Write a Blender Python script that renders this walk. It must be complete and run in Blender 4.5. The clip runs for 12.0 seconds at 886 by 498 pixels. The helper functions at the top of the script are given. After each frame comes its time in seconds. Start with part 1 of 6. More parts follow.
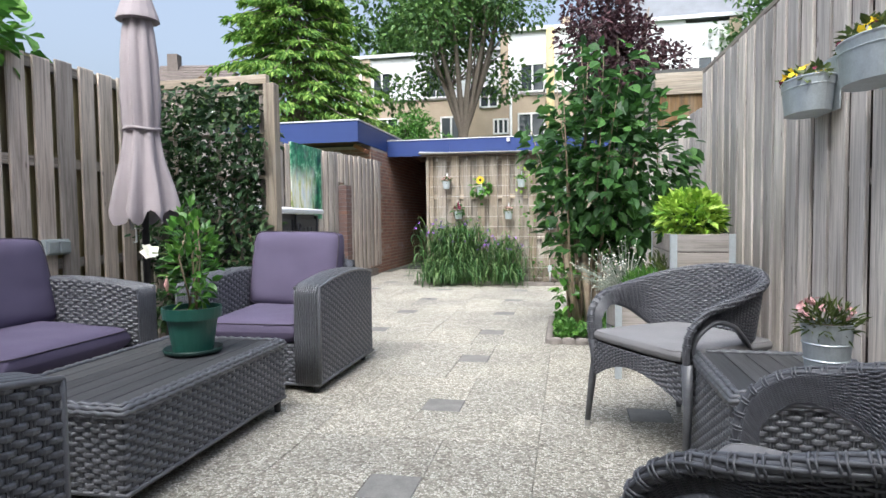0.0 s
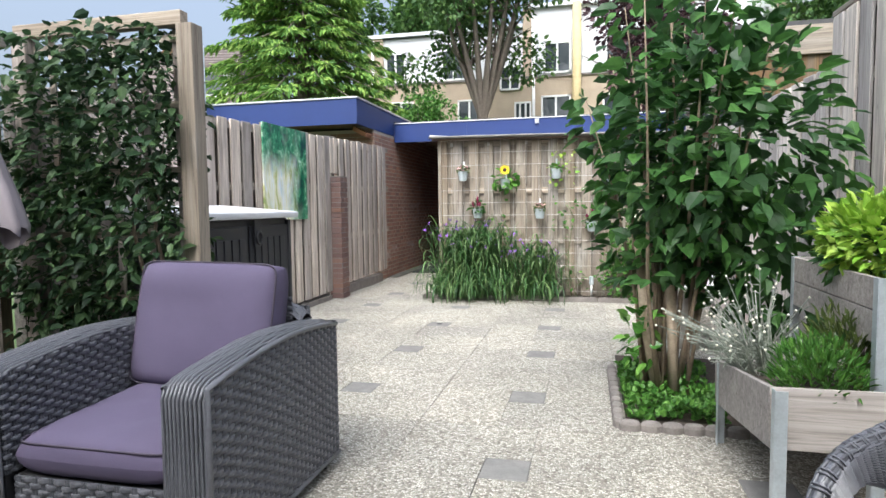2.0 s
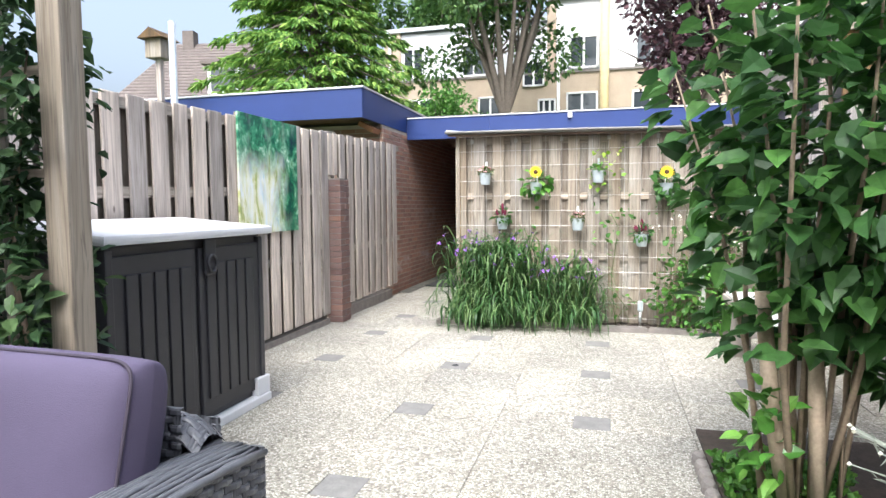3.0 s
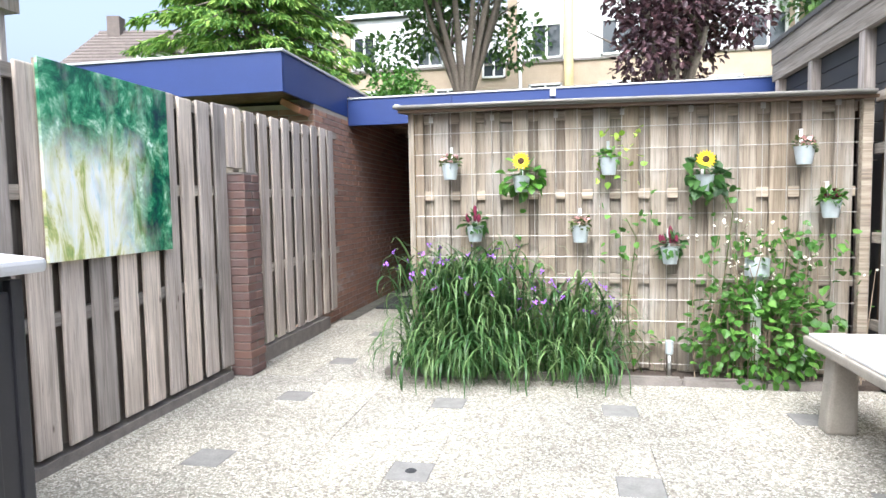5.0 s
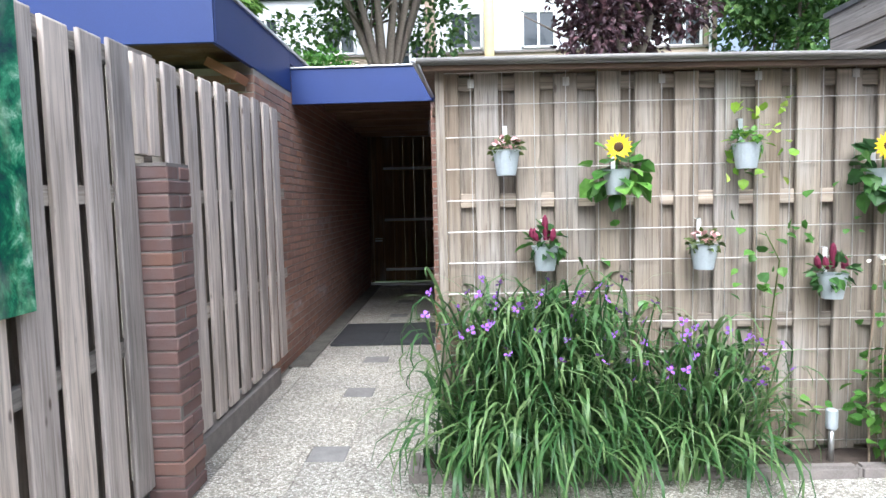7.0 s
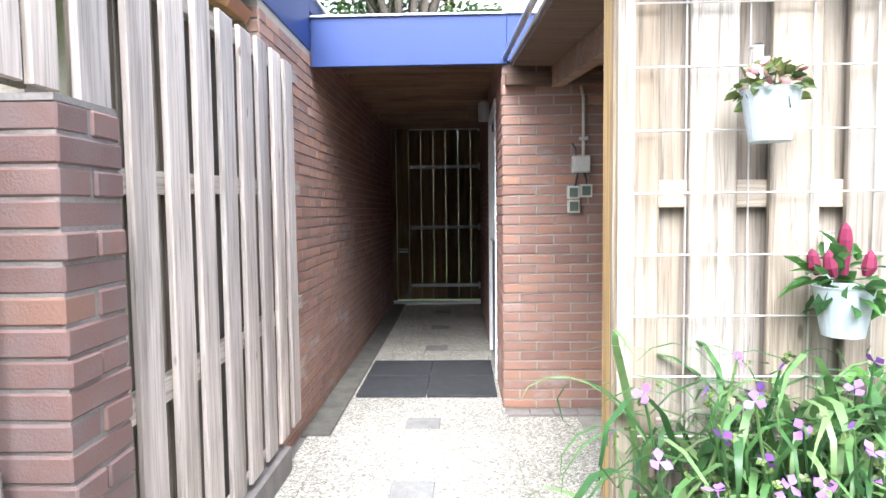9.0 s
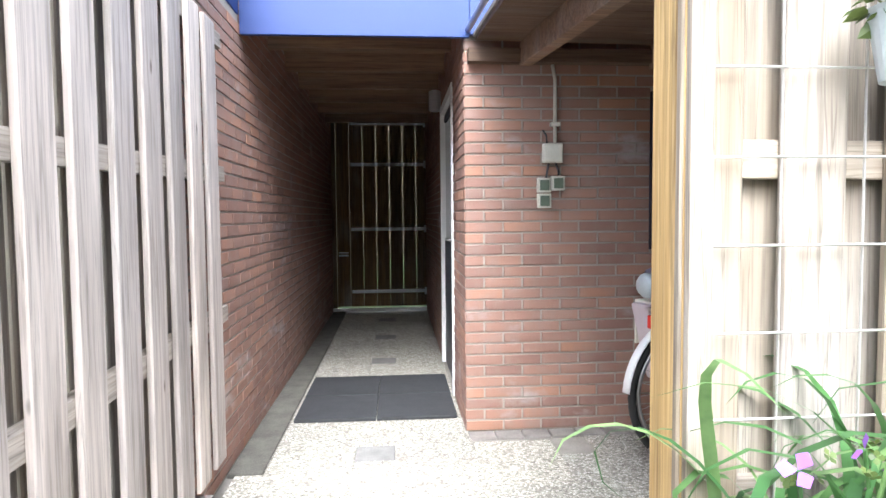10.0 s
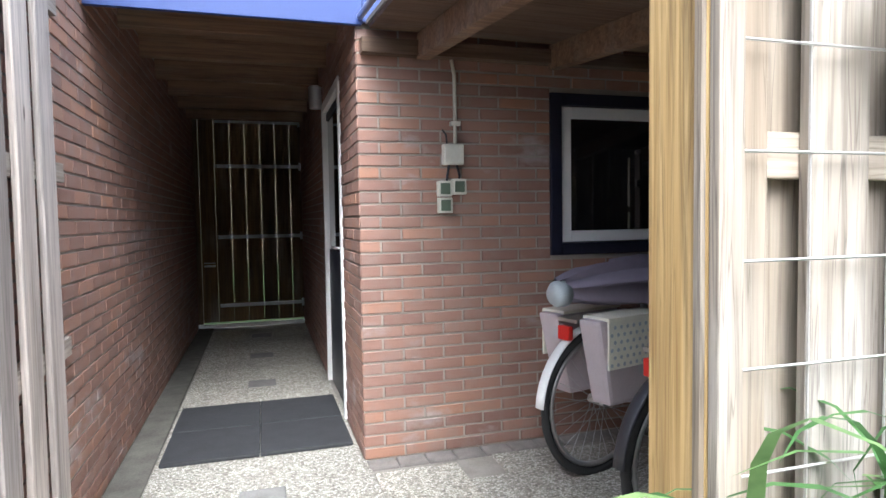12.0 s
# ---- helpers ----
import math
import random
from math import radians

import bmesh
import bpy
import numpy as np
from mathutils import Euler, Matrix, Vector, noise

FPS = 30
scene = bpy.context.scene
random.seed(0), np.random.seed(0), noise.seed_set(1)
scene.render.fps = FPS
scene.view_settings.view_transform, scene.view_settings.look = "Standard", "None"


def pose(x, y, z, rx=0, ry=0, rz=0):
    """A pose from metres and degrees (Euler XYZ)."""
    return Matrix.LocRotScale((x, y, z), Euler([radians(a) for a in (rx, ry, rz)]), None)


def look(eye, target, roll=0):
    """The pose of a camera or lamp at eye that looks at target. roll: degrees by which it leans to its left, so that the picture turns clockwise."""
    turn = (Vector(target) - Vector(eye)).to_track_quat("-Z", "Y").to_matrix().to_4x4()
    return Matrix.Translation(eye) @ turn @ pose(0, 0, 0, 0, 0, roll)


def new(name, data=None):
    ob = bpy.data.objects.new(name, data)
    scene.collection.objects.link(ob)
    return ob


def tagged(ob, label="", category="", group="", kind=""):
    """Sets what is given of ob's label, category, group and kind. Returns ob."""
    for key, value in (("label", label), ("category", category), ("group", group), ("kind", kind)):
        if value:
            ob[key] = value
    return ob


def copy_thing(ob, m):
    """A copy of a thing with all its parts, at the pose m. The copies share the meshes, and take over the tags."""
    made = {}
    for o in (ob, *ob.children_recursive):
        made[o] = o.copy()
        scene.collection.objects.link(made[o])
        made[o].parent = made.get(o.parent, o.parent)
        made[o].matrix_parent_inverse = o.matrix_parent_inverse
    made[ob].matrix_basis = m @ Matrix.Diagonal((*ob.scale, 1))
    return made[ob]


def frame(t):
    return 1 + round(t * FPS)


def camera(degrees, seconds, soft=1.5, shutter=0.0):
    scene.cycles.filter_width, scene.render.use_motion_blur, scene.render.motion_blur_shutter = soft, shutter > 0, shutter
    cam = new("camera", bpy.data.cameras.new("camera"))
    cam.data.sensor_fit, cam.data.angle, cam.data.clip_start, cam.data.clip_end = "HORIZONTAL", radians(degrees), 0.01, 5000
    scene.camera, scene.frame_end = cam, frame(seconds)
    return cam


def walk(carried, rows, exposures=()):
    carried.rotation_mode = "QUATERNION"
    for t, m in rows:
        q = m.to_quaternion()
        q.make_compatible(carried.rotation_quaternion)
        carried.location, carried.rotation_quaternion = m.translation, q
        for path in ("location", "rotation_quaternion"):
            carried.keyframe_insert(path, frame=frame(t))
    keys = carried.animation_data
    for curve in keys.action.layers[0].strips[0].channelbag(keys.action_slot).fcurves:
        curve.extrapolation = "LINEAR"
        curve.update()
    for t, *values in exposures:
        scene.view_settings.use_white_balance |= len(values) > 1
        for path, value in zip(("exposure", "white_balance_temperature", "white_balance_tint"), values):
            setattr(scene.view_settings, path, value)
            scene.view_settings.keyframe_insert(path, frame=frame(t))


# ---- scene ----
cam = camera(72.2, 12.0)
SKY, SUN = 0.15, 0.85
PATH = [
    (0, (0.478, -0.298, 0.969), (0.074, 1.659, 0.87), -0.7),
    (0.5, (0.456, -0.056, 0.955), (0.053, 1.899, 0.837), -0.8),
    (1, (0.39, 0.319, 1.02), (-0.014, 2.274, 0.891), -0.7),
    (1.5, (0.282, 0.801, 1.078), (-0.149, 2.75, 0.941), -0.7),
    (2, (0.171, 1.351, 1.106), (-0.291, 3.292, 0.967), -0.7),
    (2.5, (0.06, 1.914, 1.158), (-0.45, 3.842, 1.017), -0.5),
    (3, (-0.09, 2.493, 1.193), (-0.612, 4.419, 1.054), -0.4),
    (3.2, (-0.125, 2.702, 1.178), (-0.658, 4.625, 1.042), -0.6),
    (4.8, (-0.45, 4.102, 1.213), (-0.891, 6.047, 1.071), -0.9),
    (5, (-0.487, 4.208, 1.222), (-0.875, 6.165, 1.081), -1.0),
    (5.5, (-0.689, 4.516, 1.243), (-0.896, 6.5, 1.098), -1.3),
    (6, (-0.948, 4.88, 1.236), (-1.003, 6.874, 1.086), -1.4),
    (6.5, (-1.264, 5.274, 1.254), (-1.308, 7.268, 1.106), -1.4),
    (7, (-1.516, 5.683, 1.292), (-1.563, 7.676, 1.14), -1.4),
    (7.5, (-1.661, 6.112, 1.303), (-1.727, 8.105, 1.155), -0.9),
    (7.7, (-1.706, 6.262, 1.318), (-1.796, 8.254, 1.157), -1.1),
    (9.3, (-2.034, 7.28, 1.234), (-2.066, 9.277, 1.121), -0.3),
    (9.5, (-2.063, 7.382, 1.215), (-2.038, 9.379, 1.108), -0.3),
    (10, (-2.091, 7.616, 1.204), (-1.94, 9.607, 1.094), -0.5),
    (10.5, (-2.093, 7.791, 1.211), (-1.866, 9.775, 1.106), -0.6),
    (11, (-2.148, 7.892, 1.199), (-1.773, 9.853, 1.098), -0.6),
    (11.5, (-2.191, 7.933, 1.193), (-1.679, 9.864, 1.098), -0.8),
    (12, (-2.185, 7.929, 1.213), (-1.614, 9.843, 1.113), -0.9),
]
EXPOSURES = [(0.0, 1.15, 5900, 7), (1.5, 1.0, 5900, 7), (3.0, 1.5, 5900, 8), (5.0, 1.6, 5800, 8), (6.5, 1.3, 5600, 9), (7.5, 1.6, 5500, 9), (9.5, 2.55, 5600, 8), (10.5, 2.5, 5600, 7), (11.2, 2.35, 5550, 7), (12.0, 2.15, 5550, 7)]
walk(cam, [(t, look(eye, target, roll)) for t, eye, target, roll in PATH], EXPOSURES)

# world and sun
world = bpy.data.worlds.new("sky")
scene.world = world
world.use_nodes = True
wn = world.node_tree
sky = wn.nodes.new("ShaderNodeTexSky")
sky.sky_type = "NISHITA"
sky.sun_disc = False
sky.sun_elevation = radians(54)
sky.sun_rotation = radians(186)
sky.air_density, sky.dust_density, sky.ozone_density = 1.0, 9.0, 1.3
pale = wn.nodes.new("ShaderNodeHueSaturation")
pale.inputs["Saturation"].default_value = 0.6
wn.links.new(sky.outputs[0], pale.inputs["Color"])
wn.links.new(pale.outputs[0], wn.nodes["Background"].inputs[0])
wn.nodes["Background"].inputs[1].default_value = SKY
sun = new("sun", bpy.data.lights.new("sun", "SUN"))
sun.data.energy, sun.data.angle, sun.data.color = SUN, radians(45), (1.0, 0.96, 0.9)
sun.matrix_world = look((-0.7, -8.2, 12.2), (0, 0, 0))


# ---- material helpers ----
def mat(name, rough=0.7, metal=0.0, spec=0.5):
    m = bpy.data.materials.new(name)
    m.use_nodes = True
    nt = m.node_tree
    b = nt.nodes["Principled BSDF"]
    b.inputs["Roughness"].default_value = rough
    b.inputs["Metallic"].default_value = metal
    b.inputs["Specular IOR Level"].default_value = spec
    return m, nt, b


def place(nt, scale=(1, 1, 1), shift=0.0):
    """World position, stretched; shift > 0 moves it by the piece's own random number."""
    g = nt.nodes.new("ShaderNodeNewGeometry").outputs["Position"]
    mp = nt.nodes.new("ShaderNodeMapping")
    mp.inputs["Scale"].default_value = scale
    nt.links.new(g, mp.inputs["Vector"])
    if shift:
        oi = nt.nodes.new("ShaderNodeObjectInfo").outputs["Random"]
        k = nt.nodes.new("ShaderNodeMath")
        k.operation = "MULTIPLY"
        k.inputs[1].default_value = shift
        nt.links.new(oi, k.inputs[0])
        nt.links.new(k.outputs[0], mp.inputs["Location"])
    return mp.outputs[0]


def nz(nt, vec, scale, detail=4.0, rough=0.55, dist=0.0):
    n = nt.nodes.new("ShaderNodeTexNoise")
    n.inputs["Scale"].default_value, n.inputs["Detail"].default_value = scale, detail
    n.inputs["Roughness"].default_value, n.inputs["Distortion"].default_value = rough, dist
    nt.links.new(vec, n.inputs["Vector"])
    return n.outputs["Fac"]


def voro(nt, vec, scale, feature="F1"):
    n = nt.nodes.new("ShaderNodeTexVoronoi")
    n.feature = feature
    n.inputs["Scale"].default_value = scale
    nt.links.new(vec, n.inputs["Vector"])
    return n


def ramp(nt, fac, *stops):
    r = nt.nodes.new("ShaderNodeValToRGB")
    e = r.color_ramp.elements
    while len(e) < len(stops):
        e.new(0.5)
    for el, (p, c) in zip(e, stops):
        el.position, el.color = p, (*c, 1)
    nt.links.new(fac, r.inputs[0])
    return r.outputs[0]


def mix(nt, a, b, fac=0.5, mode="MIX"):
    m = nt.nodes.new("ShaderNodeMix")
    m.data_type, m.blend_type = "RGBA", mode
    for i, v in ((0, fac), (6, a), (7, b)):
        if isinstance(v, (int, float)):
            m.inputs[i].default_value = v
        elif isinstance(v, tuple):
            m.inputs[i].default_value = (*v, 1)
        else:
            nt.links.new(v, m.inputs[i])
    return m.outputs[2]


def bump(nt, b, height, strength=0.4, dist=0.01):
    n = nt.nodes.new("ShaderNodeBump")
    n.inputs["Strength"].default_value, n.inputs["Distance"].default_value = strength, dist
    nt.links.new(height, n.inputs["Height"])
    nt.links.new(n.outputs[0], b.inputs["Normal"])


def paint(nt, b, col):
    nt.links.new(col, b.inputs["Base Color"])


def rnd(nt):
    return nt.nodes.new("ShaderNodeObjectInfo").outputs["Random"]


def isl(nt):
    return nt.nodes.new("ShaderNodeNewGeometry").outputs["Random Per Island"]


def wood(name, dark, mid, light, axis=2, rough=0.75, stain=0.5, dirt=(0.25, 0.23, 0.21), fine=17.0, tints=((0.60, 0.60, 0.61), (0.92, 0.91, 0.90), (1.18, 1.14, 1.08)), crack=0.35):
    m, nt, b = mat(name, rough)
    s = [fine, fine, fine]
    s[axis] = 0.8
    v = place(nt, tuple(s), 37.0)
    g = nz(nt, v, 1.0, 6, 0.6, 1.2)
    c = ramp(nt, g, (0.28, dark), (0.5, mid), (0.72, light))
    s2 = [5.0, 5.0, 5.0]
    s2[axis] = 1.6
    big = nz(nt, place(nt, tuple(s2), 11.0), 1.0, 3)
    c = mix(nt, c, dirt, ramp(nt, big, (0.5, (0, 0, 0)), (0.75, (stain, stain, stain))))
    tone = ramp(nt, rnd(nt), *((i / (len(tints) - 1), c3) for i, c3 in enumerate(tints)))
    c = mix(nt, c, tone, 1.0, "MULTIPLY")
    s3 = [9.0, 9.0, 9.0]
    s3[axis] = 3.0
    kn = voro(nt, place(nt, tuple(s3), 23.0), 0.9).outputs["Distance"]
    c = mix(nt, c, (0.09, 0.06, 0.045), ramp(nt, kn, (0.035, (0.8, 0.8, 0.8)), (0.075, (0, 0, 0))))
    s4 = [70.0, 70.0, 70.0]
    s4[axis] = 2.2
    fibre = nz(nt, place(nt, tuple(s4), 19.0), 1.0, 4, 0.6, 0.8)
    c = mix(nt, c, ramp(nt, fibre, (0.33, (0.66, 0.65, 0.64)), (0.5, (1.0, 1.0, 1.0)), (0.68, (1.14, 1.14, 1.14))), 1.0, "MULTIPLY")
    s5 = [38.0, 38.0, 38.0]
    s5[axis] = 0.9
    split = nz(nt, place(nt, tuple(s5), 29.0), 1.0, 3, 0.5, 0.5)
    line = ramp(nt, split, (0.485, (0, 0, 0)), (0.5, (crack, crack, crack)), (0.515, (0, 0, 0)))
    c = mix(nt, c, tuple(x * 0.35 for x in dark), line)
    paint(nt, b, c)
    bump(nt, b, mix(nt, g, fibre, 0.6), 0.7, 0.004)
    return m


def plain(name, col, rough=0.6, metal=0.0, var=0.12, scale=6.0, bmp=0.0, grain=120.0, spec=0.5):
    m, nt, b = mat(name, rough, metal, spec)
    v = place(nt, (1, 1, 1), 5.0)
    big, fine = nz(nt, v, scale, 5), nz(nt, v, grain, 3)
    lo, hi = tuple(x * (1 - var) for x in col), tuple(min(1, x * (1 + var)) for x in col)
    c = mix(nt, ramp(nt, big, (0.3, lo), (0.7, hi)), ramp(nt, fine, (0.3, lo), (0.7, hi)), 0.4)
    paint(nt, b, c)
    if bmp:
        bump(nt, b, fine, bmp, 0.003)
    return m


def leafy(name, dark, mid, light, rough=0.45, thin=0.25):
    m, nt, b = mat(name, rough, 0, 0.4)
    c = ramp(nt, isl(nt), (0.0, dark), (0.5, mid), (1.0, light))
    v = nz(nt, place(nt), 30, 3)
    c = mix(nt, c, tuple(x * 0.6 for x in dark), ramp(nt, v, (0.4, (0, 0, 0)), (0.8, (0.5, 0.5, 0.5))))
    paint(nt, b, c)
    t = nt.nodes.new("ShaderNodeBsdfTranslucent")
    nt.links.new(c, t.inputs[0])
    ms = nt.nodes.new("ShaderNodeMixShader")
    ms.inputs[0].default_value = thin
    nt.links.new(b.outputs[0], ms.inputs[1])
    nt.links.new(t.outputs[0], ms.inputs[2])
    nt.links.new(ms.outputs[0], nt.nodes["Material Output"].inputs[0])
    return m


def aggregate():
    m, nt, b = mat("exposed_aggregate", 0.8)
    v = place(nt)
    w = nt.nodes.new("ShaderNodeVectorMath")
    w.operation = "ADD"
    nn = nt.nodes.new("ShaderNodeTexNoise")
    nn.inputs["Scale"].default_value = 60
    nt.links.new(v, nn.inputs["Vector"])
    sc = nt.nodes.new("ShaderNodeVectorMath")
    sc.operation = "SCALE"
    sc.inputs["Scale"].default_value = 0.006
    nt.links.new(nn.outputs["Color"], sc.inputs[0])
    nt.links.new(v, w.inputs[0])
    nt.links.new(sc.outputs[0], w.inputs[1])
    p = voro(nt, w.outputs[0], 92)
    sep = nt.nodes.new("ShaderNodeSeparateColor")
    nt.links.new(p.outputs["Color"], sep.inputs[0])
    c = ramp(nt, sep.outputs[0], (0.0, (0.17, 0.16, 0.14)), (0.25, (0.40, 0.38, 0.335)), (0.55, (0.60, 0.575, 0.52)), (0.85, (0.82, 0.81, 0.77)))
    edge = voro(nt, w.outputs[0], 92, "DISTANCE_TO_EDGE").outputs["Distance"]
    c = mix(nt, (0.27, 0.255, 0.22), c, ramp(nt, edge, (0.03, (0, 0, 0)), (0.16, (1, 1, 1))))
    big = nz(nt, v, 1.1, 5)
    c = mix(nt, c, ramp(nt, big, (0.3, (0.68, 0.67, 0.65)), (0.7, (0.98, 0.965, 0.93))), 1.0, "MULTIPLY")
    c = mix(nt, c, ramp(nt, rnd(nt), (0.0, (0.88, 0.88, 0.88)), (1.0, (1.06, 1.05, 1.02))), 1.0, "MULTIPLY")
    paint(nt, b, c)
    bump(nt, b, ramp(nt, edge, (0.0, (0, 0, 0)), (0.3, (1, 1, 1))), 0.6, 0.005)
    return m


def brickmat(name, tint=(1, 1, 1)):
    m, nt, b = mat(name, 0.85)
    v = place(nt, (1, 1, 1), 9.0)
    r = mix(nt, ramp(nt, rnd(nt), (0.0, (0.16, 0.085, 0.065)), (0.3, (0.26, 0.14, 0.10)), (0.7, (0.35, 0.185, 0.125)), (0.9, (0.41, 0.21, 0.13)), (1.0, (0.47, 0.22, 0.11))),
            ramp(nt, isl(nt), (0.0, (0.20, 0.115, 0.09)), (0.5, (0.31, 0.175, 0.13)), (1.0, (0.41, 0.215, 0.14))), 0.5)
    c = mix(nt, r, (0.30, 0.22, 0.18), ramp(nt, nz(nt, v, 9, 5), (0.45, (0, 0, 0)), (0.75, (0.6, 0.6, 0.6))))
    c = mix(nt, c, tint, 1.0, "MULTIPLY")
    lime = nz(nt, place(nt, (1.2, 1.2, 2.2)), 1.3, 6, 0.65)
    c = mix(nt, c, (0.52, 0.49, 0.47), ramp(nt, lime, (0.58, (0, 0, 0)), (0.74, (0.7, 0.7, 0.7))))
    paint(nt, b, c)
    bump(nt, b, nz(nt, v, 160, 4), 0.5, 0.003)
    return m


def paintingmat():
    """An abstract waterside canvas: loose upright strokes of green, yellow and pale blue."""
    m, nt, b = mat("canvas_print", 0.35)
    v = place(nt, (1, 6.5, 6.0))
    n = nz(nt, v, 1.0, 9, 0.72, 0.35)
    greens = ramp(nt, n, (0.36, (0.002, 0.03, 0.05)), (0.46, (0.006, 0.13, 0.07)), (0.54, (0.06, 0.32, 0.16)), (0.60, (0.30, 0.55, 0.38)), (0.66, (0.8, 0.9, 0.85)))
    n2 = nz(nt, place(nt, (1, 9.0, 2.4)), 1.0, 9, 0.7, 1.0)
    water = ramp(nt, n2, (0.34, (0.25, 0.38, 0.10)), (0.42, (0.60, 0.62, 0.25)), (0.48, (0.85, 0.86, 0.65)), (0.58, (0.90, 0.94, 0.94)), (0.68, (0.45, 0.70, 0.78)))
    sep = nt.nodes.new("ShaderNodeSeparateXYZ")
    nt.links.new(place(nt), sep.inputs[0])
    zr = nt.nodes.new("ShaderNodeMapRange")
    zr.inputs["From Min"].default_value, zr.inputs["From Max"].default_value = 1.42, 1.68
    nt.links.new(sep.outputs["Z"], zr.inputs["Value"])
    yr = nt.nodes.new("ShaderNodeMapRange")
    yr.inputs["From Min"].default_value, yr.inputs["From Max"].default_value = 7.05, 7.35
    nt.links.new(sep.outputs["Y"], yr.inputs["Value"])
    mx = nt.nodes.new("ShaderNodeMath")
    mx.operation = "MAXIMUM"
    nt.links.new(zr.outputs[0], mx.inputs[0])
    nt.links.new(yr.outputs[0], mx.inputs[1])
    wob = nt.nodes.new("ShaderNodeMath")
    wob.operation = "MULTIPLY_ADD"
    wob.inputs[1].default_value, wob.inputs[2].default_value = 1.2, -0.6
    nt.links.new(nz(nt, place(nt, (1, 6, 3)), 1.5, 5), wob.inputs[0])
    ad = nt.nodes.new("ShaderNodeMath")
    ad.use_clamp = True
    nt.links.new(mx.outputs[0], ad.inputs[0])
    nt.links.new(wob.outputs[0], ad.inputs[1])
    paint(nt, b, mix(nt, water, greens, ad.outputs[0]))
    return m


def glassmat(name, col, rough=0.03):
    m, nt, b = mat(name, rough, 0, 0.9)
    b.inputs["Base Color"].default_value = (*col, 1)
    return m


FENCE = wood("weathered_fence_wood", (0.35, 0.30, 0.265), (0.56, 0.495, 0.445), (0.70, 0.63, 0.575), fine=9.0)
FENCE_PALE = wood("silvered_fence_wood", (0.40, 0.37, 0.35), (0.60, 0.56, 0.53), (0.74, 0.70, 0.67), fine=9.0, stain=0.35)
# Fence wood darkened: the shade between front boards is put into this colour.
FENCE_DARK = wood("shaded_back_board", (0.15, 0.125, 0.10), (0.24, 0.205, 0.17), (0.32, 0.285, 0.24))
# Brown stained boards, with the dark of the open gaps added to their colour.
FENCE_GAP = wood("brown_shaded_gap_board", (0.055, 0.035, 0.022), (0.10, 0.065, 0.042), (0.16, 0.11, 0.075))
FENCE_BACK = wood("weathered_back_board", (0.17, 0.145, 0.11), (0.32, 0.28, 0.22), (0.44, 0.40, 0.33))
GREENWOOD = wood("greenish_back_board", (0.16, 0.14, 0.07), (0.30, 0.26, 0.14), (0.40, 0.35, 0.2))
SLAT = wood("tan_slat_wood", (0.195, 0.16, 0.125), (0.28, 0.24, 0.195), (0.36, 0.32, 0.275), stain=0.8, dirt=(0.37, 0.355, 0.335), fine=15.0, tints=((0.80, 0.77, 0.73), (1.08, 1.09, 1.10), (0.95, 0.89, 0.79), (1.04, 1.03, 1.0), (0.86, 0.79, 0.69)), crack=0.55)
RAILX = wood("rail_wood_x", (0.22, 0.18, 0.14), (0.40, 0.34, 0.27), (0.52, 0.46, 0.38), axis=0)
RAILY = wood("rail_wood_y", (0.20, 0.17, 0.14), (0.36, 0.32, 0.28), (0.50, 0.46, 0.41), axis=1)
NEWPOST = wood("fresh_pine_post", (0.21, 0.125, 0.04), (0.40, 0.275, 0.115), (0.53, 0.39, 0.19), stain=0.25, dirt=(0.28, 0.19, 0.09), fine=42.0)
CEILWOOD = wood("brown_ceiling_wood", (0.13, 0.08, 0.05), (0.20, 0.125, 0.078), (0.27, 0.175, 0.11), axis=0)
GATEWOOD = wood("dark_gate_wood", (0.06, 0.035, 0.015), (0.12, 0.07, 0.025), (0.17, 0.10, 0.035))
GREYBOX = wood("grey_planter_wood", (0.20, 0.185, 0.175), (0.29, 0.27, 0.26), (0.37, 0.35, 0.335), axis=0, stain=0.3)
BLACKBOARD = plain("black_stained_boards", (0.035, 0.037, 0.042), 0.6)
AGG = aggregate()
DARKTILE = plain("grey_concrete_tile", (0.20, 0.195, 0.185), 0.85, var=0.25, scale=14, bmp=0.4)
EARTH = plain("packed_joint_sand", (0.27, 0.25, 0.22), 0.95, var=0.3, scale=8, bmp=0.5)
SOIL = plain("dark_soil", (0.06, 0.045, 0.035), 0.95, var=0.45, scale=20, bmp=0.8)
KERB = plain("weathered_concrete_kerb", (0.20, 0.18, 0.165), 0.9, var=0.3, scale=12, bmp=0.5)
BRICK = brickmat("red_brown_brick", (0.92, 0.95, 1.0))
BRICK_OLD = brickmat("weathered_purple_brick", (0.55, 0.60, 0.72))
MORTAR = plain("grey_mortar", (0.36, 0.32, 0.27), 0.95, var=0.2, scale=6, bmp=0.5)
BLUE = plain("blue_painted_fascia", (0.014, 0.036, 0.155), 0.5, var=0.12, scale=3)
ALU = plain("aluminium_trim", (0.62, 0.63, 0.65), 0.35, 0.6, var=0.1)
GREYROOF = plain("grey_roof_sheet", (0.22, 0.21, 0.195), 0.7, var=0.2)
BITUMEN = plain("roof_bitumen", (0.08, 0.08, 0.08), 0.9, var=0.3, bmp=0.5)
RATTAN = plain("dark_grey_rattan", (0.105, 0.108, 0.122), 0.36, var=0.3, scale=40, grain=260)
# Near-black fill behind the weave: shade between the strands, painted as colour.
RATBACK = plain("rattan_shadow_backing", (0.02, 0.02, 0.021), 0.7)
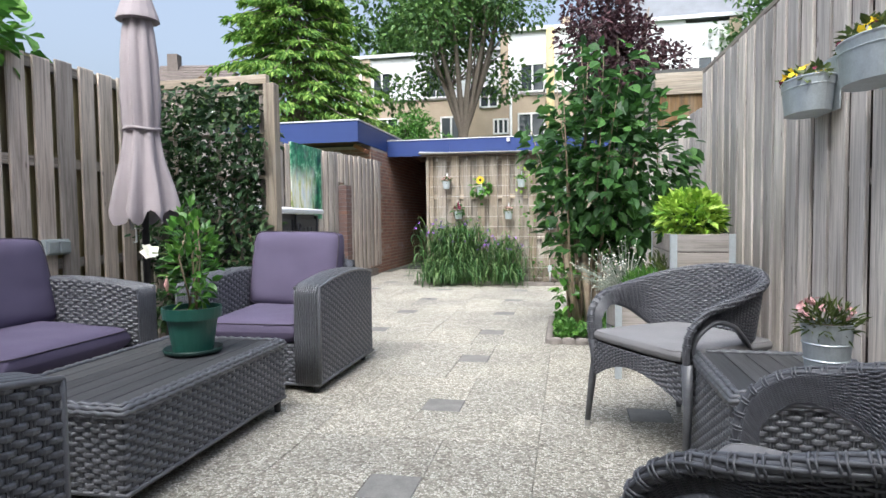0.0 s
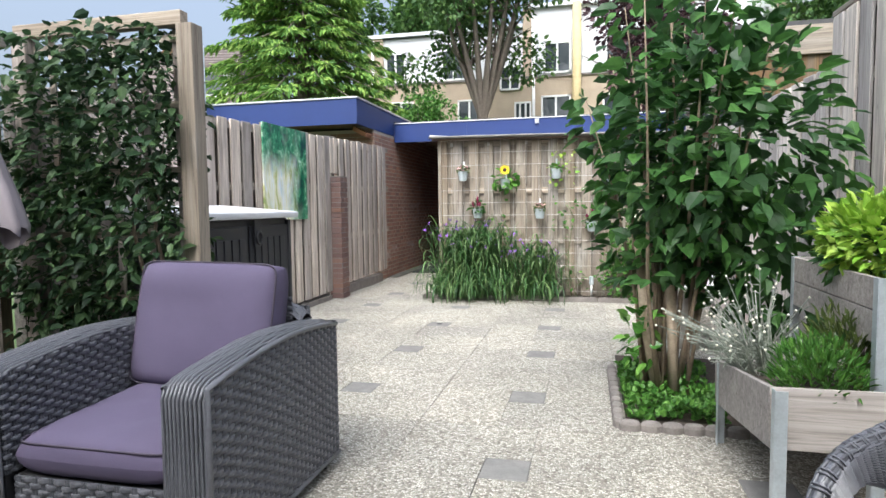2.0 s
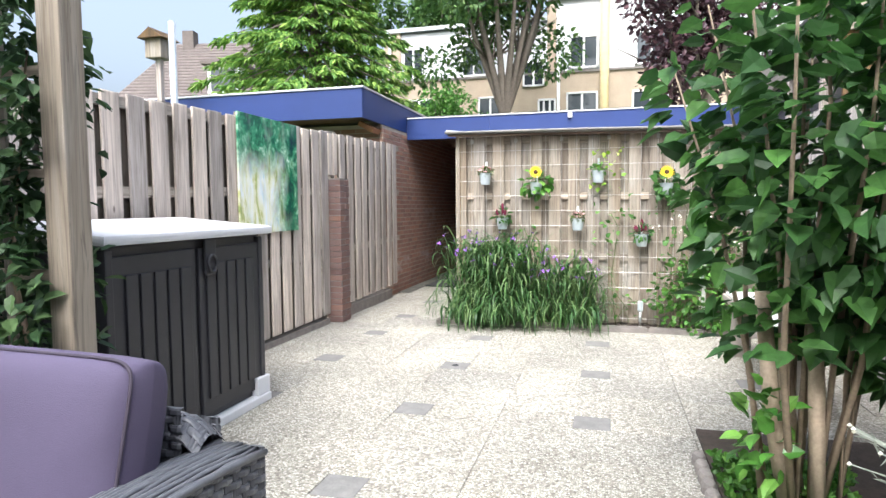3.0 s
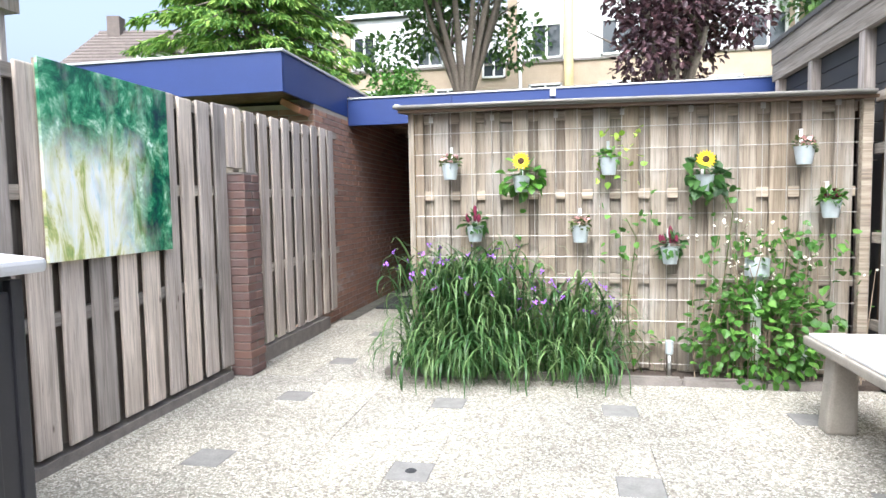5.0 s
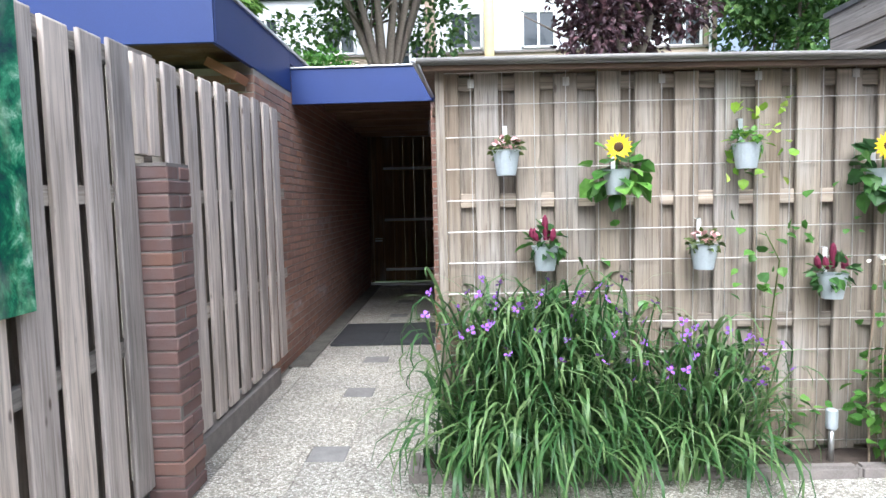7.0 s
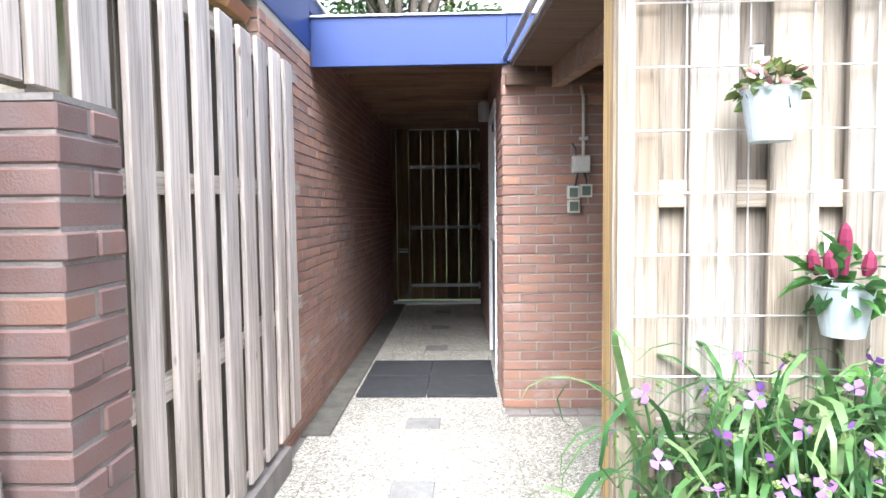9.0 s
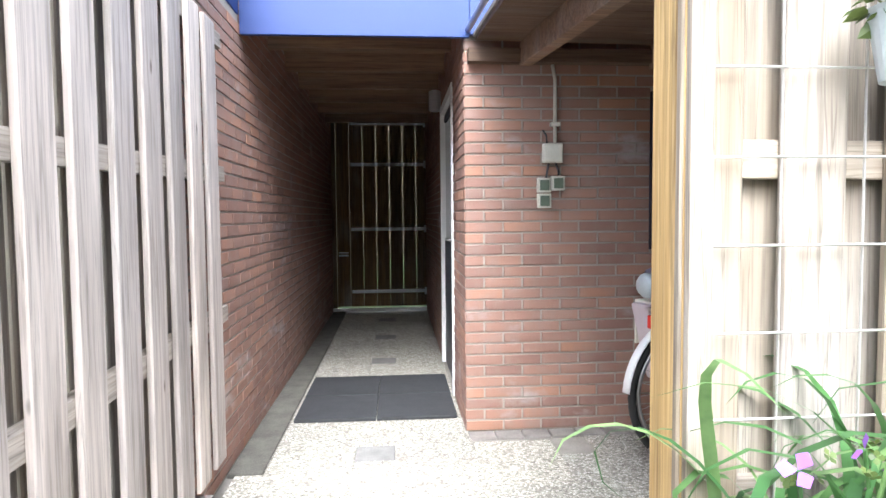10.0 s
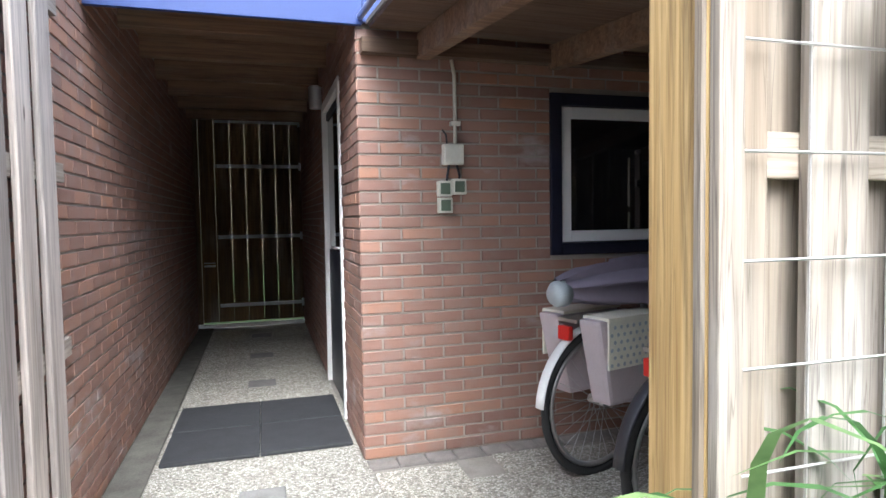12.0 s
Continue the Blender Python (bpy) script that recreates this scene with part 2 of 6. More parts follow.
PLANK = wood("charcoal_plank", (0.045, 0.047, 0.05), (0.075, 0.077, 0.082), (0.10, 0.10, 0.108), axis=1, rough=0.5, stain=0.1, dirt=(0.1, 0.1, 0.1))
PURPLE = plain("purple_fabric", (0.090, 0.074, 0.128), 0.85, var=0.12, scale=4, bmp=0.4, grain=420)
GREYFAB = plain("grey_fabric", (0.21, 0.205, 0.215), 0.9, var=0.1, scale=5, bmp=0.4, grain=420)
DARKPIPE = plain("dark_piping", (0.05, 0.04, 0.06), 0.8)
CANVAS = plain("mauve_parasol_cloth", (0.33, 0.29, 0.305), 0.9, var=0.1, scale=5, bmp=0.3, grain=380)
POLE = plain("dark_pole", (0.03, 0.03, 0.033), 0.4, 0.3)
ZINC = plain("galvanised_zinc", (0.50, 0.55, 0.58), 0.45, 0.55, var=0.16, scale=18)
ZINCPOT = plain("grey_painted_pot", (0.45, 0.50, 0.52), 0.5, 0.2, var=0.12, scale=18)
WIRE = plain("galvanised_wire", (0.50, 0.48, 0.45), 0.4, 0.6, var=0.15)
STEEL = plain("brushed_steel", (0.55, 0.55, 0.54), 0.35, 0.9, var=0.1)
GREENPOT = plain("green_plastic_pot", (0.018, 0.085, 0.066), 0.4, var=0.15)
DARKGREEN = plain("dark_green_plastic", (0.008, 0.03, 0.025), 0.4)
BLACKPLASTIC = plain("anthracite_plastic", (0.030, 0.030, 0.036), 0.5, var=0.15)
LIDPLASTIC = plain("pale_grey_plastic_lid", (0.62, 0.63, 0.66), 0.5, var=0.06)
WHITE = plain("white_paint", (0.78, 0.78, 0.77), 0.45, var=0.05)
NAVY = plain("dark_navy_frame", (0.012, 0.014, 0.03), 0.4)
DARKGLASS = glassmat("dark_window_glass", (0.008, 0.009, 0.011))
RUBBER = plain("black_rubber_tile", (0.028, 0.029, 0.032), 0.75, var=0.3, scale=10, bmp=0.4)
TYRE = plain("tyre_rubber", (0.022, 0.022, 0.022), 0.7)
LILAC = plain("lilac_bag_fabric", (0.50, 0.44, 0.46), 0.85, var=0.08, bmp=0.2)
MAUVE = plain("mauve_parasol_fabric", (0.27, 0.235, 0.30), 0.85, var=0.1, bmp=0.3, grain=300)
MOSS = plain("mossy_damp_concrete", (0.105, 0.10, 0.085), 0.9, var=0.45, scale=9, bmp=0.5)
REDLENS = plain("red_plastic", (0.55, 0.02, 0.015), 0.3)
GREENSWITCH = plain("olive_switch_plate", (0.10, 0.13, 0.09), 0.5)
CREAM = plain("cream_plastic", (0.60, 0.58, 0.50), 0.5)
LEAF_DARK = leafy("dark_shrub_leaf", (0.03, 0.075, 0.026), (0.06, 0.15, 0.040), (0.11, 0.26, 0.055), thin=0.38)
LEAF_IVY = leafy("climber_leaf", (0.022, 0.052, 0.022), (0.045, 0.10, 0.036), (0.10, 0.17, 0.06), 0.55)
LEAF_LIME = leafy("lime_leaf", (0.16, 0.33, 0.03), (0.34, 0.54, 0.06), (0.58, 0.74, 0.16))
LEAF_FRESH = leafy("glossy_green_leaf", (0.05, 0.15, 0.025), (0.10, 0.26, 0.04), (0.22, 0.42, 0.08), 0.3)
BLADE = leafy("strap_leaf", (0.035, 0.095, 0.03), (0.085, 0.19, 0.055), (0.24, 0.35, 0.14), 0.4, 0.35)
LEAF_HERB = leafy("herb_leaf", (0.045, 0.13, 0.02), (0.085, 0.22, 0.035), (0.16, 0.33, 0.06))
LEAF_SILVER = leafy("silver_leaf", (0.24, 0.27, 0.22), (0.36, 0.40, 0.34), (0.52, 0.55, 0.48))
LEAF_OLIVE = leafy("olive_herb_leaf", (0.05, 0.075, 0.02), (0.09, 0.13, 0.03), (0.15, 0.19, 0.05))
LEAF_CONIFER = leafy("conifer_spray", (0.07, 0.17, 0.035), (0.18, 0.34, 0.06), (0.40, 0.56, 0.13), 0.6)
LEAF_TREE = leafy("tree_leaf", (0.045, 0.10, 0.03), (0.085, 0.18, 0.05), (0.18, 0.30, 0.08), 0.5)
LEAF_COPPER = leafy("copper_leaf", (0.035, 0.018, 0.026), (0.075, 0.038, 0.05), (0.17, 0.085, 0.10), 0.5)
BARK = plain("grey_brown_bark", (0.17, 0.14, 0.115), 0.9, var=0.35, scale=20, bmp=0.7, grain=60)
BRANCH = plain("pale_cut_branch", (0.44, 0.35, 0.26), 0.85, var=0.25, scale=25, bmp=0.5, grain=80)
PALESTEM = plain("tan_shrub_stem", (0.27, 0.205, 0.145), 0.85, var=0.3, scale=25, bmp=0.5, grain=80)
VIOLET = plain("violet_petal", (0.27, 0.10, 0.50), 0.7)
PINK = plain("pale_pink_petal", (0.75, 0.42, 0.42), 0.7)
YELLOW = plain("yellow_petal", (0.85, 0.60, 0.01), 0.6)
BROWNSEED = plain("brown_flower_disc", (0.06, 0.03, 0.012), 0.9, bmp=0.6)
CRIMSON = plain("crimson_plume", (0.12, 0.004, 0.03), 0.8)
CREAMFLOWER = plain("cream_flower", (0.80, 0.78, 0.66), 0.8)
TANBRICK = plain("tan_brick_facade", (0.42, 0.34, 0.255), 0.9, var=0.12, scale=2, bmp=0.3, grain=20)
FACADEWHITE = plain("white_facade_panel", (0.62, 0.63, 0.65), 0.6, var=0.04, scale=1)
SLATE = plain("grey_slate_roof", (0.16, 0.17, 0.19), 0.6, var=0.2, scale=2)
ROOFTILE = plain("brown_roof_tile", (0.14, 0.115, 0.105), 0.8, var=0.25, scale=5)
SKYGLASS = glassmat("pale_window_glass", (0.05, 0.06, 0.07), 0.05)
CURTAIN = plain("window_blind", (0.30, 0.31, 0.32), 0.8)
GRASS = plain("lawn_beyond", (0.07, 0.11, 0.035), 0.95, var=0.35, scale=3, bmp=0.5)
STONE = plain("sandstone_bench", (0.33, 0.30, 0.26), 0.9, var=0.2, scale=9, bmp=0.5)
PAINTING = paintingmat()


# ---- mesh helpers ----
def obj(name, verts, faces, material, parent=None, label="", smooth=False):
    me = bpy.data.meshes.new(name)
    me.from_pydata([tuple(v) for v in verts], [], [tuple(int(i) for i in f) for f in faces])
    me.materials.append(material)
    if smooth:
        me.shade_smooth()
    ob = new(name, me)
    ob.parent = parent
    if label:
        ob["label"] = label
    return ob


def part(name, bm, material, parent, label="", smooth=False, bevel=0.0):
    if bevel:
        bmesh.ops.bevel(bm, geom=bm.edges[:], offset=bevel, segments=2, affect="EDGES", profile=0.6)
    bmesh.ops.recalc_face_normals(bm, faces=bm.faces[:])
    me = bpy.data.meshes.new(name)
    bm.to_mesh(me)
    bm.free()
    me.materials.append(material)
    if smooth:
        me.shade_smooth()
    ob = new(name, me)
    ob.parent = parent
    if label:
        ob["label"] = label
    return ob


def thing(name, label, category, loc=(0, 0, 0), rz=0.0, group="", kind=""):
    e = new(name)
    e.empty_display_size = 0.05
    e.matrix_basis = pose(*loc, 0, 0, rz)
    return tagged(e, label, category, group, kind)


def bx(bm, x0, x1, y0, y1, z0, z1, m=None):
    t = Matrix.LocRotScale(((x0 + x1) / 2, (y0 + y1) / 2, (z0 + z1) / 2), None, (abs(x1 - x0), abs(y1 - y0), abs(z1 - z0)))
    bmesh.ops.create_cube(bm, size=1, matrix=(m @ t) if m else t)
    return bm


def box(*a, m=None):
    return bx(bmesh.new(), *a, m=m)


def ringtube(bm, pts, radii, seg=8, closed=False, flat=1.0):
    """A round tube along points; radii one number or one a point."""
    n = len(pts)
    pts = [Vector(p) for p in pts]
    rad = radii if isinstance(radii, (list, tuple)) else [radii] * n
    rings, up = [], Vector((0, 0, 1))
    for i, p in enumerate(pts):
        a, b = (pts[i - 1], pts[(i + 1) % n]) if closed else (pts[max(i - 1, 0)], pts[min(i + 1, n - 1)])
        d = (b - a).normalized()
        s = d.cross(up)
        if s.length < 0.05:
            s = d.cross(Vector((1, 0, 0)))
        s.normalize()
        u = s.cross(d)
        rings.append([bm.verts.new(p + rad[i] * (math.cos(t) * s + math.sin(t) * flat * u)) for t in (2 * math.pi * k / seg for k in range(seg))])
    for i in range(n if closed else n - 1):
        r, q = rings[i], rings[(i + 1) % n]
        for k in range(seg):
            bm.faces.new((r[k], r[(k + 1) % seg], q[(k + 1) % seg], q[k]))
    if not closed:
        bm.faces.new(rings[0][::-1])
        bm.faces.new(rings[-1])
    return bm


def tube(pts, radii, seg=8, closed=False, flat=1.0):
    return ringtube(bmesh.new(), pts, radii, seg, closed, flat)


def lathe(bm, prof, seg=24, at=(0, 0, 0), sx=1.0, sy=1.0):
    rings = []
    for r, z in prof:
        rings.append([bm.verts.new((at[0] + sx * r * math.cos(2 * math.pi * k / seg), at[1] + sy * r * math.sin(2 * math.pi * k / seg), at[2] + z)) for k in range(seg)])
    for a, b in zip(rings, rings[1:]):
        for k in range(seg):
            bm.faces.new((a[k], a[(k + 1) % seg], b[(k + 1) % seg], b[k]))
    bm.faces.new(rings[0][::-1])
    bm.faces.new(rings[-1])
    return bm


def turned(prof, seg=24, at=(0, 0, 0), sx=1.0, sy=1.0):
    return lathe(bmesh.new(), prof, seg, at, sx, sy)


def slabdata(name, w, d, h, c, material):
    """A flat piece with chamfered upper edges, standing on z = 0, as shared mesh data."""
    a, b = w / 2, d / 2
    v = []
    for x, y, z in ((a, b, 0), (a, b, h - c), (a - c, b - c, h)):
        v += [(-x, -y, z), (x, -y, z), (x, y, z), (-x, y, z)]
    f = [(0, 3, 2, 1), (8, 9, 10, 11)]
    for k in (0, 4):
        f += [(k + i, k + (i + 1) % 4, k + 4 + (i + 1) % 4, k + 4 + i) for i in range(4)]
    me = bpy.data.meshes.new(name)
    me.from_pydata(v, [], f)
    me.materials.append(material)
    return me


def piece(name, me, parent, m):
    ob = new(name, me)
    ob.parent = parent
    ob.matrix_basis = m
    return ob


def cushion(name, w, d, h, material, parent, m, label="", seam=True, puff=0.32):
    """A filled cushion with rounded corners and a piped seam round its middle."""
    n = 22
    vs, fs = [], []
    for side in (1, -1):
        base = len(vs)
        for j in range(n + 1):
            for i in range(n + 1):
                u, v = 2 * i / n - 1, 2 * j / n - 1
                su, sv = math.sin(u * math.pi / 2), math.sin(v * math.pi / 2)
                k = 1 - 0.035 * (su * sv) ** 4
                z = side * h / 2 * (max(0, (1 - abs(su) ** 7) * (1 - abs(sv) ** 7))) ** puff
                p = Vector((su * w / 2 * k, sv * d / 2 * k, z))
                wr = noise.noise(Vector((p.x * 7 + side, p.y * 7, w * 9))) * 0.008 + noise.noise(Vector((p.x * 19, p.y * 19, side * 4 + d * 5))) * 0.003
                edge = min(1, (1 - abs(su)) * 6, (1 - abs(sv)) * 6)
                p.z += wr * edge * 1.3
                vs.append(p)
        for j in range(n):
            for i in range(n):
                q = [base + j * (n + 1) + i, base + j * (n + 1) + i + 1, base + (j + 1) * (n + 1) + i + 1, base + (j + 1) * (n + 1) + i]
                fs.append(q if side == 1 else q[::-1])
    ob = obj(name, vs, fs, material, parent, label, True)
    ob.matrix_basis = m
    if seam:
        pts = []
        for k in range(64):
            a = 2 * math.pi * k / 64
            c, s = math.cos(a), math.sin(a)
            pts.append((math.copysign(abs(c) ** 0.16, c) * w * 0.487, math.copysign(abs(s) ** 0.16, s) * d * 0.487, h * 0.30))
        part("piping", tube(pts, 0.004, 5, True), DARKPIPE if material is PURPLE else material, ob, smooth=True)
    return ob


def weave(name, f, nu, nv, material, parent, amp=0.005, label=""):
    """A woven surface f(u, v) -> point, normal: nv flat strands along u pass over and under nu paired stakes, with a sheet behind."""
    vs, fs = [], []
    n = 4 * nu + 1

    def strip(rows, m):
        k0 = len(vs)
        for row in rows:
            vs.extend(row)
        for r in range(len(rows) - 1):
            for i in range(m - 1):
                k = k0 + r * m + i
                fs.append((k, k + 1, k + m + 1, k + m))

    rows = []
    for j in range(nv):
        for dv, low in ((0.0, 1.9), (0.03, 0.55), (0.28, 0.0), (0.72, 0.0), (0.97, 0.55)) + (((1.0, 1.9),) if j == nv - 1 else ()):
            row = []
            for i in range(n):
                p, nn = f(i / (n - 1), (j + dv) / nv)
                o = max(-1.0, min(0.8, 1.5 * math.cos(math.pi * (i / 4 + j + 0.5)))) if low < 1 else 0
                row.append(p + nn * amp * (o - low))
            rows.append(row)
    strip(rows, n)
    # the stakes, one corrugated sheet
    m = nv + 1
    rows = []
    for i in range(nu):
        for du, o in ((0.0, -1.8), (0.24, -1.8), (0.26, -0.45), (0.35, 0.0), (0.44, -0.45), (0.5, -1.0), (0.56, -0.45), (0.65, 0.0), (0.74, -0.45), (0.76, -1.8)):
            row = []
            for j in range(m):
                p, nn = f((i + du) / nu, j / nv)
                row.append(p + nn * amp * o)
            rows.append(row)
    strip(rows[::-1], m)
    return obj(name, vs, fs, material, parent, label, False)


def quad(a, b, c, d):
    """A bilinear patch a-b (u) and a-d (v), facing (b-a) x (d-a)."""
    a, b, c, d = (Vector(p) for p in (a, b, c, d))
    n = (b - a).cross(d - a).normalized()
    return lambda u, v: (a * (1 - u) * (1 - v) + b * u * (1 - v) + c * u * v + d * (1 - u) * v, n)


LEAFV = np.array([(0, 0, 0), (0, 0.45, -0.05), (0, 1.0, -0.16), (-0.40, 0.22, 0.05), (-0.34, 0.62, 0.03), (0.40, 0.22, 0.05), (0.34, 0.62, 0.03)])
LEAFF = [(0, 1, 3), (1, 2, 4, 3), (0, 5, 1), (1, 5, 6, 2)]


def leaves(name, pos, out, size, material, parent=None, wide=1.0, jitter=0.6, droop=0.3, rng=None, label=""):
    """Folded leaves at pos, pointing along out (scattered by jitter), each of its own size."""
    rng = rng or np.random.default_rng(7)
    pos, out = np.asarray(pos, float), np.asarray(out, float)
    n = len(pos)
    d = out + rng.normal(0, jitter, (n, 3))
    d[:, 2] -= droop
    d /= np.linalg.norm(d, axis=1)[:, None] + 1e-9
    up = np.array([0, 0, 1.0]) + rng.normal(0, 0.45, (n, 3))
    s = np.cross(d, up)
    s /= np.linalg.norm(s, axis=1)[:, None] + 1e-9
    u = np.cross(s, d)
    sz = np.broadcast_to(np.asarray(size, float), (n,)) * rng.uniform(0.65, 1.25, n)
    L = LEAFV * np.array([wide, 1, 1])
    v = pos[:, None, :] + sz[:, None, None] * (L[None, :, 0:1] * s[:, None, :] + L[None, :, 1:2] * d[:, None, :] + L[None, :, 2:3] * u[:, None, :])
    verts = v.reshape(-1, 3)
    faces = [tuple(k * 7 + i for i in f) for k in range(n) for f in LEAFF]
    return obj(name, verts.tolist(), faces, material, parent, label, False)


def ballcloud(rng, n, c, r, hollow=0.55):
    """n points within an ellipsoid, most of them near its skin, with their outward directions."""
    d = rng.normal(0, 1, (n, 3))
    d /= np.linalg.norm(d, axis=1)[:, None]
    k = rng.uniform(hollow ** 3, 1, n) ** (1 / 3)
    return np.array(c) + d * k[:, None] * np.array(r), d


def blades(name, pos, dirs, length, width, material, parent, rng, arch=0.7, seg=6):
    """Arching strap leaves, each a strip that tapers to a point."""
    vs, fs = [], []
    for p, d, l in zip(pos, dirs, length):
        d = Vector((d[0], d[1], 0)).normalized()
        s = Vector((-d.y, d.x, 0))
        lean, bend = rng.uniform(0.05, 0.8), rng.uniform(0.35, 1.35) * arch
        w = width * rng.uniform(0.55, 1.25)
        kink, turn = rng.integers(2, seg), rng.normal(0, 0.12)
        q, ang, b0 = Vector(p), math.pi / 2 - lean, len(vs)
        for i in range(seg + 1):
            ww = w * (1 - (i / seg) ** 2.2) * (0.7 + 0.3 * min(1, i))
            vs += [q - s * ww / 2 + Vector((0, 0, 0.15 * ww)), q + s * ww / 2 + Vector((0, 0, 0.15 * ww))]
            q = q + (d * math.cos(ang) + Vector((0, 0, math.sin(ang)))) * l / seg
            ang -= bend * (i + 1) / seg * 0.75 + (0.2 if i == kink else 0.0)
            d = (d + s * turn).normalized()
            s = Vector((-d.y, d.x, 0))
        for i in range(seg):
            k = b0 + 2 * i
            fs.append((k, k + 1, k + 3, k + 2))
    return obj(name, vs, fs, material, parent, "", True)


def blobs(name, pts, r, material, parent, label="", petals=5):
    """Small open flowers: a few petals round a centre, one at each point."""
    vs, fs = [], []
    for i, p in enumerate(pts):
        p = Vector(p)
        tilt = Matrix.Rotation(0.9 * math.sin(i * 7.3), 3, "X") @ Matrix.Rotation(0.9 * math.cos(i * 5.1), 3, "Y")
        for k in range(petals):
            a = 2 * math.pi * k / petals + i
            e, w = Vector((math.cos(a), math.sin(a), 0.25)), Vector((-math.sin(a), math.cos(a), 0)) * 0.45
            b0 = len(vs)
            vs += [p, p + tilt @ ((e * 0.6 + w) * r), p + tilt @ (e * r), p + tilt @ ((e * 0.6 - w) * r)]
            fs.append((b0, b0 + 1, b0 + 2, b0 + 3))
    return tagged(obj(name, vs, fs, material, parent, label), kind="stuff")


# ---- structure ----
def structure(name, bm, material, label="", category="", **k):
    return tagged(part(name, bm, material, None, **k), label, category, kind="structure")


structure("ground", box(-400, 400, -400, 400, -0.30, -0.06), GRASS, "ground of gardens and lawn beyond the fences", "ground")
floor = structure("floor", box(-3.1, 2.1, -2.5, 15.6, -0.058, -0.012), EARTH, "garden terrace of exposed-aggregate concrete slabs with small grey tiles", "paving")

# brick walls round the passage and the carport
wall_passage = structure("wall_west", box(-3.20, -2.904, 9.95, 15.55, -0.05, 2.43), MORTAR, "red-brown brick side wall of the covered passage", "wall")
wall_store = structure("wall_north", bx(bx(bx(box(-1.714, -0.68, 10.934, 11.15, -0.05, 2.16), -0.68, 0.40, 10.934, 11.15, -0.05, 1.005), 0.40, 1.75, 10.934, 11.15, -0.05, 2.16), -0.68, 0.40, 10.934, 11.15, 1.88, 2.16), MORTAR,
                       "red-brown brick wall of the store under the carport", "wall")
wall_side = structure("wall_east", bx(bx(box(-1.714, -1.50, 11.15, 11.60, -0.05, 2.43), -1.714, -1.50, 12.60, 15.55, -0.05, 2.43), -1.714, -1.50, 11.60, 12.60, 2.08, 2.43), MORTAR, "brick side wall of the passage beside the door", "wall")
structure("wall_1", box(-1.50, 1.75, 15.1, 15.3, -0.05, 2.44), MORTAR, "rear wall of the brick store", "wall")
structure("wall_2", box(1.60, 1.75, 11.15, 15.1, -0.05, 2.44), MORTAR, "far side wall of the brick store", "wall")
structure("wall_3", box(-8.0, -3.20, 9.95, 10.2, -0.05, 2.26), MORTAR, "brick wall of the neighbouring store", "wall")
structure("wall_4", box(-8.0, -7.8, 10.2, 15.3, -0.05, 2.26), MORTAR, "brick wall of the neighbouring store", "wall")
structure("floor_store", box(-1.5, 1.6, 11.15, 15.1, -0.05, 0.0), DARKTILE, "bare concrete floor inside the store", "floor")

# unseen house wall, added behind the walker to close the terrace
house = thing("own_house", "assumed light rendered rear wall of a house with a wide window, out of view", "house", (0, -2.6, 0), kind="structure")
part("wall", bx(bx(bx(box(-6, -2.2, -0.3, 0, 0, 6), 1.2, 6, -0.3, 0, 0, 6), -2.2, 1.2, -0.3, 0, 2.2, 6), -2.2, 1.2, -0.3, 0, 0, 0.3), TANBRICK, house)
part("window", box(-2.2, 1.2, -0.2, -0.17, 0.3, 2.2), DARKGLASS, house)

# roofs and blue fascias
roof_left = thing("roof_1", "flat roof with a deep blue painted fascia over the neighbouring store", "roof", (0, 0, 0), kind="structure")
part("roof_deck", box(-8.2, -2.94, 9.31, 15.5, 2.36, 2.58), BITUMEN, roof_left)
part("fascia", box(-8.2, -2.90, 9.262, 9.29, 2.255, 2.60), BLUE, roof_left, bevel=0.003)
part("fascia", box(-2.925, -2.897, 9.29, 10.905, 2.255, 2.60), BLUE, roof_left, bevel=0.003)
part("fascia", box(-2.925, -2.897, 10.907, 15.5, 2.50, 2.60), BLUE, roof_left, bevel=0.003)
part("wall_plate_end", box(-0.11, 0.11, -0.12, 0.12, -0.03, 0.03, m=pose(-3.03, 9.80, 2.20, 0, 28, 0)), plain("orange_brown_timber", (0.36, 0.17, 0.09), 0.7), roof_left, "orange-brown timber end under the soffit", bevel=0.006)
part("trim", box(-8.2, -2.88, 9.245, 9.31, 2.60, 2.622), ALU, roof_left, bevel=0.004)
part("trim", box(-2.94, -2.88, 9.31, 15.5, 2.60, 2.622), ALU, roof_left, bevel=0.004)
part("soffit", box(-8.2, -2.93, 9.295, 10.0, 2.30, 2.325), GATEWOOD, roof_left, "dark timber soffit")
roof_mid = thing("roof_2", "flat roof with a blue painted fascia over passage and store", "roof", (0, 0, 0), kind="structure")
part("roof_deck", box(-2.895, 1.78, 11.0, 15.6, 2.445, 2.49), BITUMEN, roof_mid)
part("fascia", box(-2.893, -1.69, 10.90, 10.93, 2.155, 2.45), BLUE, roof_mid, bevel=0.003)
part("fascia", box(-1.688, 1.60, 10.90, 10.93, 2.17, 2.45), BLUE, roof_mid, bevel=0.003)
part("trim", box(-2.893, 1.60, 10.885, 11.0, 2.45, 2.463), ALU, roof_mid, bevel=0.004)
part("bracket", box(-0.62, -0.56, 10.86, 10.90, 2.37, 2.44), ALU, roof_mid, "small grey roof bracket")

ceil = bmesh.new()
for k in range(32):
    bx(ceil, -2.912, -1.71, 10.94 + k * 0.145, 11.078 + k * 0.145, 2.42, 2.44)
for k in range(7):
    bx(ceil, -2.912, -1.71, 11.02 + k * 0.62, 11.09 + k * 0.62, 2.29, 2.42)
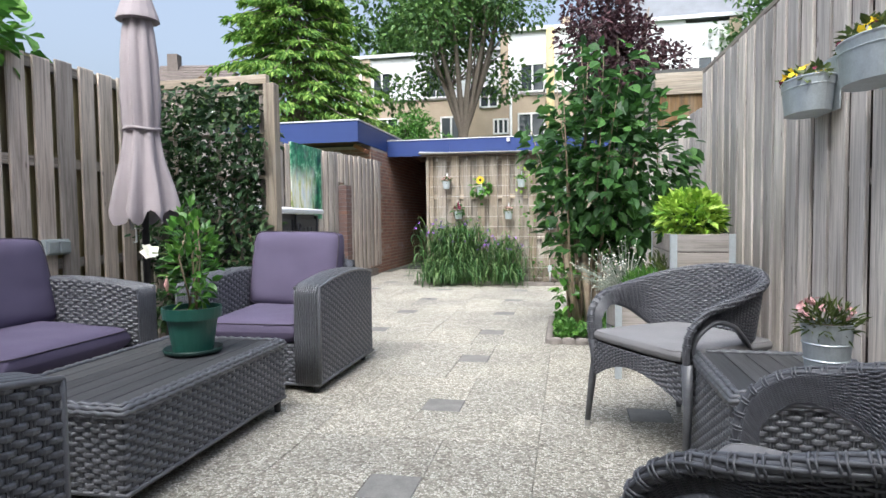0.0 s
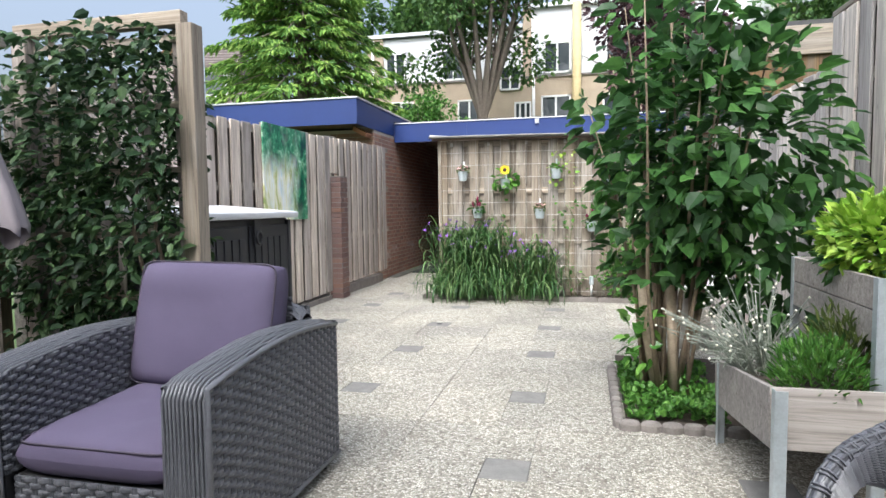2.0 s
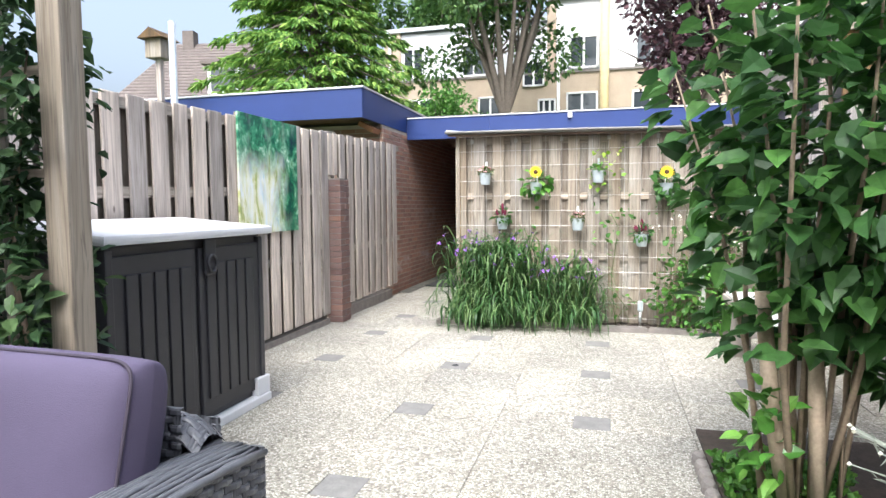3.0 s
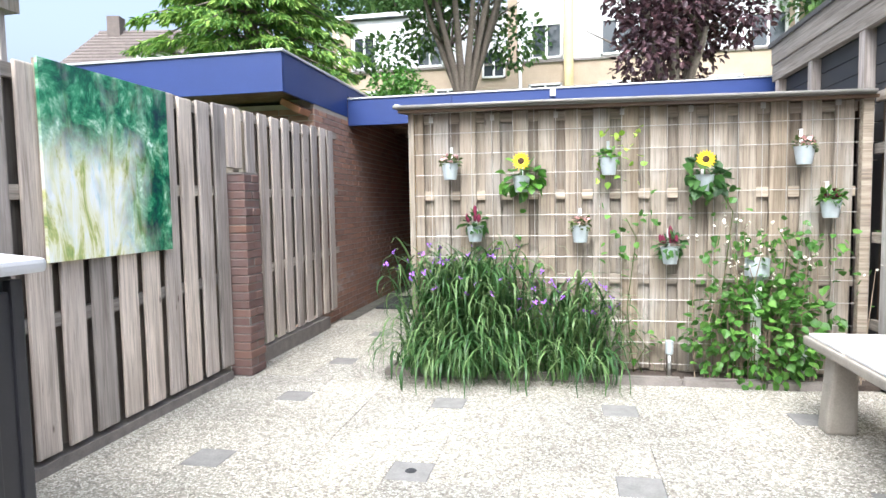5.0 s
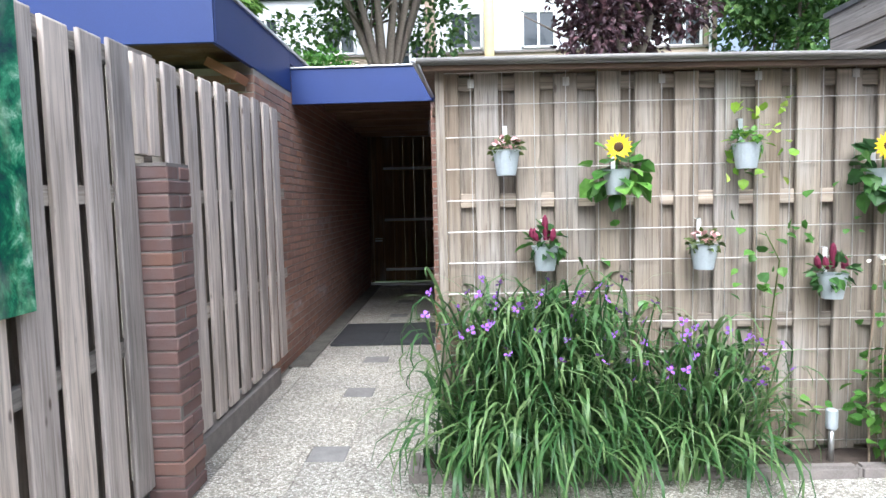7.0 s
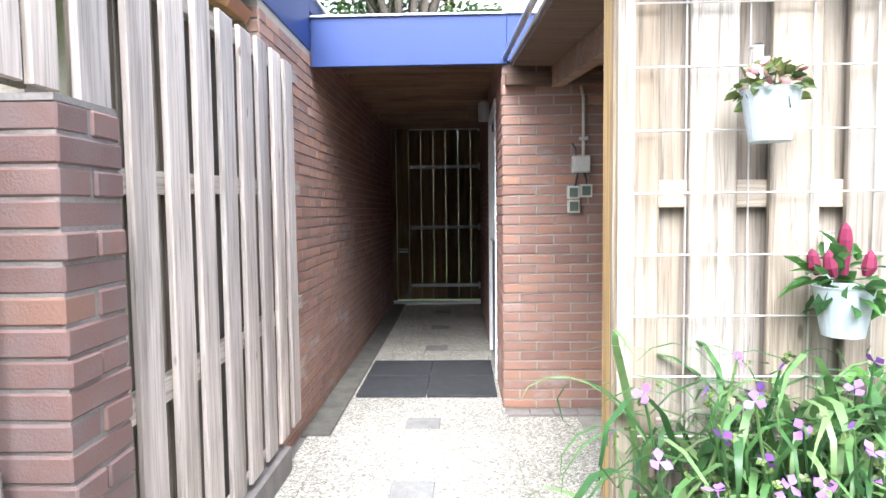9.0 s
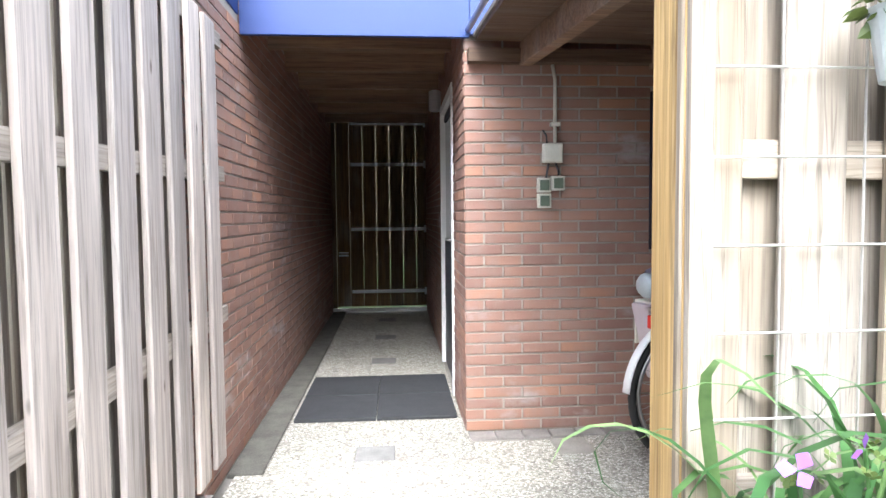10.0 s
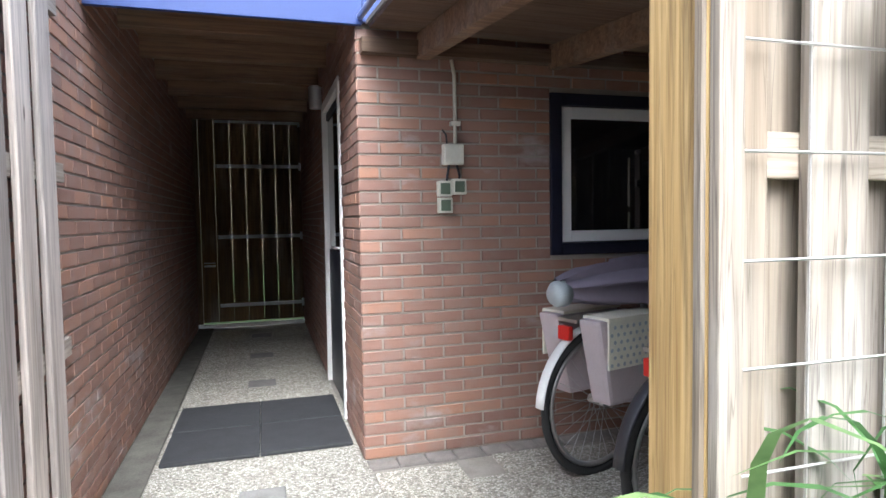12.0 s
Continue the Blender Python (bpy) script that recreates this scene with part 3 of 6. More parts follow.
structure("ceiling", ceil, CEILWOOD, "brown timber ceiling with joists over the passage", "ceiling")

carport = thing("carport_roof", "lean-to carport roof of brown boards on rafters with grey sheet edge", "roof", (0, 0, 0), kind="structure")
tilt = Matrix.Translation((0, 8.50, 1.896)) @ Matrix.Rotation(math.atan2(0.24, 2.4), 4, "X") @ Matrix.Rotation(0.014, 4, "Y")
part("roof_sheet", box(-1.67, 1.44, 0.0, 2.43, 0.0, 0.02, m=tilt), GREYROOF, carport)
part("edge_trim", tube([(-1.685, 8.49, 1.936), (-0.5, 8.488, 1.926), (1.43, 8.49, 1.892)], [0.017, 0.016, 0.018], 10, flat=0.75), GREYROOF, carport, "grey rounded sheet edge", smooth=True)
boards = bmesh.new()
for k in range(16):
    bx(boards, -1.66, 1.46, 0.02 + k * 0.148, 0.164 + k * 0.148, -0.024, -0.002, m=tilt)
part("boarding", boards, CEILWOOD, carport)
for k in range(5):
    x = -1.42 + k * 0.72
    part("rafter", box(x, x + 0.065, 0.22, 2.40, -0.15, -0.026, m=tilt), CEILWOOD, carport, bevel=0.004)
part("wall_plate", box(-1.70, 1.50, 10.86, 10.935, 2.02, 2.09), CEILWOOD, carport)
part("gutter", tube([(-1.70, 8.62, 1.965), (-1.70, 10.89, 2.19)], 0.016, 10), ALU, carport, "pale grey gutter pipe along the roof edge", smooth=True)

# store window and passage door
win = thing("window_1", "dark navy window frame with a white casement and dark glass", "window", (-0.14, 10.96, 1.005), kind="structure")
for a in ((-0.54, -0.475, -0.05, 0.10, 0, 0.875), (0.475, 0.54, -0.05, 0.10, 0, 0.875), (-0.475, 0.475, -0.05, 0.10, 0.81, 0.875), (-0.475, 0.475, -0.05, 0.10, 0, 0.065)):
    part("outer_frame", box(*a), NAVY, win, bevel=0.004)
for a in ((-0.47, -0.41, -0.03, 0.04, 0.07, 0.805), (0.41, 0.47, -0.03, 0.04, 0.07, 0.805), (-0.41, 0.41, -0.03, 0.04, 0.745, 0.805), (-0.41, 0.41, -0.03, 0.04, 0.07, 0.13)):
    part("casement", box(*a), WHITE, win, "white casement", bevel=0.004)
part("pane", box(-0.41, 0.41, 0.0, 0.008, 0.13, 0.745), DARKGLASS, win)
door = thing("door_1", "narrow glazed door in a white frame, shut, in the passage wall", "door", (-1.70, 12.10, 0), kind="structure")
for a in ((-0.03, 0.05, -0.50, -0.45, 0, 2.07), (-0.03, 0.05, 0.45, 0.50, 0, 2.07), (-0.03, 0.05, -0.45, 0.45, 2.01, 2.07)):
    part("frame", box(*a), WHITE, door, bevel=0.004)
part("leaf", bx(box(0.0, 0.035, -0.445, 0.445, 0.01, 1.0), 0.0, 0.035, -0.445, 0.445, 1.95, 2.0), NAVY, door)
part("pane", box(0.01, 0.02, -0.445, 0.445, 1.0, 1.95), DARKGLASS, door)
hd = part("handle", tube([(0.0, -0.40, 1.04), (-0.05, -0.40, 1.04), (-0.05, -0.29, 1.04)], 0.009, 8), STEEL, door, "chrome lever handle", smooth=True)
part("plate", box(-0.006, 0.0, -0.42, -0.38, 0.95, 1.13), STEEL, door)

# the gate at the passage's end
gate = thing("gate", "dark brown plank gate with four pale iron straps, shut, light between the planks", "gate", (-2.32, 15.35, 0), kind="structure")
gp = slabdata("plank", 0.1638, 0.024, 2.345, 0.004, GATEWOOD)
for k in range(7):
    piece("plank", gp, gate, pose(-0.44 + k * 0.1665, 0, 0.06))
part("frame_post", box(-0.582, -0.527, -0.03, 0.05, 0, 2.415), GATEWOOD, gate)
part("frame_post", box(0.645, 0.70, -0.03, 0.05, 0, 2.415), GATEWOOD, gate)
part("lintel", box(-0.525, 0.645, -0.05, -0.014, 2.385, 2.415), GATEWOOD, gate)
for z in (0.25, 1.04, 1.85, 2.36):
    st = part("strap", bx(box(-0.34, 0.62, -0.028, -0.015, z - 0.02, z + 0.02), 0.575, 0.635, -0.05, -0.02, z - 0.045, z + 0.045), LIDPLASTIC, gate, "pale iron hinge strap", bevel=0.003)
    bm = bmesh.new()
    for k in range(5):
        lathe(bm, [(0.009, 0), (0.006, 0.006)], 8, (0, 0, 0))
        for v in bm.verts[-16:]:
            v.co = Vector((-0.28 + k * 0.17 + v.co.x, -0.028 - v.co.z, z + v.co.y))
    part("bolt", bm, STEEL, st)
part("threshold", box(-0.582, 0.60, -0.06, -0.032, 0.0, 0.045), WHITE, gate, "pale bottom strip", bevel=0.004)
part("latch", bx(box(-0.50, -0.38, -0.03, -0.014, 0.70, 0.72), -0.50, -0.38, -0.03, -0.014, 0.74, 0.75), STEEL, gate)


# ---- fences ----
def fence(name, label, a, b, z0, z1, face, pitch, width, rails, front, back, railmat, depth=0.018, post_step=1.8, railtop=True, post0=0.02, backw=1.42, raild=0.012, lead=0.0):
    """A board fence from a to b: boards on the face side of the rails, boards behind the gaps. z0 and z1 give bottom and top at both ends."""
    a, b = Vector((*a, 0)), Vector((*b, 0))
    d = (b - a).normalized()
    L, ang = (b - a).length, math.degrees(math.atan2(d.y, d.x))
    f = thing(name, label, "fence", (a.x, a.y, 0), ang, kind="structure")
    sgn = face
    rz = lambda x, h: (z0[0] + (z0[1] - z0[0]) * x / L) + h * ((z1[0] - z0[0]) + ((z1[1] - z1[0]) - (z0[1] - z0[0])) * x / L)
    for h in rails:
        za, zb = rz(0, h), rz(L, h)
        m = Matrix.Translation((0, 0, za)) @ Matrix.Rotation(-math.atan2(zb - za, L), 4, "Y")
        part("rail", box(0, L, -raild, raild, -0.034, 0.034, m=m), railmat, f, bevel=0.003)
    if railtop:
        za, zb = rz(0, 0.975), rz(L, 0.975)
        m = Matrix.Translation((0, 0, za)) @ Matrix.Rotation(-math.atan2(zb - za, L), 4, "Y")
        part("rail", box(0, L, -raild, raild, -0.034, 0.03, m=m), railmat, f, bevel=0.003)
    kinds = [[slabdata("slat", width * w * k, 1.0, depth, 0.004, mt) for w in (0.97, 1.0, 1.03)] for mt, k in ((front, 1.0), (back, backw))]
    n = int((L + lead) / pitch) + (1 if lead else 0)
    for k in range(n):
        for side in (0, 1):
            x = (k + 0.5 + 0.5 * side) * pitch - lead + random.uniform(-0.006, 0.006)
            if x > L - 0.04:
                continue
            bot, top = rz(x, 0), rz(x, 1) + random.uniform(-0.008, 0.008)
            y = sgn * (raild + 0.002 if side == 0 else -raild - 0.002 - depth)
            if sgn > 0:
                m = Matrix.Translation((x, y, (bot + top) / 2)) @ Matrix.Rotation(radians(random.uniform(-0.25, 0.25)), 4, "Y") @ Matrix(((1, 0, 0, 0), (0, 0, 1, 0), (0, 1, 0, 0), (0, 0, 0, 1)))
            else:
                m = Matrix.Translation((x, y, (bot + top) / 2)) @ Matrix.Rotation(radians(random.uniform(-0.25, 0.25)), 4, "Y") @ Matrix(((1, 0, 0, 0), (0, 0, -1, 0), (0, 1, 0, 0), (0, 0, 0, 1)))
            m = m @ Matrix.Diagonal((1, top - bot, 1, 1))
            piece("slat", kinds[side][k % 3], f, m)
    for k in range(int(L / post_step) + 1):
        x = min(k * post_step + post0, L - 0.04)
        part("post", box(x - 0.04, x + 0.04, -sgn * 0.12, -sgn * 0.045, 0, rz(x, 1) + 0.02), railmat, f)
    return f


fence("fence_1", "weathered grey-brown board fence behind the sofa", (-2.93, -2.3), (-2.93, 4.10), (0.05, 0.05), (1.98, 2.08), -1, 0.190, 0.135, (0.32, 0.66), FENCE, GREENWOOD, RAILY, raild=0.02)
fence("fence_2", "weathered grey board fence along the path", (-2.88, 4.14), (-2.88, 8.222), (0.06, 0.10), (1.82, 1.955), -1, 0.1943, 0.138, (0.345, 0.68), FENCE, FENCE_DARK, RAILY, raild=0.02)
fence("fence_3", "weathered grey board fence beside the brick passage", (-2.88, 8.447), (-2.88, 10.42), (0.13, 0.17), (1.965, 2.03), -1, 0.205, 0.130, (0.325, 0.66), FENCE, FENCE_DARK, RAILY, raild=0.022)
short = fence("fence_4", "short fence boards above the brick pillar", (-2.88, 8.226), (-2.88, 8.443), (1.53, 1.53), (1.955, 1.965), -1, 0.105, 0.088, (0.3,), FENCE, FENCE_BACK, RAILY)
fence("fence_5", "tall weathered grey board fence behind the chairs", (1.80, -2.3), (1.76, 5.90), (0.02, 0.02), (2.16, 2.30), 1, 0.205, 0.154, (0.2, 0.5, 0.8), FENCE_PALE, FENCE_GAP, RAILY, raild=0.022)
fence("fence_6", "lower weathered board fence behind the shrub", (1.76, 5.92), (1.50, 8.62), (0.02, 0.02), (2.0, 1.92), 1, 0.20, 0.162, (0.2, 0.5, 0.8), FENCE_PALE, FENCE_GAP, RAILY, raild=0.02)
slatwall = fence("slat_wall", "sun-bleached tan board wall of the carport", (-1.60, 8.655), (1.39, 8.655), (0.04, 0.04), (1.905, 1.87), -1, 0.1905, 0.116, (0.35, 0.675), SLAT, SLAT, RAILX, backw=1.25, post0=0.3, lead=0.0485)
capb = thing("fence_cap", "weathered capping batten along the tall fence", "batten", (0, 0, 0), kind="structure")
part("batten", box(-0.035, 0.035, 0, 8.2, 0, 0.03, m=Matrix.Translation((1.80, -2.3, 2.17)) @ Matrix.Rotation(math.atan2(0.14, 8.2), 4, "X") @ Matrix.Rotation(math.atan2(0.04, 8.2), 4, "Z")), RAILY, capb)
structure("plinth", bx(bx(box(-2.93, -2.84, 4.1, 8.17, -0.05, 0.055), -2.945, -2.925, 4.1, 8.22, -0.05, 0.14), -2.93, -2.82, 8.5, 10.0, -0.05, 0.12), KERB, "dark concrete gravel board under the fence", "plinth")
post = thing("post_1", "fresh tan pine corner post of the carport", "post", (-1.57, 8.68, 0), kind="structure")
part("shaft", box(-0.033, 0.010, -0.062, 0.072, 0, 1.93), NEWPOST, post, bevel=0.005)
bat = thing("post_2", "thin weathered batten beside the corner post", "batten", (-1.582, 8.605, 0), kind="structure")
part("shaft", box(-0.021, 0.021, -0.008, 0.012, 0, 1.92), SLAT, bat, bevel=0.003)
corner = thing("post_3", "weathered corner post and boards at the carport's far end", "post", (1.422, 8.60, 0), kind="structure")
part("shaft", box(-0.03, 0.03, -0.03, 0.03, 0, 1.87), RAILX, corner, bevel=0.005)

# neighbour's timber shed above the fence
shed = thing("neighbour_shed", "weathered timber shed eaves with black boarding behind the fence", "shed", (1.55, 9.0, 0))
for z0, z1, o in ((2.37, 2.52, 0), (2.525, 2.70, 0.012)):
    part("eaves_board", box(-0.03 - o, 0.03 - o, -1.4, 1.75, z0, z1), RAILY, shed, bevel=0.004)
for y in (-1.05, -0.1, 0.8, 1.6):
    part("stud", box(-0.02, 0.08, y, y + 0.09, 0, 2.37), FENCE, shed, bevel=0.004)
for k in range(8):
    part("cladding_board", box(0.05, 0.075, -1.4, 1.7, 1.36 + k * 0.127, 1.482 + k * 0.127), BLACKBOARD, shed, bevel=0.003)
part("lower_wall", box(0.05, 0.12, -1.4, 1.7, 0, 1.36), BLACKBOARD, shed)
part("roof", box(-0.06, 1.5, -1.45, 1.8, 2.70, 2.74), BITUMEN, shed)
part("end_wall", box(0.0, 1.5, 1.70, 1.75, 0, 2.70), BLACKBOARD, shed)
part("near_wall", box(0.0, 1.5, -1.42, -1.39, 0, 2.70), GATEWOOD, shed, "brown boarded end wall")
part("barge_board", box(-0.03, 1.5, -1.455, -1.425, 2.44, 2.70), RAILX, shed, "grey weathered barge board", bevel=0.004)


# ---- rattan furniture ----
def arm_top(t):
    """Height of an arm along its depth, front 0 to back 1."""
    return 0.60 + 0.055 * math.sin(math.pi * min(1, t * 0.85)) - 0.01 * t


def lounge(name, label, W, n, loc, rz, D=0.90, group=""):
    """A woven lounge seat that faces -y: arms, back, base, n seat and n back cushions."""
    s = thing(name, label, "sofa" if n > 1 else "armchair", loc, rz, group)
    h, d, t = W / 2, D / 2, 0.15
    z0 = 0.055
    for sg in (-1, 1):
        xo, xi = sg * h, sg * (h - t)
        nx = Vector((sg, 0, 0))
        # solid dark filling gives the weave's gaps their painted shade
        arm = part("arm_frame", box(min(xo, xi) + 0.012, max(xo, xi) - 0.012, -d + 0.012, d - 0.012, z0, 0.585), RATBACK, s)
        side = lambda x, nn, lo: (lambda u, v: (Vector((x, -d + u * D, lo + v * (arm_top(u) - lo))), nn))
        weave("arm_side", side(xo, nx, z0), 28, 32, RATTAN, s, 0.0055)
        weave("arm_inner", side(xi, -nx, 0.28), 28, 20, RATTAN, s, 0.0055)
        ns = 11
        for k in range(ns):
            e = (k + 0.5) / ns
            x, crown = sg * (h - t * e), 0.012 * math.sin(math.pi * e)
            pts = [(x, -d - 0.004 - crown * 0.5, z0), (x, -d - 0.006 - crown * 0.5, 0.30), (x, -d - 0.004 - crown * 0.5, 0.565), (x, -d + 0.012, 0.592 + crown), (x, -d + 0.045, arm_top(0.05) + crown)]
            pts += [(x + 0.0022 * math.sin(j * 1.9 + k * 2.6), -d + D * j / 14, arm_top(j / 14) + crown + 0.0015 * math.sin(j * 2.7 + k * 1.7)) for j in range(2, 15)]
            part("arm_strand", tube(pts, t / ns * 0.43, 6), RATTAN, s, smooth=True)
        weave("arm_back", lambda u, v, sg=sg: (Vector((sg * (h - t * u), d, z0 + v * (0.63 - z0))), Vector((0, 1, 0))), 4, 28, RATTAN, s)
        for yy in (-d + 0.06, d - 0.06):
            part("foot", turned([(0.017, 0), (0.019, z0)], 10, (sg * (h - 0.05), yy, 0)), POLE, s)
        part("edge_braid", tube([(xo, -d, z0 + 0.0), (xo, -d, 0.60)] + [(xo, -d + D * k / 10, arm_top(k / 10)) for k in range(11)], 0.009, 6), RATTAN, s, smooth=True)
        part("edge_braid", tube([(xo, -d, z0 + 0.004), (xo, d, z0 + 0.004)], 0.010, 6), RATTAN, s, smooth=True)
    weave("base_front", quad((-h + t, -d + 0.03, z0), (h - t, -d + 0.03, z0), (h - t, -d + 0.03, 0.27), (-h + t, -d + 0.03, 0.27)), max(12, int(W * 22)), 11, RATTAN, s)
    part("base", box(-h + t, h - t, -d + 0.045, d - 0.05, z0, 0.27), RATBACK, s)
    part("edge_braid", tube([(-h, -d, z0), (h, -d, z0)], 0.010, 6), RATTAN, s, smooth=True)
    weave("back_outer", quad((h - 0.07, d, z0), (-h + 0.07, d, z0), (-h + 0.12, d, 0.69), (h - 0.12, d, 0.69)), max(20, int(W * 24)), 34, RATTAN, s)
    weave("back_inner", quad((-h + t, d - 0.12, 0.27), (h - t, d - 0.12, 0.27), (h - t, d - 0.10, 0.74), (-h + t, d - 0.10, 0.74)), max(12, int(W * 22)), 24, RATTAN, s)
    hh = h - 0.11
    weave("back_top", lambda u, v: (Vector((-hh + 2 * hh * u, d - 0.105 + 0.105 * v, 0.685 + 0.03 * math.sin(math.pi * v) - 0.05 * abs(2 * u - 1) ** 8)), Vector((0, 0, 1))), max(20, int(W * 24)), 6, RATTAN, s, 0.003)
    for sg in (-1, 1):
        part("back_end", box(min(sg * (hh - 0.02), sg * hh), max(sg * (hh - 0.02), sg * hh), d - 0.105, d - 0.004, 0.5, 0.64), RATTAN, s, bevel=0.008)
    cw = (W - 2 * t) / n
    for k in range(n):
        x = -h + t + cw * (k + 0.5)
        cushion("seat_cushion", cw * 0.99, D * 0.80, 0.155, PURPLE, s, pose(x, -0.075, 0.345, 1.5 + k, 0, 0))
        cushion("back_cushion", cw * 1.06, 0.50, 0.19, PURPLE, s, pose(x + 0.015 + random.uniform(-0.01, 0.01), d - 0.26, 0.645, 76, random.uniform(-2, 2), 0))
    return s


armchair = lounge("armchair", "dark grey woven rattan armchair with purple cushions beside the climber trellis", 0.88, 1, (-1.31, 3.285, 0), 0, 0.91, "lounge set")
copy_thing(armchair, pose(-1.145, 0.465, 0, 0, 0, 180))["label"] = "dark grey woven rattan armchair at the near end of the table"
lounge("sofa", "dark grey woven rattan sofa with purple cushions along the fence", 1.95, 2, (-2.33, 1.83, 0), 90, 0.90, "lounge set")


def table(name, label, x0, x1, y0, y1, h, planks):
    W, D = x1 - x0, y1 - y0
    t = thing(name, label, "table", ((x0 + x1) / 2, (y0 + y1) / 2, 0), 0, "lounge set")
    a, b, z0 = W / 2, D / 2, 0.07
    top = h - 0.03
    for f, L in ((quad((-a, -b, z0), (a, -b, z0), (a, -b, top), (-a, -b, top)), W), (quad((a, -b, z0), (a, b, z0), (a, b, top), (a, -b, top)), D),
                 (quad((a, b, z0), (-a, b, z0), (-a, b, top), (a, b, top)), W), (quad((-a, b, z0), (-a, -b, z0), (-a, -b, top), (-a, b, top)), D)):
        weave("side", f, int(L / 0.031), int((top - z0) / 0.0165), RATTAN, t, 0.0055)
    # dark box inside the weave paints the shade of the hollow table
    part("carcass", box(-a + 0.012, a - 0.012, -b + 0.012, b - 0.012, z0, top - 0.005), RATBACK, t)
    rim = [(-a, -b), (a, -b), (a, b), (-a, b)]
    for dz, r, o in ((0.0, 0.010, 0.004), (0.013, 0.011, -0.002), (0.020, 0.010, -0.020), (-0.012, 0.007, 0.003)):
        pts = []
        for i in range(4):
            p, q = Vector((*rim[i], 0)), Vector((*rim[(i + 1) % 4], 0))
            n = int((q - p).length / 0.02)
            for k in range(n):
                e = p.lerp(q, k / n)
                e.x *= (a + o) / a
                e.y *= (b + o) / b
                e.z = top + dz + 0.004 * math.sin(k * 2.4 + dz * 300)
                pts.append(e)
        part("rim_braid", tube(pts, r, 6, True), RATTAN, t, smooth=True)
    pw = (W - 0.06) / planks
    for k in range(planks):
        x = -a + 0.03 + pw * k
        part("plank", box(x + 0.002, x + pw - 0.002, -b + 0.03, b - 0.03, top, h - 0.012), PLANK, t, bevel=0.002)
    for sx in (-1, 1):
        for sy in (-1, 1):
            part("foot", turned([(0.016, 0), (0.02, z0 + 0.01)], 10, (sx * (a - 0.03), sy * (b - 0.03), 0)), POLE, t)
    part("edge_braid", tube([(-a, -b, z0), (a, -b, z0), (a, b, z0), (-a, b, z0)], 0.009, 6, True), RATTAN, t, smooth=True)
    return t


table("coffee_table", "low dark grey woven rattan coffee table with charcoal plank top", -1.60, -0.945, 1.40, 2.55, 0.375, 7)
table("side_table", "dark grey woven rattan side table with charcoal plank top between chairs", 0.945, 1.48, 1.59, 2.20, 0.455, 6)


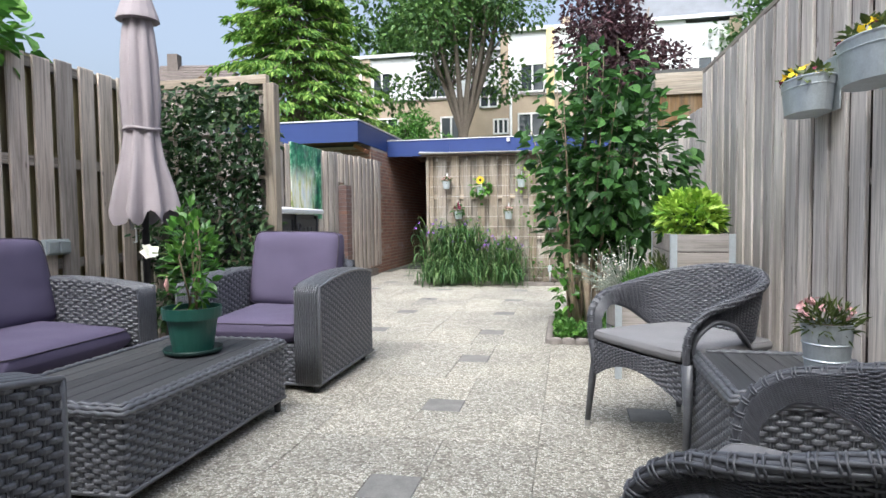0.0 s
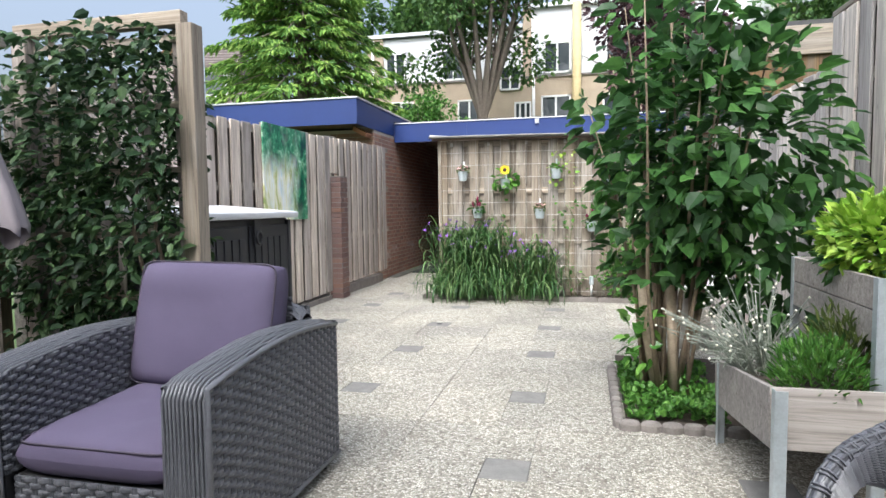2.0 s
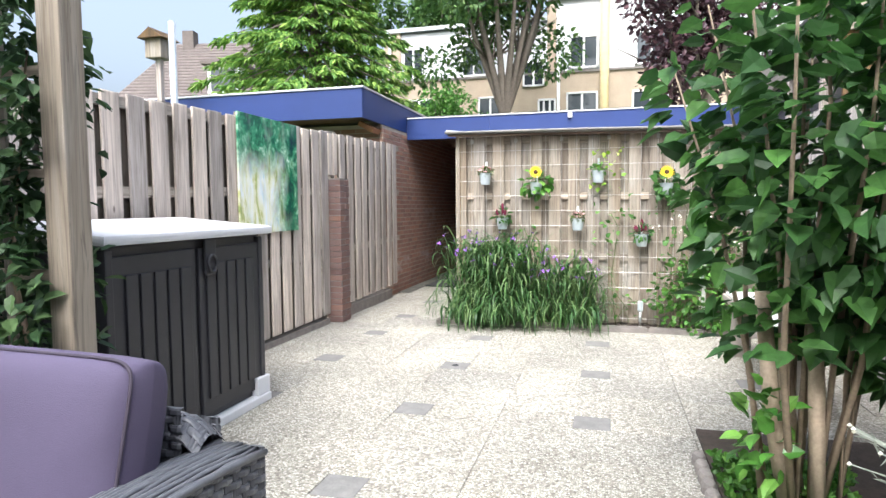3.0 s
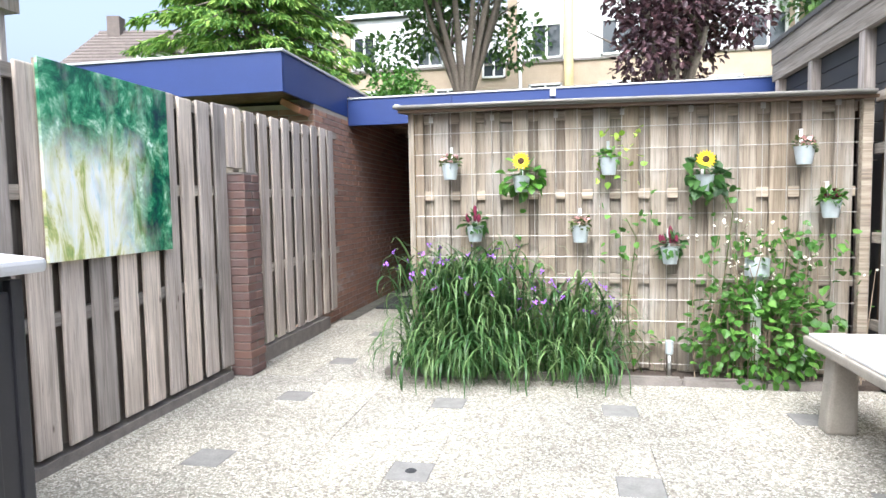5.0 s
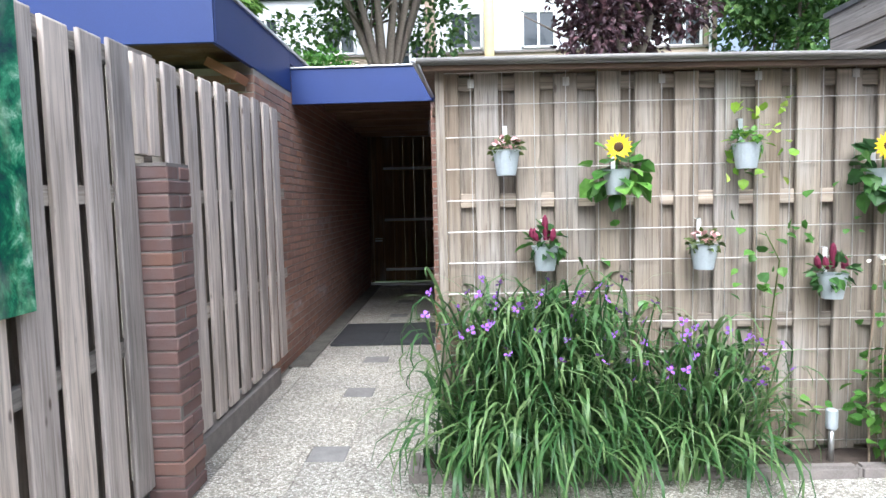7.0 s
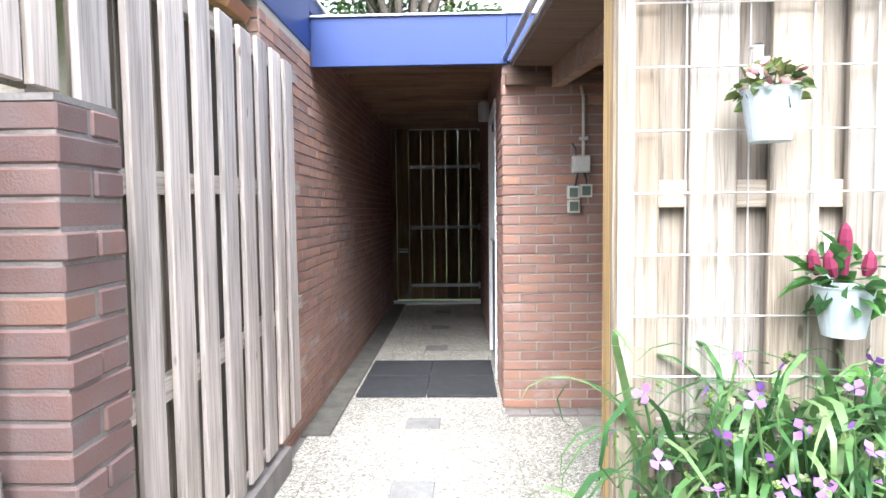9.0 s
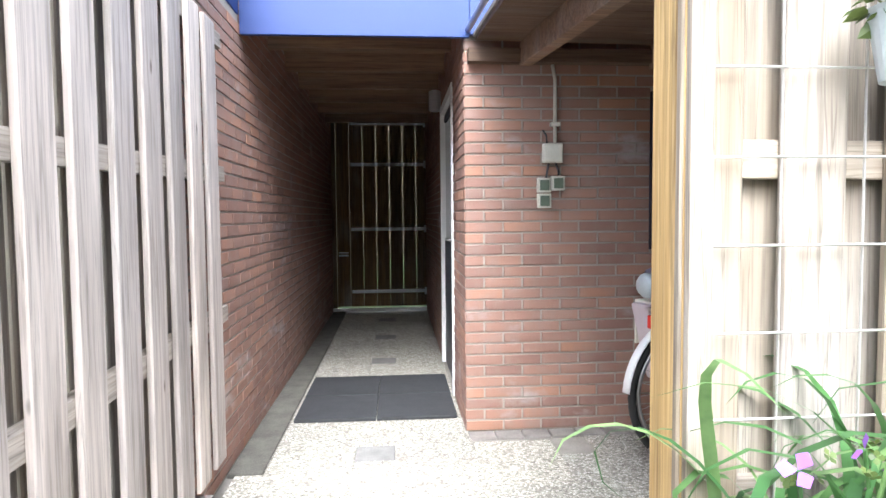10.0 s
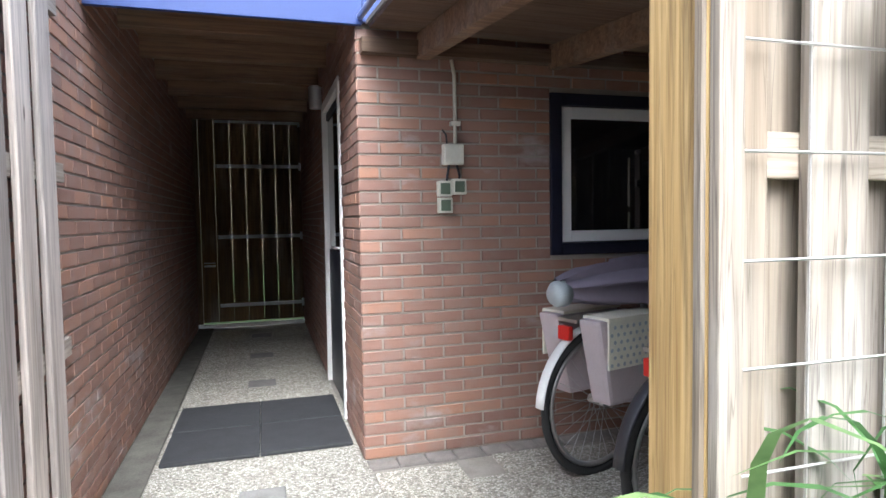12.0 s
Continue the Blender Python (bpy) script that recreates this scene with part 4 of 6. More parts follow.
def tub_chair():
    """A stacking rattan tub chair that faces -y."""
    c = thing("tub_chair", "dark grey woven rattan tub chair with a pale grey seat pad", "chair", (0, 0, 0), 0, "tub chairs")
    N = 40

    half = [Vector(q) for q in ((-0.285, -0.270, 0.395), (-0.288, -0.276, 0.475), (-0.299, -0.255, 0.555), (-0.311, -0.185, 0.612), (-0.318, -0.06, 0.642),
                                (-0.282, 0.13, 0.69), (-0.165, 0.255, 0.725), (0, 0.297, 0.738))]
    ctl = half + [Vector((-q.x, q.y, q.z)) for q in half[-2::-1]]
    run = [0.0]
    for p0, p1 in zip(ctl, ctl[1:]):
        run.append(run[-1] + (p1 - p0).length)

    def rim(s):
        # s from 0 (front of one arm) round the back to 1 (front of the other)
        l = min(max(s, 0), 1) * run[-1]
        i = max(k for k in range(len(ctl) - 1) if run[k] <= l + 1e-9)
        f = (l - run[i]) / (run[i + 1] - run[i])
        q0, q1, q2, q3 = ctl[max(0, i - 1)], ctl[i], ctl[i + 1], ctl[min(len(ctl) - 1, i + 2)]
        return 0.5 * (2 * q1 + (q2 - q0) * f + (2 * q0 - 5 * q1 + 4 * q2 - q3) * f * f + (3 * q1 - q0 - 3 * q2 + q3) * f ** 3)

    def low(s):
        e = min(s, 1 - s)
        k = min(1, max(0, (e - 0.13) / 0.22))
        k = k * k * (3 - 2 * k)
        r = rim(s)
        g = min(1, max(0, e / 0.09))
        z = r.z - 0.05 * g - (r.z - 0.05 - 0.40) * k
        f = 1 - 0.10 * k - 0.02
        return Vector((r.x * f, (r.y + 0.05) * f - 0.05 + 0.03 * (1 - g) + 0.02 * (1 - k), z))

    def band(u, v):
        p, q = low(u), rim(u)
        w = q.lerp(p, 1 - v)
        n = Vector((w.x, w.y + 0.05, 0)).normalized()
        return w, n

    weave("shell", lambda u, v: (band(1 - u, v)[0], band(1 - u, v)[1]), 80, 30, RATTAN, c, 0.0034)
    weave("shell_inner", lambda u, v: (band(u, v)[0] - band(u, v)[1] * 0.02, -band(u, v)[1]), 80, 30, RATTAN, c, 0.0034)
    part("rim", tube([rim(k / 70) - Vector((0, 0, 0.004)) for k in range(71)], 0.014, 8), RATTAN, c, smooth=True)
    for m in range(6):
        pp = []
        for k in range(361):
            p = rim(k / 360)
            n = Vector((p.x, p.y + 0.05, 0)).normalized()
            ph = k * 0.045 + 1.047 * m
            pp.append(p + n * 0.014 * math.cos(ph) + Vector((0, 0, 0.014 * math.sin(ph) - 0.004)))
        part("rim_strand", tube(pp, 0.0046, 5), RATTAN, c, smooth=True)
    ties = bmesh.new()
    for k in range(2, 58):
        for off in (-0.0022, 0.0022):
            p, q = rim(k / 60 + off), rim(k / 60 + off + 0.004)
            d = (q - p).normalized()
            a = d.cross(Vector((0, 0, 1))).normalized() if abs(d.z) < 0.95 else Vector((1, 0, 0))
            b = a.cross(d)
            ringtube(ties, [p + 0.0172 * (a * math.cos(w) + b * math.sin(w)) - Vector((0, 0, 0.004)) for w in (2 * math.pi * i / 10 for i in range(10))], 0.0027, 4, True)
    tagged(part("rim_ties", ties, RATTAN, c, smooth=True), kind="stuff")
    part("lower_rim", tube([low(k / 70) for k in range(71)], 0.010, 6), RATTAN, c, smooth=True)
    # woven seat apron with an arched lower edge
    ring = [(-0.285, -0.265), (0.285, -0.265), (0.255, 0.22), (-0.255, 0.22)]
    for i in range(4):
        (xa, ya), (xb, yb) = ring[i], ring[(i + 1) % 4]
        n = Vector((yb - ya, xa - xb, 0)).normalized()
        weave("apron", lambda u, v, xa=xa, ya=ya, xb=xb, yb=yb, n=n: (Vector((xa + (xb - xa) * u, ya + (yb - ya) * u, 0.405 - (1 - v) * (0.17 - 0.10 * math.sin(math.pi * u)))) + n * 0.03 * math.sin(math.pi * u), n), 26, 12, RATTAN, c, 0.0036)
    part("seat_frame", bx(bmesh.new(), -0.27, 0.27, -0.25, 0.21, 0.37, 0.40), RATBACK, c)
    for (x, y), e in zip(ring, (1, 1, -1, -1)):
        leg = part("leg", tube([(x * 1.0, y - 0.005, 0.41), (x * 1.01, y, 0.24), (x * 1.05, y * 1.08, 0.025)], [0.021, 0.018, 0.013], 9), RATTAN, c, smooth=True)
        part("foot_cap", turned([(0.014, 0), (0.014, 0.03)], 10, (x * 1.05, y * 1.08, 0)), STEEL, leg, "pale foot cap")
    cushion("seat_pad", 0.54, 0.52, 0.06, GREYFAB, c, pose(0, -0.03, 0.435), puff=0.2)
    return c


chair = tub_chair()
chair.matrix_basis = pose(0.97, 2.48, 0, 0, 0, -55)
copy_thing(chair, pose(0.955, 0.80, 0, 0, 0, -120))

# ---- parasol ----
par = thing("parasol", "closed mauve fabric parasol on a dark pole beside the fence", "parasol", (-2.305, 3.30, 0))
part("base", turned([(0.23, 0), (0.23, 0.05), (0.06, 0.09), (0.05, 0.30), (0.033, 0.30)], 24), POLE, par, smooth=False)
part("pole", tube([(0, 0, 0.28), (0, 0, 2.75)], 0.024, 12), POLE, par, smooth=True)
vs, fs = [], []
prof = [(1.00, 0.192), (1.05, 0.195), (1.20, 0.165), (1.38, 0.135), (1.52, 0.112), (1.585, 0.103), (1.64, 0.112), (1.80, 0.120), (2.05, 0.112), (2.22, 0.095), (2.36, 0.07), (2.46, 0.03)]
K = 64
for j, (z, r) in enumerate(prof):
    for k in range(K):
        a = 2 * math.pi * k / K
        fold = 1 + (0.26 if r > 0.15 else 0.12) * math.sin(8 * a + 0.6 * math.sin(3 * z)) + 0.05 * math.sin(17 * a + z * 4)
        hem = 0.05 * math.cos(8 * a) if j == 0 else 0
        vs.append((r * fold * math.cos(a), r * fold * 0.9 * math.sin(a), z + hem))
for j in range(len(prof) - 1):
    for k in range(K):
        fs.append((j * K + k, j * K + (k + 1) % K, (j + 1) * K + (k + 1) % K, (j + 1) * K + k))
can = obj("canopy", vs, fs, CANVAS, par, "", True)
part("tie", tube([(0.116 * math.cos(a), 0.105 * math.sin(a), 1.585 + 0.006 * math.sin(3 * a)) for a in (2 * math.pi * k / 28 for k in range(28))], 0.013, 6, True), CANVAS, can, smooth=True)
part("top_flap", turned([(0.135, 2.30), (0.128, 2.33), (0.09, 2.44), (0.035, 2.56), (0.02, 2.60)], 16), CANVAS, par)
part("crank", tube([(0, -0.03, 0.93), (0, -0.09, 0.93), (0.0, -0.09, 0.84), (0, -0.12, 0.84)], 0.007, 6), STEEL, par, "steel crank handle", smooth=True)
part("inner_rib", box(-0.10, -0.085, -0.02, 0.0, 0.92, 1.2), STEEL, par)

# ---- storage box ----
st = thing("storage_box", "anthracite plastic garden store with panelled doors and pale grey lid", "storage box", (-2.42, 5.19, 0))
part("body", box(-0.29, 0.255, -0.60, 0.60, 0.05, 1.035), BLACKPLASTIC, st, bevel=0.012)
for sg in (-1, 1):
    dr = part("door", box(0.257, 0.275, min(sg * 0.015, sg * 0.575), max(sg * 0.015, sg * 0.575), 0.09, 0.985), BLACKPLASTIC, st, bevel=0.006)
    for k in range(5):
        y = sg * (0.10 + k * 0.09)
        part("rib", box(0.277, 0.288, y - 0.036, y + 0.036, 0.17, 0.90), BLACKPLASTIC, dr, bevel=0.005)
for y in (-0.585, 0.585):
    part("corner_rib", box(0.23, 0.285, y - 0.022, y + 0.022, 0.05, 1.02), BLACKPLASTIC, st, bevel=0.008)
part("lid", box(-0.675, 0.0, -0.655, 0.655, -0.047, 0.0, m=Matrix.Translation((0.335, 0, 1.082)) @ Matrix.Rotation(0.085, 4, "Y")), LIDPLASTIC, st, "pale grey lid", bevel=0.016)
part("base_plate", box(-0.31, 0.31, -0.63, 0.63, 0.0, 0.05), LIDPLASTIC, st, "pale base rim", bevel=0.008)
part("foot_block", box(0.16, 0.30, 0.50, 0.63, 0.05, 0.16), LIDPLASTIC, st, bevel=0.008)
lt = part("latch", box(0.285, 0.30, 0.04, 0.13, 0.84, 1.03), BLACKPLASTIC, st, bevel=0.006)
part("ring", tube([(0.308, 0.085 + 0.035 * math.cos(a), 0.90 + 0.045 * math.sin(a)) for a in (2 * math.pi * k / 18 for k in range(18))], 0.009, 6, True), BLACKPLASTIC, lt, smooth=True)

# ---- painting, brick pillar box, socket ----
art = thing("canvas_print", "abstract green and yellow waterside canvas on the fence", "picture", (-2.82, 7.05, 0.0))
part("canvas", box(-0.008, 0.008, -0.455, 0.455, 0.99, 1.93), PAINTING, art, bevel=0.003)
for a in ((-0.45, 0.45, 0.995, 1.02), (-0.45, 0.45, 1.90, 1.925), (-0.45, -0.42, 1.02, 1.90), (0.42, 0.45, 1.02, 1.90)):
    part("stretcher_bar", box(-0.028, -0.009, *a), SLAT, art)
sock = thing("socket_box", "grey double outdoor socket with clear covers on the fence", "socket", (-2.885, 3.15, 0.76))
part("housing", box(-0.03, 0.03, -0.10, 0.10, 0, 0.105), ZINCPOT, sock, bevel=0.008)
for y in (-0.048, 0.048):
    part("cover", box(0.031, 0.048, y - 0.042, y + 0.042, 0.012, 0.09), ZINC, sock, bevel=0.006)

# ---- climber trellis frame ----
tr = thing("trellis", "weathered timber trellis frame covered by a dark climber", "trellis", (-2.25, 4.06, 0))
part("post", box(0.45, 0.54, -0.045, 0.045, 0, 2.02), SLAT, tr, bevel=0.006)
part("post", box(-0.55, -0.46, -0.045, 0.045, 0, 2.05), FENCE, tr, bevel=0.006)
part("top_beam", box(-0.55, 0.47, -0.03, 0.03, 2.02, 2.09), RAILX, tr, bevel=0.005)
for k in range(6):
    part("lath", box(-0.46, 0.45, 0.01, 0.022, 0.30 + k * 0.33, 0.335 + k * 0.33), RAILX, tr)
for k in range(5):
    part("lath", box(-0.38 + k * 0.19, -0.345 + k * 0.19, 0.022, 0.034, 0.1, 2.02), FENCE, tr)

# ---- planters ----
def crate(name, label, loc, w, d, h, legs, tiltx=0.0, bs=2):
    p = thing(name, label, "planter", loc)
    m = Matrix.Rotation(tiltx, 4, "X")
    z0 = legs
    for k in range(bs):
        a, b = z0 + h * k / bs + 0.002, z0 + h * (k + 1) / bs - 0.002
        part("board", box(0, w, 0, 0.02, a, b, m=m), GREYBOX, p, bevel=0.003)
        part("board", box(0, w, d - 0.02, d, a, b, m=m), GREYBOX, p, bevel=0.003)
        part("board", box(0, 0.02, 0.021, d - 0.021, a, b, m=m), GREYBOX, p, bevel=0.003)
        part("board", box(w - 0.02, w, 0.021, d - 0.021, a, b, m=m), GREYBOX, p, bevel=0.003)
    part("bottom", box(0.02, w - 0.02, 0.02, d - 0.02, z0 + 0.005, z0 + 0.02, m=m), GREYBOX, p)
    part("soil", box(0.02, w - 0.02, 0.02, d - 0.02, z0 + 0.02, z0 + h - 0.03, m=m), SOIL, p, "dark soil")
    for x in (0.0, w):
        for y in (0.0, d):
            zt = z0 + h + math.tan(tiltx) * y
            sx, sy = (-1 if x == 0 else 1), (-1 if y == 0 else 1)
            bm = box(min(x, x + sx * 0.003), max(x, x + sx * 0.003), y - sy * 0.035 if sy > 0 else y, y if sy > 0 else y + 0.035, 0, zt)
            bx(bm, x if sx < 0 else x - 0.035, x + 0.035 if sx < 0 else x, y - 0.003 if sy < 0 else y, y if sy < 0 else y + 0.003, 0, zt)
            part("corner_leg", bm, ZINC, p, "zinc angle leg")
    return p


crate("low_planter", "grey wooden planter box on zinc legs with herbs", (0.755, 3.43, 0), 0.46, 0.88, 0.205, 0.305, -0.14, 1)
crate("high_planter", "tall grey wooden planter box holding a lime-green shrub", (1.085, 3.56, 0), 0.36, 0.86, 0.22, 0.64)

# ---- pots ----
pot = thing("flower_pot", "green plastic pot with dark saucer on the coffee table", "pot", (-1.225, 2.20, 0.365))
part("saucer", turned([(0.105, 0.0), (0.125, 0.006), (0.133, 0.026), (0.128, 0.026), (0.12, 0.01), (0.02, 0.01)], 32), DARKGREEN, pot, "dark green saucer", smooth=True)
part("body", turned([(0.088, 0.012), (0.112, 0.165), (0.128, 0.165), (0.132, 0.215), (0.124, 0.215), (0.118, 0.17), (0.02, 0.17)], 32), GREENPOT, pot)
part("soil", turned([(0.116, 0.165), (0.114, 0.19), (0.01, 0.195)], 20), SOIL, pot)


def bucket(name, label, loc, r0, r1, h, material, group=""):
    b = thing(name, label, "bucket", loc, 0, group)
    part("body", turned([(r0, 0), (r0 + (r1 - r0) * 0.33, h * 0.33), (r0 + (r1 - r0) * 0.35 + 0.003, h * 0.35), (r0 + (r1 - r0) * 0.37, h * 0.37), (r0 + (r1 - r0) * 0.62, h * 0.62), (r0 + (r1 - r0) * 0.64 + 0.003, h * 0.64), (r0 + (r1 - r0) * 0.66, h * 0.66), (r1, h * 0.99), (r1 + 0.004, h), (r1 - 0.003, h), (r1 - 0.006, h * 0.9), (0.01, h * 0.88)], 28), material, b)
    part("soil", turned([(r1 - 0.008, h * 0.86), (r1 - 0.008, h * 0.92), (0.005, h * 0.93)], 20), SOIL, b)
    return b


zb = bucket("zinc_bucket", "galvanised zinc bucket of pink flowers on the side table", (1.285, 1.83, 0.445), 0.058, 0.076, 0.180, ZINC)


def wallbasket(loc, w):
    b = thing("wall_basket", "oval zinc wall planter with orange and yellow flowers on the fence", "planter", loc, 0, "wall baskets")
    part("body", turned([(w * 0.43, 0), (w * 0.5, 0.15), (w * 0.515, 0.16), (w * 0.50, 0.165), (w * 0.48, 0.15), (0.01, 0.14)], 32, sx=0.55), ZINC, b, smooth=False)
    part("back_plate", box(w * 0.22, w * 0.24, -w * 0.40, w * 0.40, 0.0, 0.26), ZINC, b, bevel=0.004)
    part("band", tube([(0.55 * w * 0.487 * math.cos(a), w * 0.487 * math.sin(a), 0.12) for a in (2 * math.pi * k / 32 for k in range(32))], 0.003, 5, True), ZINC, b)
    return b


wb1, wb2 = wallbasket((1.63, 3.02, 1.46), 0.38), wallbasket((1.61, 2.30, 1.46), 0.40)

# ---- bench ----
bench = thing("bench", "low sandstone garden bench with white pads on top", "bench", (0.83, 6.15, 0))
part("seat", box(0.0, 0.42, -0.05, 1.75, 0.415, 0.465), STONE, bench, bevel=0.012)
for y in (0.1, 1.52):
    bm = bmesh.new()
    bmesh.ops.create_cube(bm, size=1, matrix=Matrix.LocRotScale((0.095, y, 0.207), None, (0.155, 0.12, 0.414)))
    for v in bm.verts:
        if v.co.z > 0.3:
            v.co.x = 0.11 + (v.co.x - 0.095) * 0.75
    part("leg", bm, STONE, bench, bevel=0.02)
for y0, y1 in ((0.02, 0.62), (0.70, 1.28), (1.31, 1.72)):
    pad = thing("seat_pad", "thin white square pad lying on the stone bench", "pad", (1.04, 6.15 + (y0 + y1) / 2, 0.466), 0, "bench pads")
    part("pad", box(-0.19, 0.19, (y0 - y1) / 2, (y1 - y0) / 2, 0, 0.018), WHITE, pad, bevel=0.006)

# ---- mesh on the slat wall ----
wm = thing("wire_mesh", "galvanised welded wire mesh with square openings on the boards", "mesh panel", (0, 8.605, 0))
for k in range(13):
    z = 0.098 + k * 0.15
    part("wire", tube([(-1.60, 0, z), (-0.6, -0.002, z), (0.5, 0.001, z - 0.004), (1.385, 0, z - 0.01)], 0.0024, 5), WIRE, wm)
for k in range(20):
    x = -1.588 + k * 0.15
    part("wire", tube([(x, 0.006, 0.06), (x + 0.002, 0.005, 1.0), (x, 0.006, 1.91)], 0.0024, 5), WIRE, wm)
for k in range(7):
    part("clip", box(-1.45 + k * 0.45, -1.42 + k * 0.45, 0.008, 0.016, 1.83, 1.87), WIRE, wm)

# ---- hanging pots ----
POTS = ((-1.28, 1.525, "pink"), (-0.773, 1.425, "sun"), (-1.105, 1.08, "red"), (-0.37, 1.07, "pink"), (-0.18, 1.53, "ivy"), (0.435, 1.40, "sun"), (0.223, 0.92, "red"), (1.037, 1.565, "pink"), (1.20, 1.22, "orange"))
rp = np.random.default_rng(3)
for x, z, kind in POTS:
    say = {"pink": "pale pink flowers", "sun": "a yellow sunflower", "red": "crimson plumes", "ivy": "trailing green herb", "orange": "orange nasturtium"}[kind]
    p = thing("hanging_pot", "small pale grey metal pot with " + say + " on the mesh", "pot", (x, 8.525, z - 0.115), 0, "hanging pots")
    part("body", turned([(0.044, 0), (0.062, 0.108), (0.066, 0.115), (0.060, 0.115), (0.056, 0.10), (0.01, 0.098)], 24), ZINCPOT, p, smooth=False)
    part("hook", bx(box(-0.010, 0.010, 0.060, 0.064, 0.06, 0.235), -0.010, 0.010, 0.060, 0.09, 0.231, 0.235), WHITE if kind != "ivy" else ZINCPOT, p, "pale strap hook")
    bpt = np.array((0, 0, 0.12))
    if kind == "sun":
        q, d = ballcloud(rp, 46, (0.0, 0, 0.10), (0.14, 0.08, 0.11), 0.4)
        leaves("foliage", q, d, 0.085, LEAF_DARK if x > 0 else LEAF_FRESH, p, 1.15, 0.5, 0.5, rp)
        part("stem", tube([(0, 0, 0.1), (0.0, -0.01, 0.2)], 0.005, 6), LEAF_FRESH, p)
        vs, fs = [], []
        for ring, (r, n, off) in enumerate(((0.066, 17, 0), (0.053, 14, 0.2))):
            for k in range(n):
                a = 2 * math.pi * k / n + off
                e, w = Vector((math.cos(a), -0.12 - 0.05 * ring, math.sin(a))), Vector((-math.sin(a), 0, math.cos(a)))
                b0 = len(vs)
                c0 = Vector((0, -0.03 - 0.006 * ring, 0.215))
                vs += [c0 + e * 0.02, c0 + e * r * 0.6 + w * 0.010, c0 + e * r, c0 + e * r * 0.6 - w * 0.010]
                fs.append((b0, b0 + 1, b0 + 2, b0 + 3))
        obj("petal_ring", vs, fs, YELLOW, p, "yellow petals")
        bm = bmesh.new()
        bmesh.ops.create_uvsphere(bm, u_segments=14, v_segments=8, radius=0.023, matrix=Matrix.Translation((0, -0.035, 0.215)) @ Matrix.Diagonal((1, 0.45, 1, 1)))
        part("flower_disc", bm, BROWNSEED, p, "brown disc", smooth=True)
    elif kind == "red":
        q, d = ballcloud(rp, 60, (0, 0, 0.12), (0.085, 0.07, 0.075), 0.3)
        leaves("foliage", q, d, 0.06, LEAF_DARK, p, 0.8, 0.5, 0.2, rp)
        for k in range(5):
            a = k * 1.3
            bx_, by_ = 0.055 * math.cos(a) * (k > 0), 0.04 * math.sin(a) * (k > 0)
            hgt = 0.26 if k == 0 else 0.20
            part("plume", tube([(bx_, by_, 0.14), (bx_ * 1.2, by_, hgt - 0.04), (bx_ * 1.3, by_, hgt - 0.015), (bx_ * 1.35, by_, hgt)], [0.008, 0.016, 0.012, 0.002], 7), CRIMSON, p, smooth=False)
    else:
        q, d = ballcloud(rp, 90, (0, 0, 0.125), (0.07, 0.065, 0.05), 0.2)
        leaves("foliage", q, d, 0.032 if kind != "orange" else 0.045, LEAF_OLIVE if kind == "pink" else LEAF_HERB, p, 0.9, 0.6, 0.1, rp)
        if kind in ("pink", "orange"):
            q, d = ballcloud(rp, 26, (0, -0.01, 0.15), (0.06, 0.055, 0.03), 0.8)
            blobs("bloom", q, 0.013, PINK if kind == "pink" else CRIMSON, p, "", 6)
        if kind == "ivy":
            q = np.column_stack((rp.uniform(-0.12, 0.22, 40), rp.uniform(-0.02, 0.05, 40), rp.uniform(-0.05, 0.33, 40)))
            leaves("trailing_leaves", q, rp.normal(0, 1, (40, 3)), 0.045, LEAF_LIME, p, 1.1, 0.4, 0.3, rp)

# ---- switches, conduit, lamp ----
jb = thing("junction_box", "grey junction box with conduit up the brick wall", "junction box", (-1.238, 10.925, 1.485))
part("housing", box(-0.055, 0.055, -0.045, 0.0, 0, 0.105), CREAM, jb, bevel=0.008)
part("lid", box(-0.048, 0.048, -0.052, -0.045, 0.007, 0.098), CREAM, jb, bevel=0.003)
part("conduit", tube([(0.015, -0.02, 0.105), (0.015, -0.02, 0.45), (0.0, -0.02, 0.53)], 0.010, 8), CREAM, jb, smooth=True)
part("clip", box(-0.01, 0.04, -0.035, -0.002, 0.20, 0.22), CREAM, jb)
part("cable", tube([(-0.02, -0.02, 0.0), (-0.03, -0.022, -0.05), (-0.035, -0.02, -0.09)], 0.006, 6), BLACKPLASTIC, jb, smooth=True)
part("cable", tube([(0.02, -0.02, 0.0), (0.035, -0.022, -0.05), (0.03, -0.02, -0.09)], 0.006, 6), BLACKPLASTIC, jb, smooth=True)
part("cable", tube([(-0.03, -0.02, 0.10), (-0.035, -0.025, 0.15), (-0.05, -0.01, 0.18)], 0.005, 6), BLACKPLASTIC, jb, smooth=True)
sw = thing("switch_group", "three weathered outdoor switches with green plates on the brick wall", "switch", (-1.252, 10.925, 1.25))
for dx, dz in ((-0.07, 0.075), (0.008, 0.085), (-0.068, -0.01)):
    hs = part("housing", box(dx, dx + 0.075, -0.035, 0, dz, dz + 0.08), CREAM, sw, bevel=0.005)
    part("plate", box(dx + 0.012, dx + 0.063, -0.042, -0.034, dz + 0.012, dz + 0.068), GREENSWITCH, hs, "olive green rocker plate", bevel=0.003)
lamp = thing("wall_lamp", "small cylindrical grey wall lamp above the passage door", "lamp", (-1.765, 12.66, 2.06))
part("body", turned([(0.045, 0), (0.05, 0.01), (0.05, 0.16), (0.03, 0.17)], 20), ALU, lamp)
part("bracket", box(0.03, 0.055, -0.02, 0.02, 0.05, 0.11), ALU, lamp)

